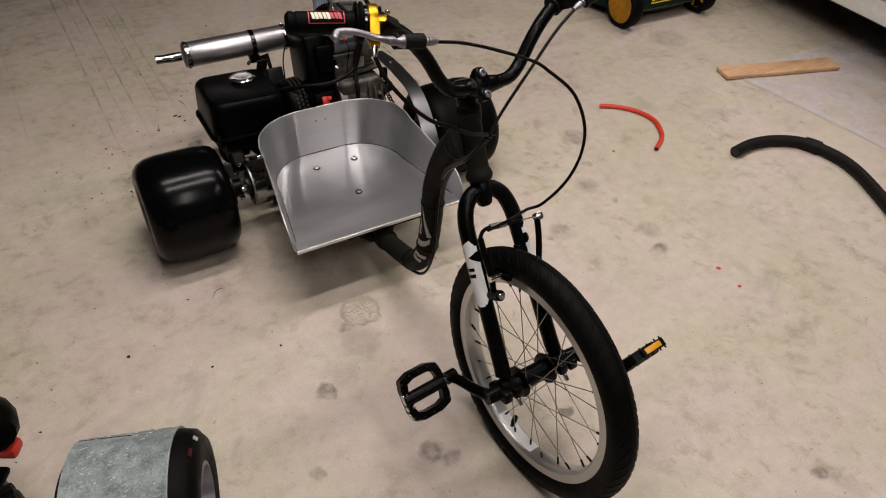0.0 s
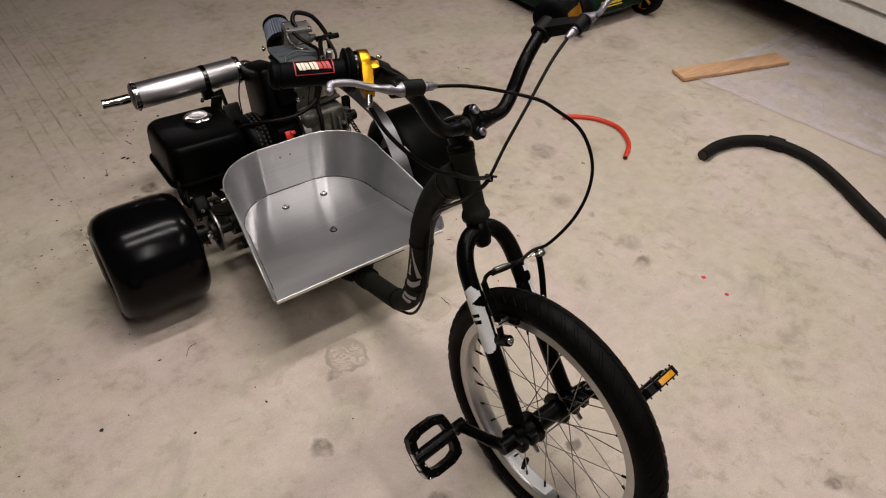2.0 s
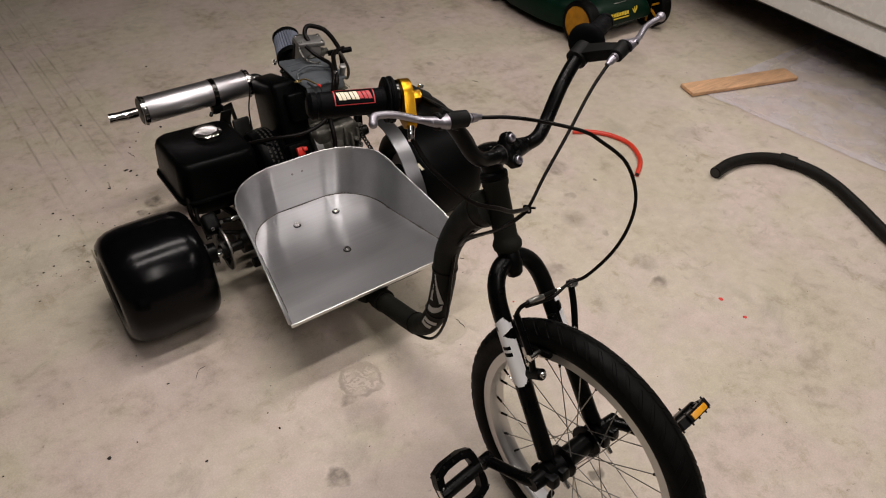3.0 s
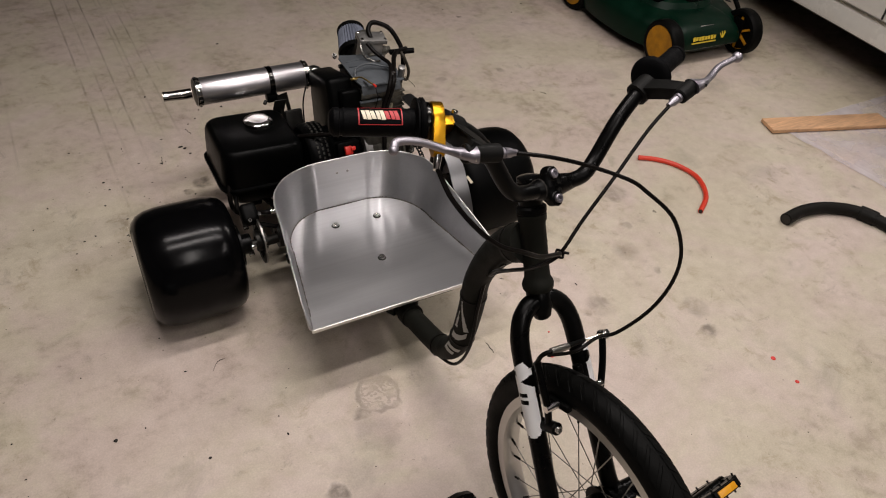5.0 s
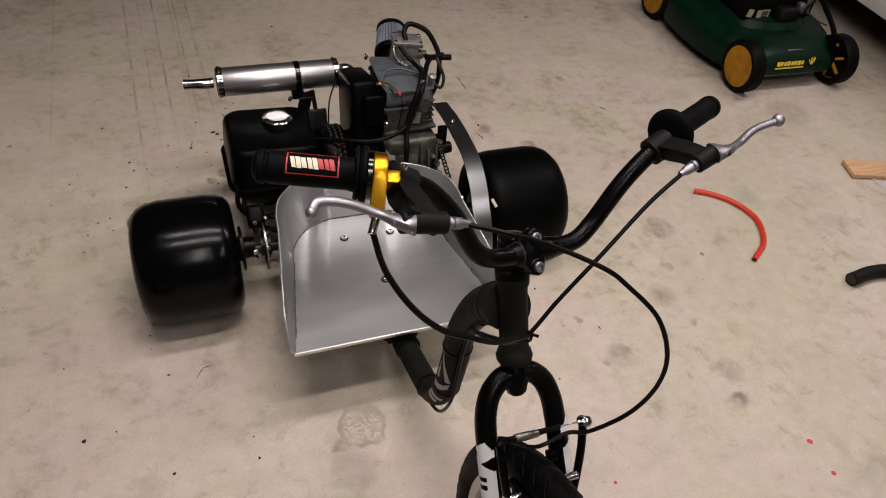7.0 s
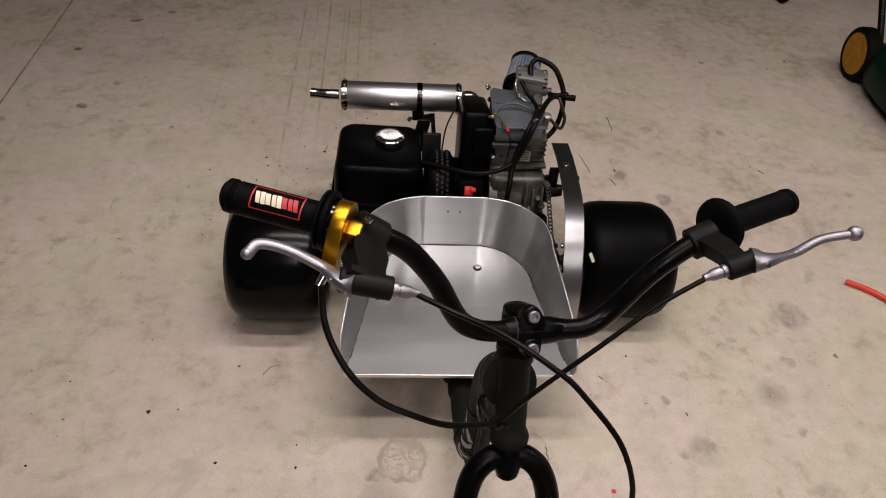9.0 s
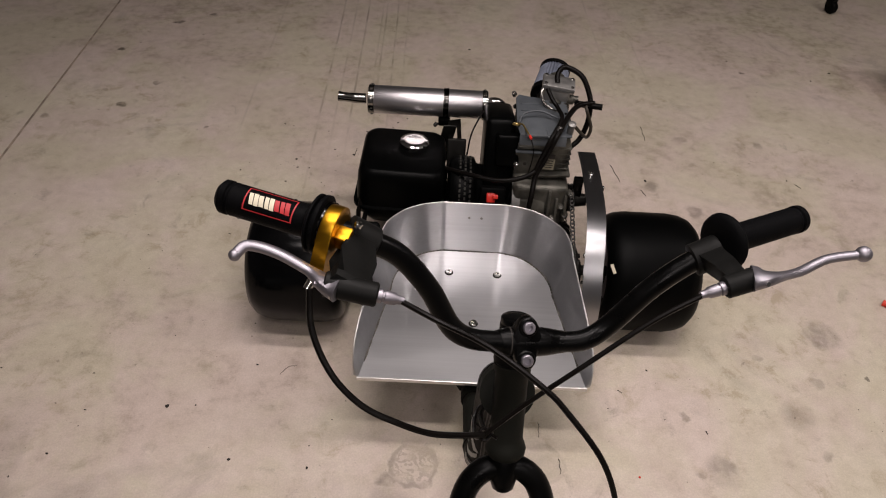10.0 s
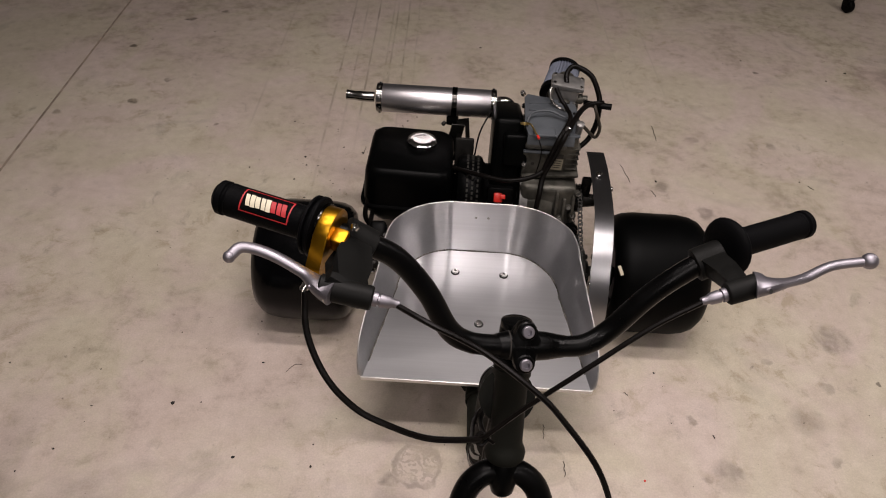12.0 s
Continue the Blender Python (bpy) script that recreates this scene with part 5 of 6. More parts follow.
part("filler_plug", lathe(B(), [(0, 0.016), (0.012, 0.016), (0.014, 0.010), (0.026, 0.009), (0.026, 0)], turn_to((0.190, 0.060, 0.228), (0.3, -1, 0.2)), 14), PLASTIC, engine, "black oil filler plug")
# cylinder: flange, fins and body under the air shroud
part("cylinder", box(B(), (0.118, 0.150, 0.100), pose(0.128, 0.190, 0.385), 0.010), CAST, engine)
part("base_flange", box(B(), (0.130, 0.165, 0.008), pose(0.130, 0.182, 0.342, 0, -4), 0.003), CAST, engine)
for k in range(5):
    part("cooling_fin", box(B(), (0.028, 0.146, 0.004), pose(0.177, 0.186, 0.356 + 0.0135 * k, 0, -4), 0.0015), CAST, engine)
part("front_plate", plate(B(), [(-0.028, -0.031), (0.026, -0.031), (0.028, 0.010), (0.020, 0.031), (-0.026, 0.031), (-0.030, 0.020)], 0.004, pose(0.0935, 0.110, 0.373, 90), 0.001), CAST, engine, "grey steel plate with a bolt hole")
# dark disc painted on for the shade in the bolt hole
part("plate_hole_shade", lathe(B(), [(0, 0.0042), (0.0006, 0)], turn_to((0.088, 0.1078, 0.370), (0, -1, 0)), 12), SPECK_AND_SHADE, engine)
part("plate_lip", box(B(), (0.058, 0.009, 0.005), pose(0.093, 0.106, 0.404), 0.0015), GREY_PAINT, engine)
part("rating_sticker", box(B(), (0.027, 0.001, 0.028), pose(0.143, 0.1135, 0.368, -4, 3)), STICKER, engine, "small worn cream rating sticker")
part("sticker_head", box(B(), (0.027, 0.001, 0.010), pose(0.142, 0.1132, 0.390, -4, 3)), SPECK_AND_SHADE, engine)
for k in range(4):
    part("sticker_bar", box(B(), (0.020 - 0.003 * (k % 2), 0.0008, 0.0016), pose(0.143, 0.1126, 0.378 - 0.006 * k, -4, 3)), SPECK_AND_SHADE, engine)
# air shroud over the cylinder: pressed sheet with a toothed back edge, beads and a step
cover = part("cylinder_shroud", plate(B(), [(-0.052, -0.080), (-0.006, -0.086), (0.062, -0.078), (0.066, -0.020), (0.060, 0.060), (0.050, 0.074), (0.036, 0.066), (0.022, 0.078), (0.006, 0.070), (-0.022, 0.076), (-0.048, 0.084), (-0.056, 0.070), (-0.058, -0.040)], 0.004, pose(0.122, 0.186, 0.449, 2), 0.001), GREY_PAINT, trike, "blue-grey pressed steel cylinder shroud")
part("shroud_front", box(B(), (0.104, 0.004, 0.026), pose(0.121, 0.106, 0.437, -14), 0.0015), GREY_PAINT, cover)
part("shroud_skirt", box(B(), (0.090, 0.006, 0.016), pose(0.112, 0.106, 0.420, 10), 0.002), CAST, cover)
for x, y, w in ((0.099, 0.232, 0.046), (0.102, 0.204, 0.054)):
    part("bead", box(B(), (w, 0.006, 0.004), pose(x, y, 0.4525, 0, 0, 4), 0.0018), GREY_PAINT, cover)
part("step", box(B(), (0.050, 0.030, 0.005), pose(0.105, 0.112, 0.4525, 2, 0, 3), 0.0015, 2, (0.92, 0.9)), GREY_PAINT, cover)
part("bolt", bolt(B(), (0.065, 0.279, 0.446), (-0.3, -0.5, 0.8), 0.006, 0.012), STEEL, cover)
part("bolt", bolt(B(), (0.158, 0.205, 0.4505), (0, 0, 1), 0.0055, 0.005), STEEL, cover)
part("knob", lathe(B(), [(0, 0.0075), (0.026, 0.0075), (0.028, 0.009), (0.034, 0.009), (0.036, 0.006), (0.036, 0)], turn_to((0.180, 0.124, 0.445), (0, -0.3, 1)), 14), BRIGHT_CAST, cover, "bright alloy plug body")
part("wire_loop", tube(B(), smooth([(0.068, 0.150, 0.452), (0.080, 0.170, 0.464), (0.115, 0.178, 0.467), (0.145, 0.168, 0.462), (0.165, 0.150, 0.462)], 6), 0.0026, 8), GREY_PAINT, cover, "grey plug lead")
part("terminal", lathe(B(), [(0, 0.0095), (0.003, 0.0095), (0.003, 0.005), (0.001, 0.004)], pose(0.062, 0.140, 0.452, -20), 16), BRASS, cover)
part("yellow_lead", tube(B(), smooth([(0.066, 0.138, 0.457), (0.074, 0.118, 0.466), (0.082, 0.090, 0.466), (0.086, 0.074, 0.467)], 5), 0.0021, 6), BRASS, cover, "thin yellow wire")
part("red_tip", rod(B(), (0.086, 0.075, 0.467), (0.089, 0.066, 0.465), 0.0028, 6), RED, cover)
part("thin_lead", tube(B(), smooth([(0.088, 0.068, 0.465), (0.100, 0.080, 0.425), (0.102, 0.098, 0.385), (0.098, 0.100, 0.350)], 5), 0.0014, 6), CABLE, cover)

# fan shroud, recoil starter
shroud = B()
box(shroud, (0.070, 0.19, 0.20), pose(0.030, 0.203, 0.337, -16), 0.013, 3, (0.96, 0.78))
shroud_ob = part("fan_shroud", shroud, SATIN_TANK, trike, "satin black fan shroud")
part("shroud_lobe", box(B(), (0.055, 0.085, 0.075), pose(0.047, 0.150, 0.385, -20), 0.008, 3), SATIN_TANK, shroud_ob)
for y, z in ((0.10, 0.372), (0.245, 0.435)):
    part("bolt", bolt(B(), (0.066, y, z), (0.3, -0.6, 0.7), 0.006, 0.006), STEEL, shroud_ob)
START = turn_to((0.066, 0.152, 0.246), (-1, 0, 0))
starter = part("recoil_starter", lathe(B(), [(0, 0.0), (0, 0.066), (0.004, 0.070), (0.080, 0.071), (0.084, 0.074), (0.088, 0.084), (0.092, 0.087), (0.134, 0.087), (0.144, 0.080), (0.150, 0.060), (0.151, 0.0)], START, 48), SATIN_TANK, trike, "black recoil starter housing with a punched grille")
for k in range(46):
    for j in range(3):
        m = START @ pose(0, 0, 0, 0, 0, 360 * (k + 0.5 * (j % 2)) / 46) @ pose(0.0872, 0, 0.098 + 0.012 * j)
        part("grille_rib", box(B(), (0.0024, 0.0070, 0.0045), m), GRILLE, starter)
switch = part("kill_switch", box(B(), (0.060, 0.03, 0.055), pose(0.022, 0.090, 0.283, -20), 0.006), PLASTIC, trike, "black switch box with a red rocker")
part("rocker", box(B(), (0.020, 0.012, 0.022), pose(0.016, 0.066, 0.300, -30), 0.003), RED, switch, "red rocker switch")
part("rocker_lip", box(B(), (0.012, 0.010, 0.010), pose(0.026, 0.061, 0.307, -30), 0.002), RED, switch)


def tank():
    """A pressed fuel tank: rounded top half, seam flange, tapered lower half."""
    bm = B()
    w, d = 0.206, 0.214
    levels = [(-0.062, 0.62), (-0.056, 0.74), (-0.030, 0.93), (-0.008, 1.0), (-0.006, 1.09), (0.0, 1.09), (0.002, 1.0), (0.05, 0.99), (0.078, 0.97), (0.089, 0.93), (0.095, 0.87), (0.0965, 0.80)]
    rings = []
    for z, k in levels:
        ring = []
        for sx, sy, a0 in ((1, 1, 0), (-1, 1, 90), (-1, -1, 180), (1, -1, 270)):
            r = 0.032 * (1 if k <= 1 else 1.2)
            hw, hd = w / 2 - (1 - k) * 0.085 - r, d / 2 - (1 - k) * 0.085 - r
            for j in range(6):
                a = radians(a0 + 90 * j / 5)
                ring.append(bm.verts.new((sx * hw + r * math.cos(a), sy * hd + r * math.sin(a), z)))
        rings.append(ring)
    n = len(rings[0])
    for one, two in zip(rings, rings[1:]):
        for k in range(n):
            bm.faces.new((one[k], one[(k + 1) % n], two[(k + 1) % n], two[k]))
    bm.faces.new(rings[0][::-1])
    bm.faces.new(rings[-1])
    return bm


TANK = pose(-0.195, 0.181, 0.241, -3, 2, 0)
tank_ob = part("fuel_tank", tank(), SATIN_TANK, trike, "satin black pressed-steel fuel tank", at=TANK)
capm = TANK @ pose(0.023, 0.028, 0.0955) @ Matrix.Diagonal((1.10, 1.10, 0.7, 1))
cap = B()
seg = 40
rings = []
for z, r in ((0, 0.026), (0.002, 0.032), (0.014, 0.033), (0.019, 0.030), (0.021, 0.022), (0.020, 0.018), (0.020, 0.0)):
    if r == 0:
        continue
    rings.append([cap.verts.new(capm @ Vector(((r - (0.0022 if (k % 5 == 0 and 0.001 < z < 0.018) else 0)) * math.cos(2 * math.pi * k / seg), (r - (0.0022 if (k % 5 == 0 and 0.001 < z < 0.018) else 0)) * math.sin(2 * math.pi * k / seg), z))) for k in range(seg)])
for one, two in zip(rings, rings[1:]):
    for k in range(seg):
        cap.faces.new((one[k], one[(k + 1) % seg], two[(k + 1) % seg], two[k]))
cap.faces.new(rings[-1])
part("filler_cap", cap, STEEL, tank_ob, "chromed filler cap")
part("tank_crease", box(B(), (0.13, 0.003, 0.004), TANK @ pose(0.0, -0.0985, 0.055), 0.001), SATIN_TANK, tank_ob)
part("fuel_tap", box(B(), (0.03, 0.03, 0.035), pose(-0.215, 0.14, 0.168), 0.006), PLASTIC, tank_ob)
for p in ([(-0.284, 0.090, 0.262), (-0.291, 0.066, 0.225), (-0.278, 0.070, 0.187), (-0.250, 0.040, 0.198), (-0.225, 0.014, 0.212), (-0.205, 0.012, 0.210)], [(-0.270, 0.090, 0.240), (-0.278, 0.062, 0.205), (-0.262, 0.040, 0.180), (-0.235, 0.015, 0.178), (-0.200, 0.000, 0.170)]):
    part("fuel_hose", tube(B(), smooth(p, 6), 0.0058, 8), CABLE, tank_ob, "black fuel hose")
for p, q in (((-0.205, 0.12, 0.190), (-0.15, 0.10, 0.12)), ((-0.165, 0.12, 0.185), (-0.14, 0.14, 0.12))):
    part("tank_strut", rod(B(), p, q, 0.009, 10), BLACK_PAINT, tank_ob)
part("hose_fitting", lathe(B(), [(0, 0), (0, 0.007), (0.012, 0.008), (0.02, 0.006), (0.02, 0)], turn_to((-0.212, 0.011, 0.211), (1, 0, 0)), 12), STEEL, tank_ob)
part("fuel_line", tube(B(), smooth([(-0.09, 0.15, 0.315), (-0.04, 0.095, 0.342), (0.03, 0.066, 0.350), (0.09, 0.068, 0.364), (0.125, 0.09, 0.386), (0.16, 0.15, 0.42), (0.18, 0.20, 0.45)], 6), 0.0055, 10), CABLE, tank_ob, "black fuel line to the carburettor")

# silencer
MUF = turn_to((-0.298, 0.337, 0.381), (1, 0, -0.004))
muf = part("silencer", lathe(B(), [(0.008, 0.0), (0.008, 0.0335), (0.010, 0.0348), (0.302, 0.0348), (0.304, 0.0335), (0.306, 0.0)], MUF, 40), MUFFLER_SKIN, trike, "brushed silver exhaust silencer")
part("end_plate", lathe(B(), [(0.0072, 0.0), (0.0072, 0.0325), (0.0085, 0.0330)], MUF, 40), DARK_METAL, muf, "dark steel end plate")
for z in (0.009, 0.290):
    part("end_band", lathe(B(), [(z, 0.0349), (z, 0.0358), (z + 0.013, 0.0358), (z + 0.013, 0.0349)], MUF, 40), PIPE, muf, "dark polished end band")
    for k in range(8):
        a = 2 * math.pi * (k + 0.3) / 8
        part("rivet", lathe(B(), [(0, 0.004), (0.002, 0.0035), (0.003, 0)], turn_to(MUF @ Vector((0.0358 * math.cos(a), 0.0358 * math.sin(a), z + 0.0065)), MUF.to_3x3() @ Vector((math.cos(a), math.sin(a), 0))), 8), STEEL, muf)
part("clamp_band", lathe(B(), [(0.194, 0.0349), (0.194, 0.0362), (0.198, 0.0366), (0.2005, 0.0360), (0.203, 0.0366), (0.207, 0.0362), (0.207, 0.0349)], MUF, 40), BLACK_CHROME, muf, "black clamp band")
part("tail_pipe", tube(B(), smooth([MUF @ Vector((0, 0, 0.0)), MUF @ Vector((0, 0, -0.03)), MUF @ Vector((0.004, 0, -0.068))], 5), [0.0125] * 6 + [0.012, 0.0115, 0.0115, 0.012, 0.0125], 18, False), PIPE, muf, "polished tail pipe")
# dark disc that stands for the shade inside the tail pipe
part("tail_bore_shade", lathe(B(), [(0, 0.0105), (0.001, 0.0)], turn_to(MUF @ Vector((0.004, 0, -0.066)), (-1, 0, 0)), 16), SPECK_AND_SHADE, muf)
part("hanger_clamp", box(B(), (0.030, 0.026, 0.022), pose(-0.100, 0.318, 0.342), 0.004), BLACK_PAINT, muf)
part("bolt", bolt(B(), (-0.118, 0.312, 0.336), (-0.6, -0.7, -0.4), 0.005, 0.010), DARK_METAL, muf)
frame_plate_bm = frame_plate(B(), [(-0.018, -0.085), (0.018, -0.085), (0.016, 0.05), (-0.016, 0.05)], [(-0.007, -0.045), (0.007, -0.045), (0.006, 0.03), (-0.006, 0.03)], 0.004, pose(-0.070, 0.300, 0.300, 75, 0, 20))
part("hanger", frame_plate_bm, DARK_METAL, muf, "dark steel hanger plate")
part("hanger", box(B(), (0.034, 0.004, 0.13), pose(-0.095, 0.305, 0.28, 12, 8, 10), 0.002), DARK_METAL, muf)
part("hanger_base", box(B(), (0.046, 0.012, 0.09), pose(-0.066, 0.235, 0.292, -18), 0.004), DARK_METAL, muf)
part("header_pipe", tube(B(), smooth([(0.012, 0.337, 0.387), (0.035, 0.345, 0.380), (0.06, 0.345, 0.35), (0.09, 0.30, 0.33)], 6), 0.014, 14), STEEL, muf)
part("pull_cord", tube(B(), smooth([(-0.005, 0.30, 0.385), (-0.03, 0.27, 0.34), (-0.04, 0.24, 0.29)], 6), 0.002, 6), CABLE, muf)

# carburettor, air filter, hoses
CARB = pose(0.159, 0.270, 0.457, 8, 6, -5)
carb = part("carburettor", box(B(), (0.060, 0.042, 0.060), CARB, 0.006), BRIGHT_CAST, trike, "cast alloy carburettor")
part("carb_top", box(B(), (0.076, 0.046, 0.012), CARB @ pose(0, 0, 0.034), 0.003), BRIGHT_CAST, carb)
part("carb_bowl", lathe(B(), [(0, 0.024), (-0.02, 0.024), (-0.026, 0.018), (-0.026, 0)], CARB @ pose(0, -0.004, -0.024), 20), CAST, carb)
part("intake_throat", lathe(B(), [(0.02, 0.018), (0.02, 0.022), (0.06, 0.022), (0.06, 0.018)], CARB @ pose(0, 0, 0, -90), 22), CAST, carb)
for x, y in ((-0.031, -0.016), (0.031, -0.016), (-0.031, 0.016), (0.031, 0.016)):
    part("screw", bolt(B(), CARB @ Vector((x, y, 0.040)), CARB.to_3x3() @ Vector((0, 0, 1)), 0.004, 0.003, 8), STEEL, carb)
part("jet_cover", lathe(B(), [(0, 0.017), (0.008, 0.017), (0.010, 0.015), (0.010, 0.0115), (0.002, 0.0105)], CARB @ pose(0.002, -0.024, -0.010, 90), 22), CAST, carb)
# dark disc in place of the shaded jet opening
part("jet_bore_shade", lathe(B(), [(0, 0.0112), (0.0006, 0)], CARB @ pose(0.002, -0.0285, -0.010, 90), 18), SPECK_AND_SHADE, carb)
part("throttle_lever", plate(B(), [(-0.008, 0.022), (0.010, 0.024), (0.014, -0.004), (0.022, -0.030), (0.004, -0.026), (-0.004, 0.0)], 0.003, CARB @ pose(0.026, -0.030, -0.012, 90) @ Matrix.Diagonal((0.75, 0.75, 1, 1)), 0.001), SPOKE, carb, "bright throttle lever plate")
part("choke_strap", tube(B(), smooth([CARB @ Vector((-0.036, -0.022, 0.030)), (0.121, 0.236, 0.480), (0.128, 0.224, 0.462), (0.146, 0.214, 0.452), (0.156, 0.207, 0.452)], 6), 0.0036, 10), SPOKE, carb, "bent grey steel strap")
part("side_boss", lathe(B(), [(0, 0.0), (0, 0.012), (0.018, 0.012), (0.020, 0.009), (0.030, 0.009), (0.030, 0)], turn_to(CARB @ Vector((0.024, -0.008, 0.0)), (1, 0, 0)), 16), CAST, carb)
FIL = turn_to((0.157, 0.365, 0.396), (0.20, 0.80, 0.30)) @ Matrix.Diagonal((1, 1, 0.72, 1))
fil = B()
seg = 64
prof = [(0.0, 0.026), (0.0, 0.045), (0.022, 0.045), (0.024, 0.043), (0.120, 0.036), (0.122, 0.040), (0.136, 0.038), (0.140, 0.030), (0.140, 0.0)]
filt = part("air_filter", lathe(B(), prof[:3] + [(0.024, 0.038), (0.12, 0.032), (0.12, 0)], FIL, 40), PLASTIC, trike, "pod air filter with blue-grey pleats and black base")
rings = []
for z, r in ((0.022, 0.0435), (0.120, 0.0375)):
    rings.append([fil.verts.new(FIL @ Vector(((r - 0.004 * (k % 2)) * math.cos(2 * math.pi * k / seg), (r - 0.004 * (k % 2)) * math.sin(2 * math.pi * k / seg), z))) for k in range(seg)])
for k in range(seg):
    fil.faces.new((rings[0][k], rings[0][(k + 1) % seg], rings[1][(k + 1) % seg], rings[1][k]))
part("pleats", fil, FILTER_BLUE, filt, "blue-grey pleated filter gauze")
part("end_cap", lathe(B(), [(0.118, 0.039), (0.132, 0.039), (0.136, 0.034), (0.136, 0)], FIL, 40), PLASTIC, filt)
part("filter_boot", tube(B(), smooth([CARB @ Vector((0, 0.03, 0)), (0.160, 0.325, 0.415), FIL @ Vector((0, 0, 0.004))], 4), 0.028, 20), PLASTIC, filt)
for path, r, mat, label in (
        ([CARB @ Vector((-0.004, -0.006, 0.038)), (0.158, 0.276, 0.508), (0.170, 0.286, 0.521), (0.190, 0.283, 0.519), (0.216, 0.270, 0.506), (0.234, 0.250, 0.475), (0.239, 0.235, 0.450), (0.237, 0.225, 0.410), (0.224, 0.215, 0.374), (0.200, 0.200, 0.356)], 0.0062, CABLE, "black breather hose looped beside the carburettor"),
        ([(0.222, 0.210, 0.468), (0.229, 0.200, 0.451), (0.242, 0.200, 0.416), (0.235, 0.200, 0.390), (0.203, 0.190, 0.423)], 0.0040, BROWN_HOSE, "thin brown rubber hose"),
        ([(0.243, 0.223, 0.468), (0.202, 0.202, 0.470), (0.167, 0.135, 0.468), (0.145, 0.086, 0.456), (0.128, 0.082, 0.403), (0.112, 0.074, 0.363), (0.105, 0.046, 0.328), (0.101, 0.036, 0.286), (0.100, 0.034, 0.200)], 0.0062, CABLE, "thick black throttle cable sheath"),
        ([(0.131, 0.221, 0.500), (0.143, 0.198, 0.485), (0.155, 0.178, 0.476), (0.160, 0.140, 0.472), (0.134, 0.084, 0.454), (0.118, 0.082, 0.401), (0.108, 0.074, 0.369)], 0.0050, CABLE, "black overflow hose")):
    part("engine_hose", tube(B(), smooth(path, 7), r, 10), mat, carb, label)
part("hose_clip", lathe(B(), [(-0.006, 0.0), (-0.006, 0.0085), (0.006, 0.0085), (0.006, 0)], turn_to((0.152, 0.106, 0.463), (0.5, 1, 0.4)), 12), STEEL, carb)
part("throttle_elbow", tube(B(), smooth([(0.205, 0.24, 0.455), (0.23, 0.222, 0.462), (0.262, 0.215, 0.463)], 5), 0.0075, 10), PLASTIC, carb)
part("drive_sprocket", lathe(B(), [(-0.006, 0.0), (-0.006, 0.030), (0.006, 0.030), (0.012, 0.018), (0.04, 0.014), (0.04, 0)], turn_to((0.208, 0.125, 0.262), (1, 0, 0)), 20), DARK_METAL, engine)

# ---- lawn mower ----
MOW = pose(1.597, 0.612, 0.0, 0, 0, -2)
mower = thing("lawn_mower", MOW, "dark green walk-behind lawn mower with yellow wheel hubs", "lawn mower")


def mower_deck():
    bm = B()
    n = 40
    levels = [(0.045, 1.0), (0.055, 1.02), (0.105, 1.0), (0.125, 0.97), (0.140, 0.90), (0.146, 0.80), (0.150, 0.66), (0.175, 0.60), (0.180, 0.50)]
    rings = []
    for z, k in levels:
        ring = []
        for j in range(n):
            a = 2 * math.pi * j / n
            c, s = math.cos(a), math.sin(a)
            ex = 0.74
            x = 0.268 * k * math.copysign(abs(c) ** ex, c)
            y = 0.345 * k * math.copysign(abs(s) ** ex, s)
            ring.append(bm.verts.new((0.222 + x, 0.33 + y, z + 0.02 * (1 if z > 0.05 else 0))))
        rings.append(ring)
    for one, two in zip(rings, rings[1:]):
        for k in range(n):
            bm.faces.new((one[k], one[(k + 1) % n], two[(k + 1) % n], two[k]))
    bm.faces.new(rings[-1])
    return bm


part("deck", mower_deck(), GREEN, mower, "dark green pressed steel deck")
nose, rows = B(), []
for y, low, high, half in ((0.130, 0.085, 0.176, 0.150), (0.070, 0.080, 0.172, 0.160), (0.025, 0.076, 0.164, 0.164), (-0.008, 0.074, 0.150, 0.164), (-0.028, 0.073, 0.132, 0.163), (-0.038, 0.072, 0.110, 0.162), (-0.040, 0.071, 0.086, 0.161)):
    ring = []
    for k in range(24):
        a = 2 * math.pi * (k + 0.5) / 24
        c, d = math.cos(a), math.sin(a)
        ring.append(nose.verts.new((0.212 + half * math.copysign(abs(c) ** 0.4, c), y, (low + high) / 2 + (high - low) / 2 * math.copysign(abs(d) ** 0.6, d))))
    rows.append(ring)
for one, two in zip(rows, rows[1:]):
    for k in range(24):
        nose.faces.new((one[k], one[(k + 1) % 24], two[(k + 1) % 24], two[k]))
nose.faces.new(rows[-1])
nose.faces.new(rows[0])
part("front_skirt", nose, GREEN, mower)
part("skirt_edge", box(B(), (0.30, 0.010, 0.005), pose(0.212, -0.034, 0.071), 0.002), SPOKE, mower)
# the highlight on the nose's top edge, laid on as a pale strip
part("skirt_highlight", box(B(), (0.070, 0.004, 0.0015), pose(0.205, -0.006, 0.1515, 25), 0.0005), SPOKE, mower, "pale strip painted as the highlight along the nose's top edge")
for k in range(8):
    part("maker_print", box(B(), (0.0120, 0.0012, (0.017, 0.014, 0.015)[k % 3]), pose(0.121 + 0.0155 * k, -0.0402 + 0.0008 * (k % 2), 0.115, -12, 6 * ((k * 5) % 3 - 1))), YELLOW, mower)
part("maker_print", box(B(), (0.128, 0.0012, 0.005), pose(0.176, -0.0412, 0.098, -8)), YELLOW, mower)
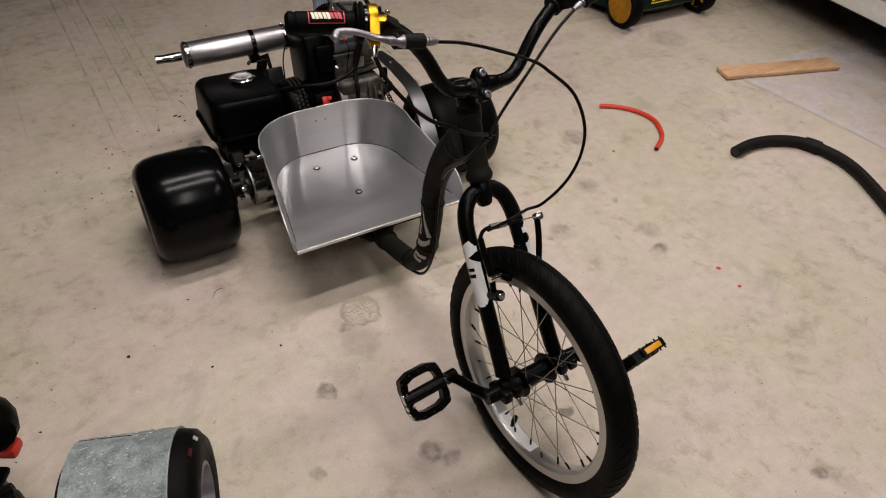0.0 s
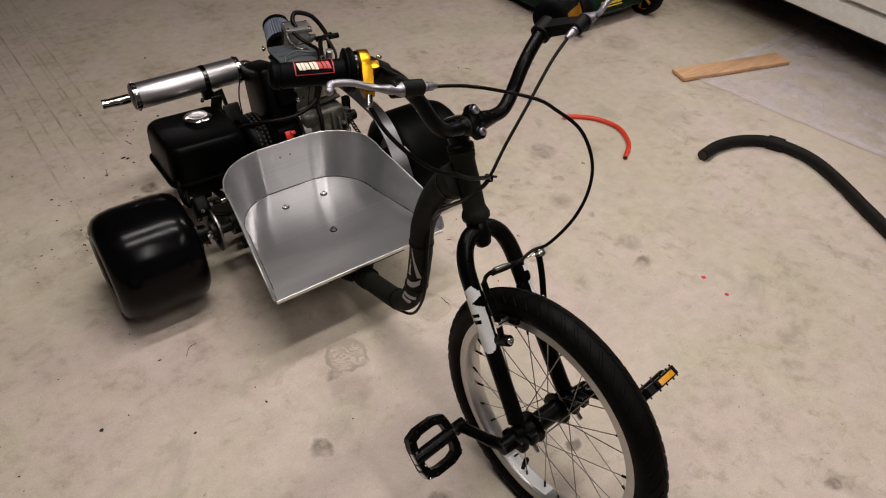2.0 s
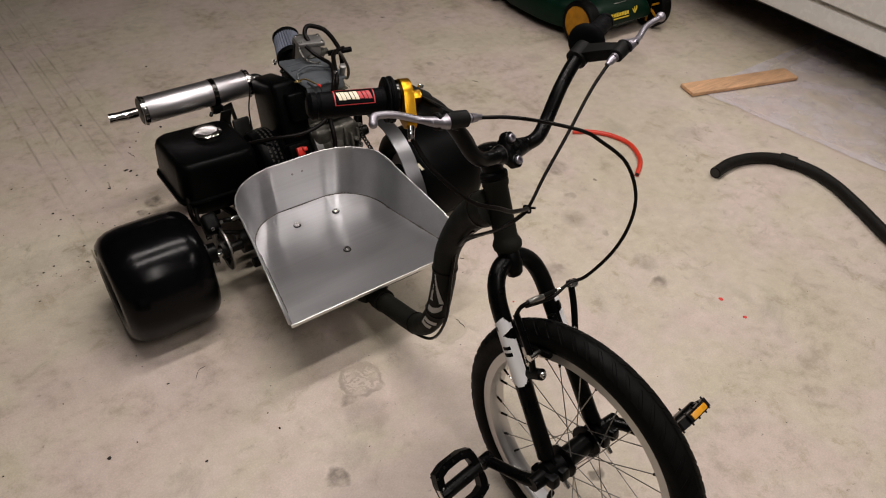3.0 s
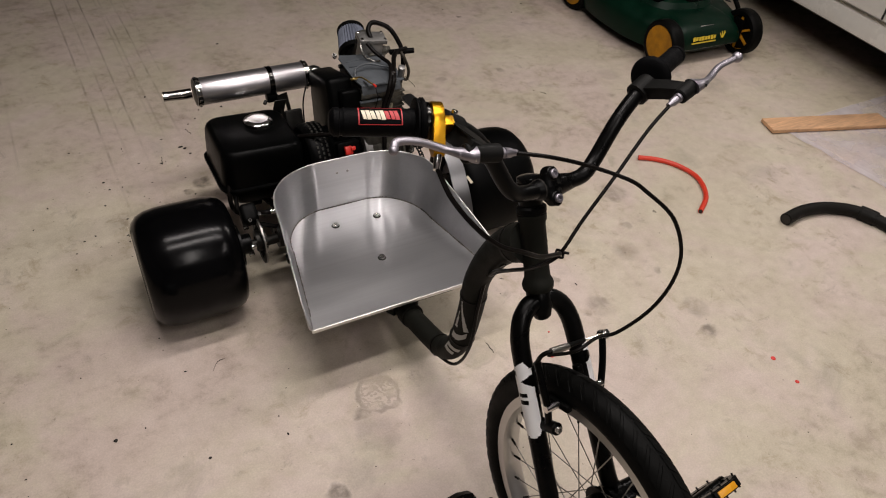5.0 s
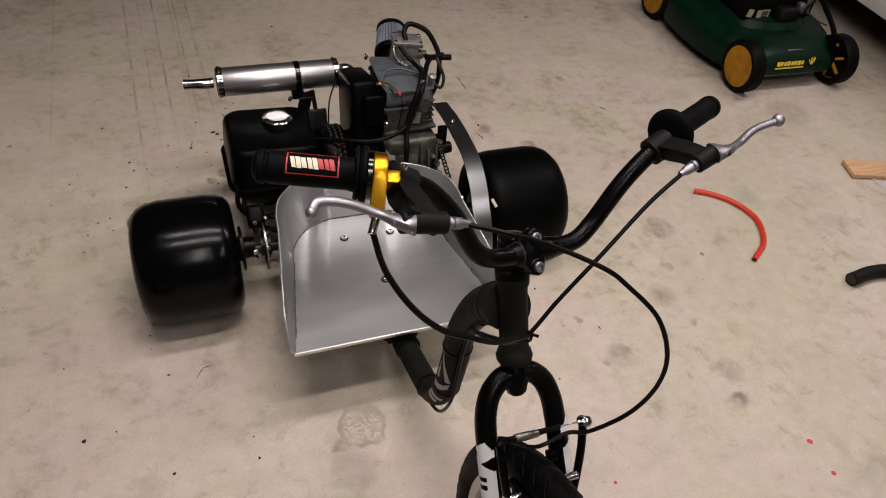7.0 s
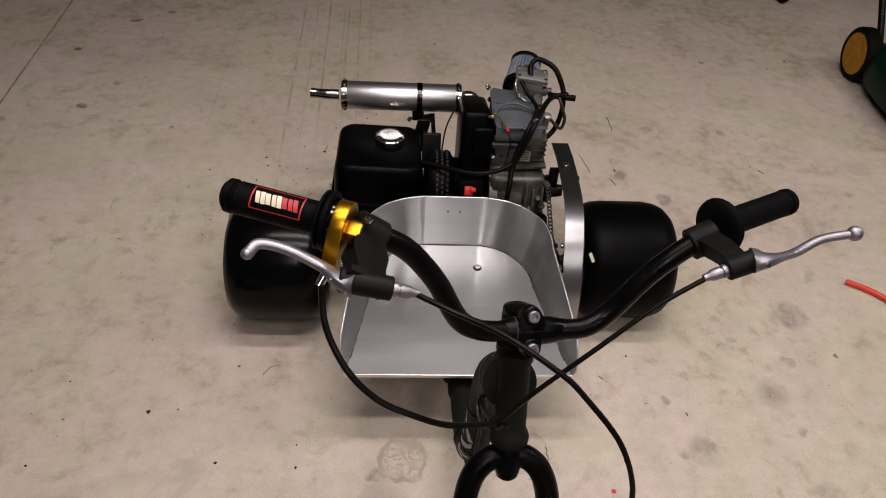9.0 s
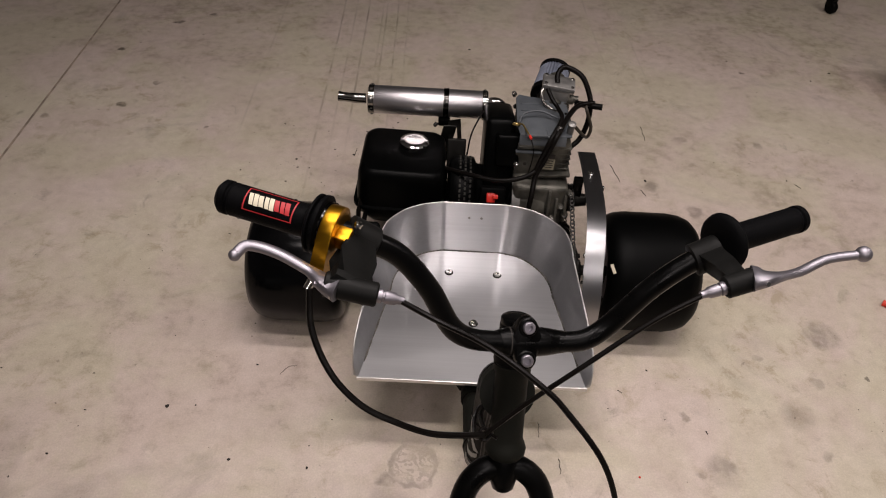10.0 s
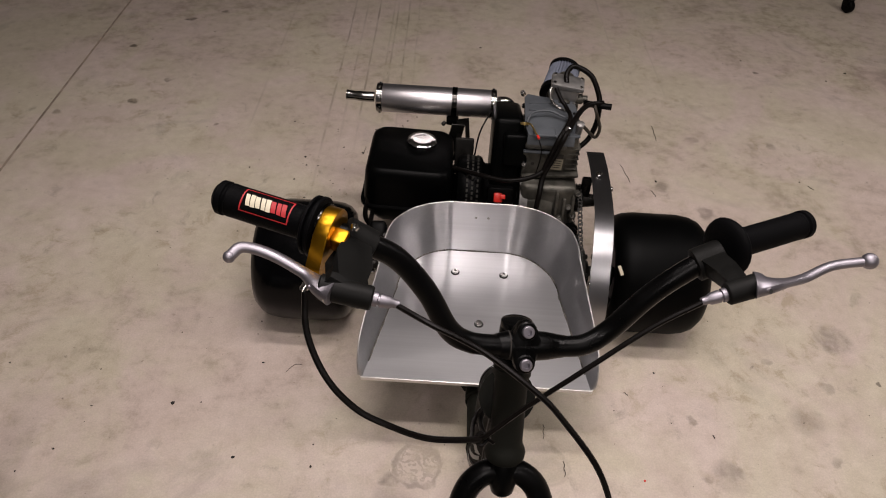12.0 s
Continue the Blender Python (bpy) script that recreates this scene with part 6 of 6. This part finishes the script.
for k, (dx, tilt_y, tall) in enumerate(((0.000, -28, 0.020), (0.007, -6, 0.028), (0.014, 16, 0.030), (0.018, 34, 0.024))):
    part("maker_print", box(B(), (0.0034, 0.0012, tall), pose(0.262 + dx, -0.0400, 0.112 + tall / 4, -14, tilt_y)), YELLOW, mower)
for x, y, r, out in ((0.0, 0.0, 0.097, -1), (0.425, 0.0, 0.095, 1), (-0.01, 0.62, 0.100, -1), (0.48, 0.62, 0.100, 1)):
    m = pose(x, y, r) @ pose(0, 0, 0, 0, 90 * out, 0)
    w = part("wheel", lathe(B(), [(-0.028, r * 0.74), (-0.028, r * 0.92), (-0.022, r * 0.985), (-0.014, r), (0.014, r), (0.021, r * 0.985), (0.027, r * 0.92), (0.027, r * 0.80), (0.021, r * 0.76)], m, 36), RUBBER, mower, "black rubber wheel with a dusty yellow hub")
    part("hub", lathe(B(), [(-0.016, 0.0), (-0.016, r * 0.76), (0.021, r * 0.80), (0.026, r * 0.77), (0.0265, r * 0.4), (0.0265, 0.0)], m, 28), ORANGE, w, "dusty yellow plastic hub")
    # black disc behind the ribs, as the shade in the hub's recess
    part("hub_recess_shade", lathe(B(), [(-0.0165, r * 0.72), (-0.0175, r * 0.70), (-0.0175, 0.0)], m, 28), PLASTIC, w)
    for k in range(6):
        part("hub_rib", box(B(), (r * 0.66, 0.010, 0.010), m @ pose(0, 0, 0, 0, 0, 60 * k) @ pose(r * 0.38, 0, -0.020), 0.002), ORANGE, w)
    part("wheel_bracket", box(B(), (0.012, 0.05, 0.09), pose(x - out * 0.035, y, r + 0.015), 0.004), PLASTIC, mower)
part("height_lever", tube(B(), smooth([(0.43, 0.03, 0.10), (0.435, 0.07, 0.17), (0.40, 0.12, 0.24), (0.36, 0.14, 0.29)], 5), 0.010, 10), PLASTIC, mower)
motor = part("motor", box(B(), (0.33, 0.34, 0.13), pose(0.235, 0.34, 0.238), 0.03, 3), PLASTIC, mower, "black mower motor with a pressed cowl")
part("cowl", lathe(B(), [(0, 0.13), (0.06, 0.13), (0.085, 0.115), (0.095, 0.08), (0.09, 0.0)], pose(0.235, 0.37, 0.30), 36), PLASTIC, motor)
part("muffler_guard", box(B(), (0.09, 0.05, 0.06), pose(0.245, 0.15, 0.215), 0.012), DARK_METAL, motor)
part("spark_cap", box(B(), (0.03, 0.03, 0.04), pose(0.300, 0.150, 0.240), 0.008), SATIN_STEEL, motor)
part("warning_label", box(B(), (0.056, 0.0015, 0.032), pose(0.155, 0.1690, 0.212)), STICKER, motor, "cream warning sticker")
for k in range(3):
    part("label_bar", box(B(), (0.026, 0.001, 0.006), pose(0.162, 0.1678, 0.221 - 0.009 * k)), SPECK_AND_SHADE, motor)
part("recoil_label", box(B(), (0.026, 0.0015, 0.030), pose(0.095, 0.1690, 0.218, 0, 12)), STICKER, motor, "cream rating sticker")
part("primer_bracket", box(B(), (0.030, 0.020, 0.060), pose(0.345, 0.165, 0.235), 0.004), SPOKE, motor)
part("brake_rod", tube(B(), smooth([(0.335, 0.150, 0.225), (0.372, 0.110, 0.200), (0.405, 0.090, 0.190)], 4), 0.003, 8), SPECK_AND_SHADE, motor)
for s in (0.04, 0.44):
    part("handle_bar", tube(B(), smooth([(s, 0.62, 0.15), (s, 0.75, 0.30), (s, 1.30, 0.90), (s, 1.42, 0.98)], 5), 0.012, 12), BLACK_PAINT, mower)
part("handle_bar", rod(B(), (0.04, 1.42, 0.98), (0.44, 1.42, 0.98), 0.012), BLACK_PAINT, mower)

# ---- loose things on the floor ----
hose = tagged(part("red_hose", tube(B(), smooth([(1.062, 0.085, 0.0080), (1.115, 0.050, 0.0080), (1.155, 0.0, 0.0080), (1.173, -0.064, 0.0080), (1.160, -0.120, 0.0080), (1.120, -0.180, 0.0080), (1.052, -0.228, 0.0080)], 8), 0.0080, 14), RED_HOSE), "short curved offcut of red rubber hose on the concrete", "hose")
# dark disc over the hose end, as the shade inside it
part("hose_bore_shade", lathe(B(), [(0, 0.0062), (0.0012, 0.0)], turn_to((1.0515, -0.2285, 0.0080), (-0.85, -0.5, 0)), 14), SPECK_AND_SHADE, hose)
foam_path = smooth([(1.262, -0.374, 0.0195), (1.35, -0.365, 0.0195), (1.44, -0.385, 0.0195), (1.515, -0.442, 0.0195), (1.545, -0.54, 0.0195), (1.535, -0.63, 0.0195), (1.49, -0.74, 0.0195), (1.43, -0.86, 0.0195), (1.36, -1.02, 0.0195), (1.32, -1.2, 0.0195)], 8)
foam = tagged(part("black_hose", tube(B(), foam_path, 0.0190, 22), FOAM), "long curved black vacuum hose lying on the concrete", "hose")
part("sleeve", tube(B(), foam_path[24:29], 0.0235, 22), FOAM, foam, "thicker joining sleeve")
# the shaded inside of the black hose, drawn as a dark disc
part("hose_bore_shade", lathe(B(), [(0, 0.0155), (0.0015, 0.0)], turn_to((1.2612, -0.374, 0.0195), (-1, -0.08, 0)), 20), SPECK_AND_SHADE, foam)
BOARD = pose(1.895, -0.003, 0.0110, 0, 0, -16.5)
board = tagged(part("wooden_board", box(B(), (0.50, 0.085, 0.014), BOARD, 0.002), WOOD), "short pine board lying on the plastic sheet", "board")
sheet = B()
nx, ny = 40, 40
corners = (Vector((1.70, 0.055, 0)), Vector((1.86, -1.4, 0)), Vector((3.4, -1.3, 0)), Vector((2.9, 0.08, 0)))
grid = []
for i in range(nx + 1):
    row = []
    for j in range(ny + 1):
        u, v = i / nx, j / ny
        p = (corners[0] * (1 - v) + corners[1] * v) * (1 - u) + (corners[3] * (1 - v) + corners[2] * v) * u
        edge = min(u, v, 1 - v) * 12
        p.z = 0.0012 + 0.0045 * max(0, noise.noise(Vector((p.x * 9, p.y * 5, 2.0)))) + 0.006 * max(0, 1 - edge) * (0.5 + 0.5 * noise.noise(Vector((p.x * 20, p.y * 20, 0))))
        p.x += 0.008 * noise.noise(Vector((p.y * 12, 3, 1))) * max(0, 1 - edge)
        row.append(sheet.verts.new(p))
    grid.append(row)
for one, two in zip(grid, grid[1:]):
    for k in range(ny):
        f = sheet.faces.new((one[k], one[k + 1], two[k + 1], two[k]))
        f.material_index = 1 if one is grid[0] or k == 0 else 0
tagged(part("plastic_sheet", sheet, (SHEET, SHEET_FOLD)), "crumpled clear plastic sheet spread on the concrete", "plastic sheet")

# kart wheel with a sleeve of sheet round it
KART = pose(-0.718, -0.842, 0.1385, 0, 0, -18) @ pose(0, 0, 0, 0, 90, 0)
kart = thing("kart_wheel", pose(-0.718, -0.842, 0), "spare kart wheel with a grey sleeve wrapped round its tyre", "wheel")
inv = kart.matrix_world.inverted()
KM = inv @ KART @ pose(0, 0, 0.015)
part("tyre", lathe(B(), [(-0.105, 0.070), (-0.112, 0.09), (-0.108, 0.115), (-0.094, 0.130), (-0.07, 0.1345), (0.07, 0.1345), (0.094, 0.130), (0.108, 0.115), (0.112, 0.09), (0.105, 0.070)], KM, 64), RUBBER, kart, "black kart tyre")
part("rim", lathe(B(), [(-0.1, 0.0), (-0.1, 0.07), (0.106, 0.073), (0.108, 0.066), (0.06, 0.058), (0.05, 0.03), (0.075, 0.024), (0.075, 0.0)], KM, 40), SATIN_STEEL, kart, "bare aluminium rim")
part("sleeve", lathe(B(), [(-0.094, 0.1347), (-0.095, 0.1384), (0.066, 0.1384), (0.0675, 0.1390), (0.0690, 0.1384), (0.0690, 0.1347)], KM, 72), GALV, kart, "mottled grey-green sleeve with scratches")
scr = B()
random.seed(5)
for k in range(140):
    a, z, l = random.uniform(0.6, 3.6), random.uniform(-0.085, 0.055), random.uniform(0.002, 0.008)
    t = random.uniform(-0.9, 0.9)
    p = KM @ Vector((0.1386 * math.cos(a), 0.1386 * math.sin(a), z))
    q = KM @ Vector((0.1386 * math.cos(a + l * t * 6), 0.1386 * math.sin(a + l * t * 6), z + l))
    tube(scr, [p, q], 0.00028, 4)
tagged(part("scratches", scr, WHITE_PAINT, kart), kind="stuff")

# a crease's shade, put on the sleeve as a thin dark line
part("crease", tube(B(), [KM @ Vector((0.1384 * math.cos(a), 0.1384 * math.sin(a), z)) for a, z in ((2.42, -0.092), (2.44, -0.05), (2.46, -0.03), (2.49, -0.005))], 0.0010, 5), SPECK_AND_SHADE, kart, "dark line painted as the shade of a crease in the sleeve")
part("patch", box(B(), (0.009, 0.011, 0.0012), KM @ pose(0, 0, 0, 0, 0, 150) @ pose(0.1235, 0, 0.1015, 0, 48)), GREY_DECAL, kart, "scrap of pale tape")
part("paint_mark", box(B(), (0.007, 0.018, 0.0010), KM @ pose(0, 0, 0, 0, 0, 170) @ pose(0.1265, 0, 0.0985, 0, 42)), DULL_RED, kart, "smear of red paint")

# hand tool and knobbly wheel at the edge of the floor
tool = thing("cordless_drill", pose(-0.930, -0.596, 0, 0, 0, -28) @ Matrix.Diagonal((1.05, 1.05, 1.05, 1)), "black and red cordless drill standing on its battery", "power tool")
part("battery", box(B(), (0.055, 0.060, 0.075), pose(-0.018, -0.028, 0.0375), 0.012, 3), DULL_YELLOW, tool, "dull yellow battery pack")
part("foot", box(B(), (0.066, 0.066, 0.014), pose(-0.012, -0.026, 0.083), 0.006), PLASTIC, tool)
part("handle", tube(B(), smooth([(-0.012, -0.022, 0.07), (-0.004, -0.014, 0.11), (0.018, 0.006, 0.185)], 5), 0.020, 16), PLASTIC, tool)
part("body", lathe(B(), [(-0.040, 0), (-0.040, 0.026), (-0.030, 0.036), (-0.010, 0.041), (0.024, 0.041), (0.044, 0.034), (0.050, 0.022), (0.052, 0.0)], turn_to((0.0260, 0.0160, 0.205), (0.55, -0.80, 0.25)), 14), PLASTIC, tool, "black motor housing")
part("trigger", box(B(), (0.034, 0.034, 0.024), pose(0.046, 0.000, 0.155), 0.007), RED, tool, "red trigger")
cast_w = thing("knobbly_wheel", pose(-0.903, -0.775, 0, 0, 0, 12), "small black knobbly rubber wheel", "wheel")
ROLL = pose(0, 0, 0.1) @ pose(0, 0, 0, 0, 90, 0)
part("core", lathe(B(), [(-0.032, 0.0), (-0.032, 0.080), (-0.026, 0.089), (0.026, 0.089), (0.032, 0.080), (0.032, 0.0)], ROLL, 32), RUBBER, cast_w)
for k in range(20):
    for s in (-1, 1):
        part("knob", box(B(), (0.014, 0.016, 0.024), ROLL @ pose(0, 0, 0, 0, 0, 18 * k + 4.5 * s) @ pose(0.092, 0, 0.016 * s), 0.003), RUBBER, cast_w)

# castor of a trolley beyond the mower
castor = thing("trolley_castor", pose(1.60, 1.92, 0, 0, 0, 25), "small black rubber castor wheel", "castor")
part("wheel", lathe(B(), [(-0.013, 0.0), (-0.013, 0.024), (-0.009, 0.028), (0.009, 0.028), (0.013, 0.024), (0.013, 0)], pose(0, 0, 0.028, 0, 90, 0), 24), RUBBER, castor)
part("fork", box(B(), (0.036, 0.034, 0.05), pose(0, 0.008, 0.056), 0.004), BLACK_PAINT, castor)
part("post", rod(B(), (0, 0.012, 0.075), (0, 0.012, 0.40), 0.014), BLACK_PAINT, castor)

# ---- parked car ----
car = thing("parked_car", pose(3.06, 0.45, 0, 0, 0, -6.5), "parked white car standing over the plastic sheet", "car")


def car_body():
    """Cross-sections along the length of a plain hatchback."""
    bm = B()
    stations = [(-2.05, 0.50, 0.62, 0.66), (-1.95, 0.30, 0.80, 0.86), (-1.5, 0.19, 0.88, 0.93), (-0.9, 0.185, 0.90, 0.96), (0.6, 0.185, 0.90, 0.96), (1.3, 0.19, 0.88, 0.93), (1.8, 0.28, 0.72, 0.80), (1.95, 0.45, 0.60, 0.66)]
    rings = []
    for y, low, belt, top in stations:
        k = 1.0 if abs(y) < 1.6 else 0.93
        half = [(0.70, low), (0.775, low + 0.004), (0.800, low + 0.016), (0.806, low + 0.06), (0.797, low + 0.092), (0.778, low + 0.098), (0.780, low + 0.106), (0.815, low + 0.118), (0.835, (low + belt) / 2 + 0.06), (0.815, belt), (0.74, top)]
        ring = [(-x * k, z) for x, z in half] + [(x * k, z) for x, z in half[::-1]]
        rings.append([bm.verts.new((x, y, z)) for x, z in ring])
    n = len(rings[0])
    for one, two in zip(rings, rings[1:]):
        for j in range(n):
            bm.faces.new((one[j], one[(j + 1) % n], two[(j + 1) % n], two[j]))
    bm.faces.new(rings[0])
    bm.faces.new(rings[-1])
    return bm


part("body", car_body(), CAR_WHITE, car, "white painted bodywork with a bevelled sill")
cab = B()
rows = []
for y, w, z in ((-1.75, 0.70, 0.90), (-1.35, 0.60, 1.38), (0.15, 0.60, 1.42), (0.95, 0.70, 0.95)):
    rows.append([cab.verts.new((s * w, y, z)) for s in (-1, 1)])
base = [[cab.verts.new((s * 0.74, y, 0.90)) for s in (-1, 1)] for y in (-1.75, -1.35, 0.15, 0.95)]
for one, two in zip(rows, rows[1:]):
    cab.faces.new((one[0], one[1], two[1], two[0]))
for s in (0, 1):
    for k in range(3):
        q = [base[k][s], base[k + 1][s], rows[k + 1][s], rows[k][s]]
        cab.faces.new(q if s else q[::-1])
bmesh.ops.remove_doubles(cab, verts=cab.verts, dist=0.0005)
part("cabin_glass", cab, CAR_GLASS, car, "dark tinted cabin windows")
part("roof", box(B(), (1.16, 1.46, 0.03), pose(0, -0.60, 1.405, 1.5), 0.012), CAR_WHITE, car)
part("underbody", box(B(), (1.36, 3.3, 0.10), pose(0, 0, 0.190), 0.01), CAR_DARK, car, "dark underbody")
for s in (-1, 1):
    part("door_gap", box(B(), (0.006, 0.006, 0.50), pose(s * 0.828, 0.75, 0.56), 0.001), CAR_DARK, car)
    part("door_gap", box(B(), (0.006, 0.006, 0.50), pose(s * 0.828, -0.40, 0.56), 0.001), CAR_DARK, car)
    for y in (-1.40, 1.32):
        m = pose(s * 0.70, y, 0.29) @ pose(0, 0, 0, 0, 90 * s, 0)
        wb = part("wheel", lathe(B(), [(-0.09, 0.18), (-0.09, 0.27), (-0.07, 0.288), (0.07, 0.288), (0.09, 0.27), (0.09, 0.19)], m, 40), RUBBER, car, "black car tyre")
        part("rim", lathe(B(), [(-0.05, 0.0), (-0.05, 0.18), (0.085, 0.195), (0.07, 0.17), (0.06, 0.05), (0.07, 0.0)], m, 32), SATIN_STEEL, wb)

# ---- small dirt ----
random.seed(11)
bits = B()
SPOTS = [(-0.017, 1.383, 0.005), (-0.349, 1.059, 0.005), (-0.125, 0.904, 0.007), (-0.201, 0.908, 0.004), (-0.226, 0.858, 0.004), (-0.255, 0.83, 0.004), (-0.307, 0.702, 0.006), (-0.296, 0.691, 0.006), (-0.288, 0.656, 0.004), (-0.353, 0.767, 0.003), (-0.38, 0.632, 0.004), (-0.553, 0.593, 0.004), (-0.711, 0.523, 0.004), (-0.638, 0.338, 0.003), (-0.665, -0.336, 0.006), (-0.605, -0.33, 0.003), (-0.502, -0.457, 0.003), (-0.345, -0.416, 0.002), (-0.341, -0.467, 0.004), (0.532, 0.573, 0.007), (1.293, 1.273, 0.005), (1.389, 1.344, 0.004), (-0.868, -0.464, 0.003), (-0.92, -0.518, 0.003), (-1.059, -0.257, 0.002), (-0.852, -0.259, 0.002), (-0.497, -0.213, 0.003), (0.402, -0.172, 0.003), (0.985, 0.613, 0.004), (1.002, 1.4, 0.003)]
for k in range(230):
    SPOTS.append((random.uniform(-1.6, 2.0), random.uniform(-1.3, 2.2), random.uniform(0.0006, 0.0019)))
for k in range(60):
    SPOTS.append((-0.46 + random.gauss(0, 0.12), 0.34 + random.gauss(0, 0.20), random.uniform(0.001, 0.0042)))
for x, y, r in SPOTS:
    n = 6
    a0 = random.uniform(0, 6)
    st = random.uniform(0.5, 1.6)
    ring = []
    for k in range(n):
        a = a0 + 2 * math.pi * k / n
        rr = r * random.uniform(0.6, 1.2)
        ring.append(bits.verts.new((x + rr * math.cos(a) * st, y + rr * math.sin(a), 0.0006)))
    tip = bits.verts.new((x, y, 0.0006 + r * 0.5))
    for k in range(n):
        bits.faces.new((ring[k], ring[(k + 1) % n], tip))
tagged(part("floor_grit", bits, SPECK_AND_SHADE), "scattered dark grit and crumbs on the concrete", "grit", kind="stuff")
random.seed(3)
hairs = B()
SCRAPS = [(0.138, -0.332, -1.62, 0.036), (0.51, 0.525, -1.24, 0.031), (1.005, 0.594, -0.95, 0.022), (0.571, 0.884, -1.56, 0.085), (0.434, 0.649, -1.37, 0.089), (0.175, -0.418, -1.54, 0.035), (-0.269, 0.801, -1.31, 0.039), (-0.373, 0.666, -1.67, 0.042), (0.325, -0.234, -0.72, 0.011), (0.503, -0.332, -1.33, 0.008)]
for x, y, a, l in SCRAPS:
    pts = []
    for k in range(5):
        pts.append((x + math.cos(a) * l * k / 4 + 0.0012 * math.sin(3 * k + a), y + math.sin(a) * l * k / 4, 0.0012))
    tube(hairs, smooth(pts, 3), 0.0008, 4)
tube(hairs, smooth([(-0.440, -0.236, 0.001), (-0.425, -0.214, 0.001), (-0.408, -0.211, 0.001)], 5), 0.0006, 4)
tagged(part("fibre_scraps", hairs, SPECK_AND_SHADE), "thin dark fibres and thread scraps on the concrete", "fibres", kind="stuff")
for x, y, r in ((0.807, -0.755, 0.0065), (0.804, -0.834, 0.0055), (0.30, -0.52, 0.005), (0.335, -0.72, 0.004), (0.338, -0.451, 0.0026)):
    drop = lathe(B(), [(0.0004, r), (0.0016, r * 0.8), (0.002, 0)], pose(x, y, 0), 10)
    tagged(part("red_drop", drop, RED), "small red paint drop on the concrete", "paint drop", "red paint drops")
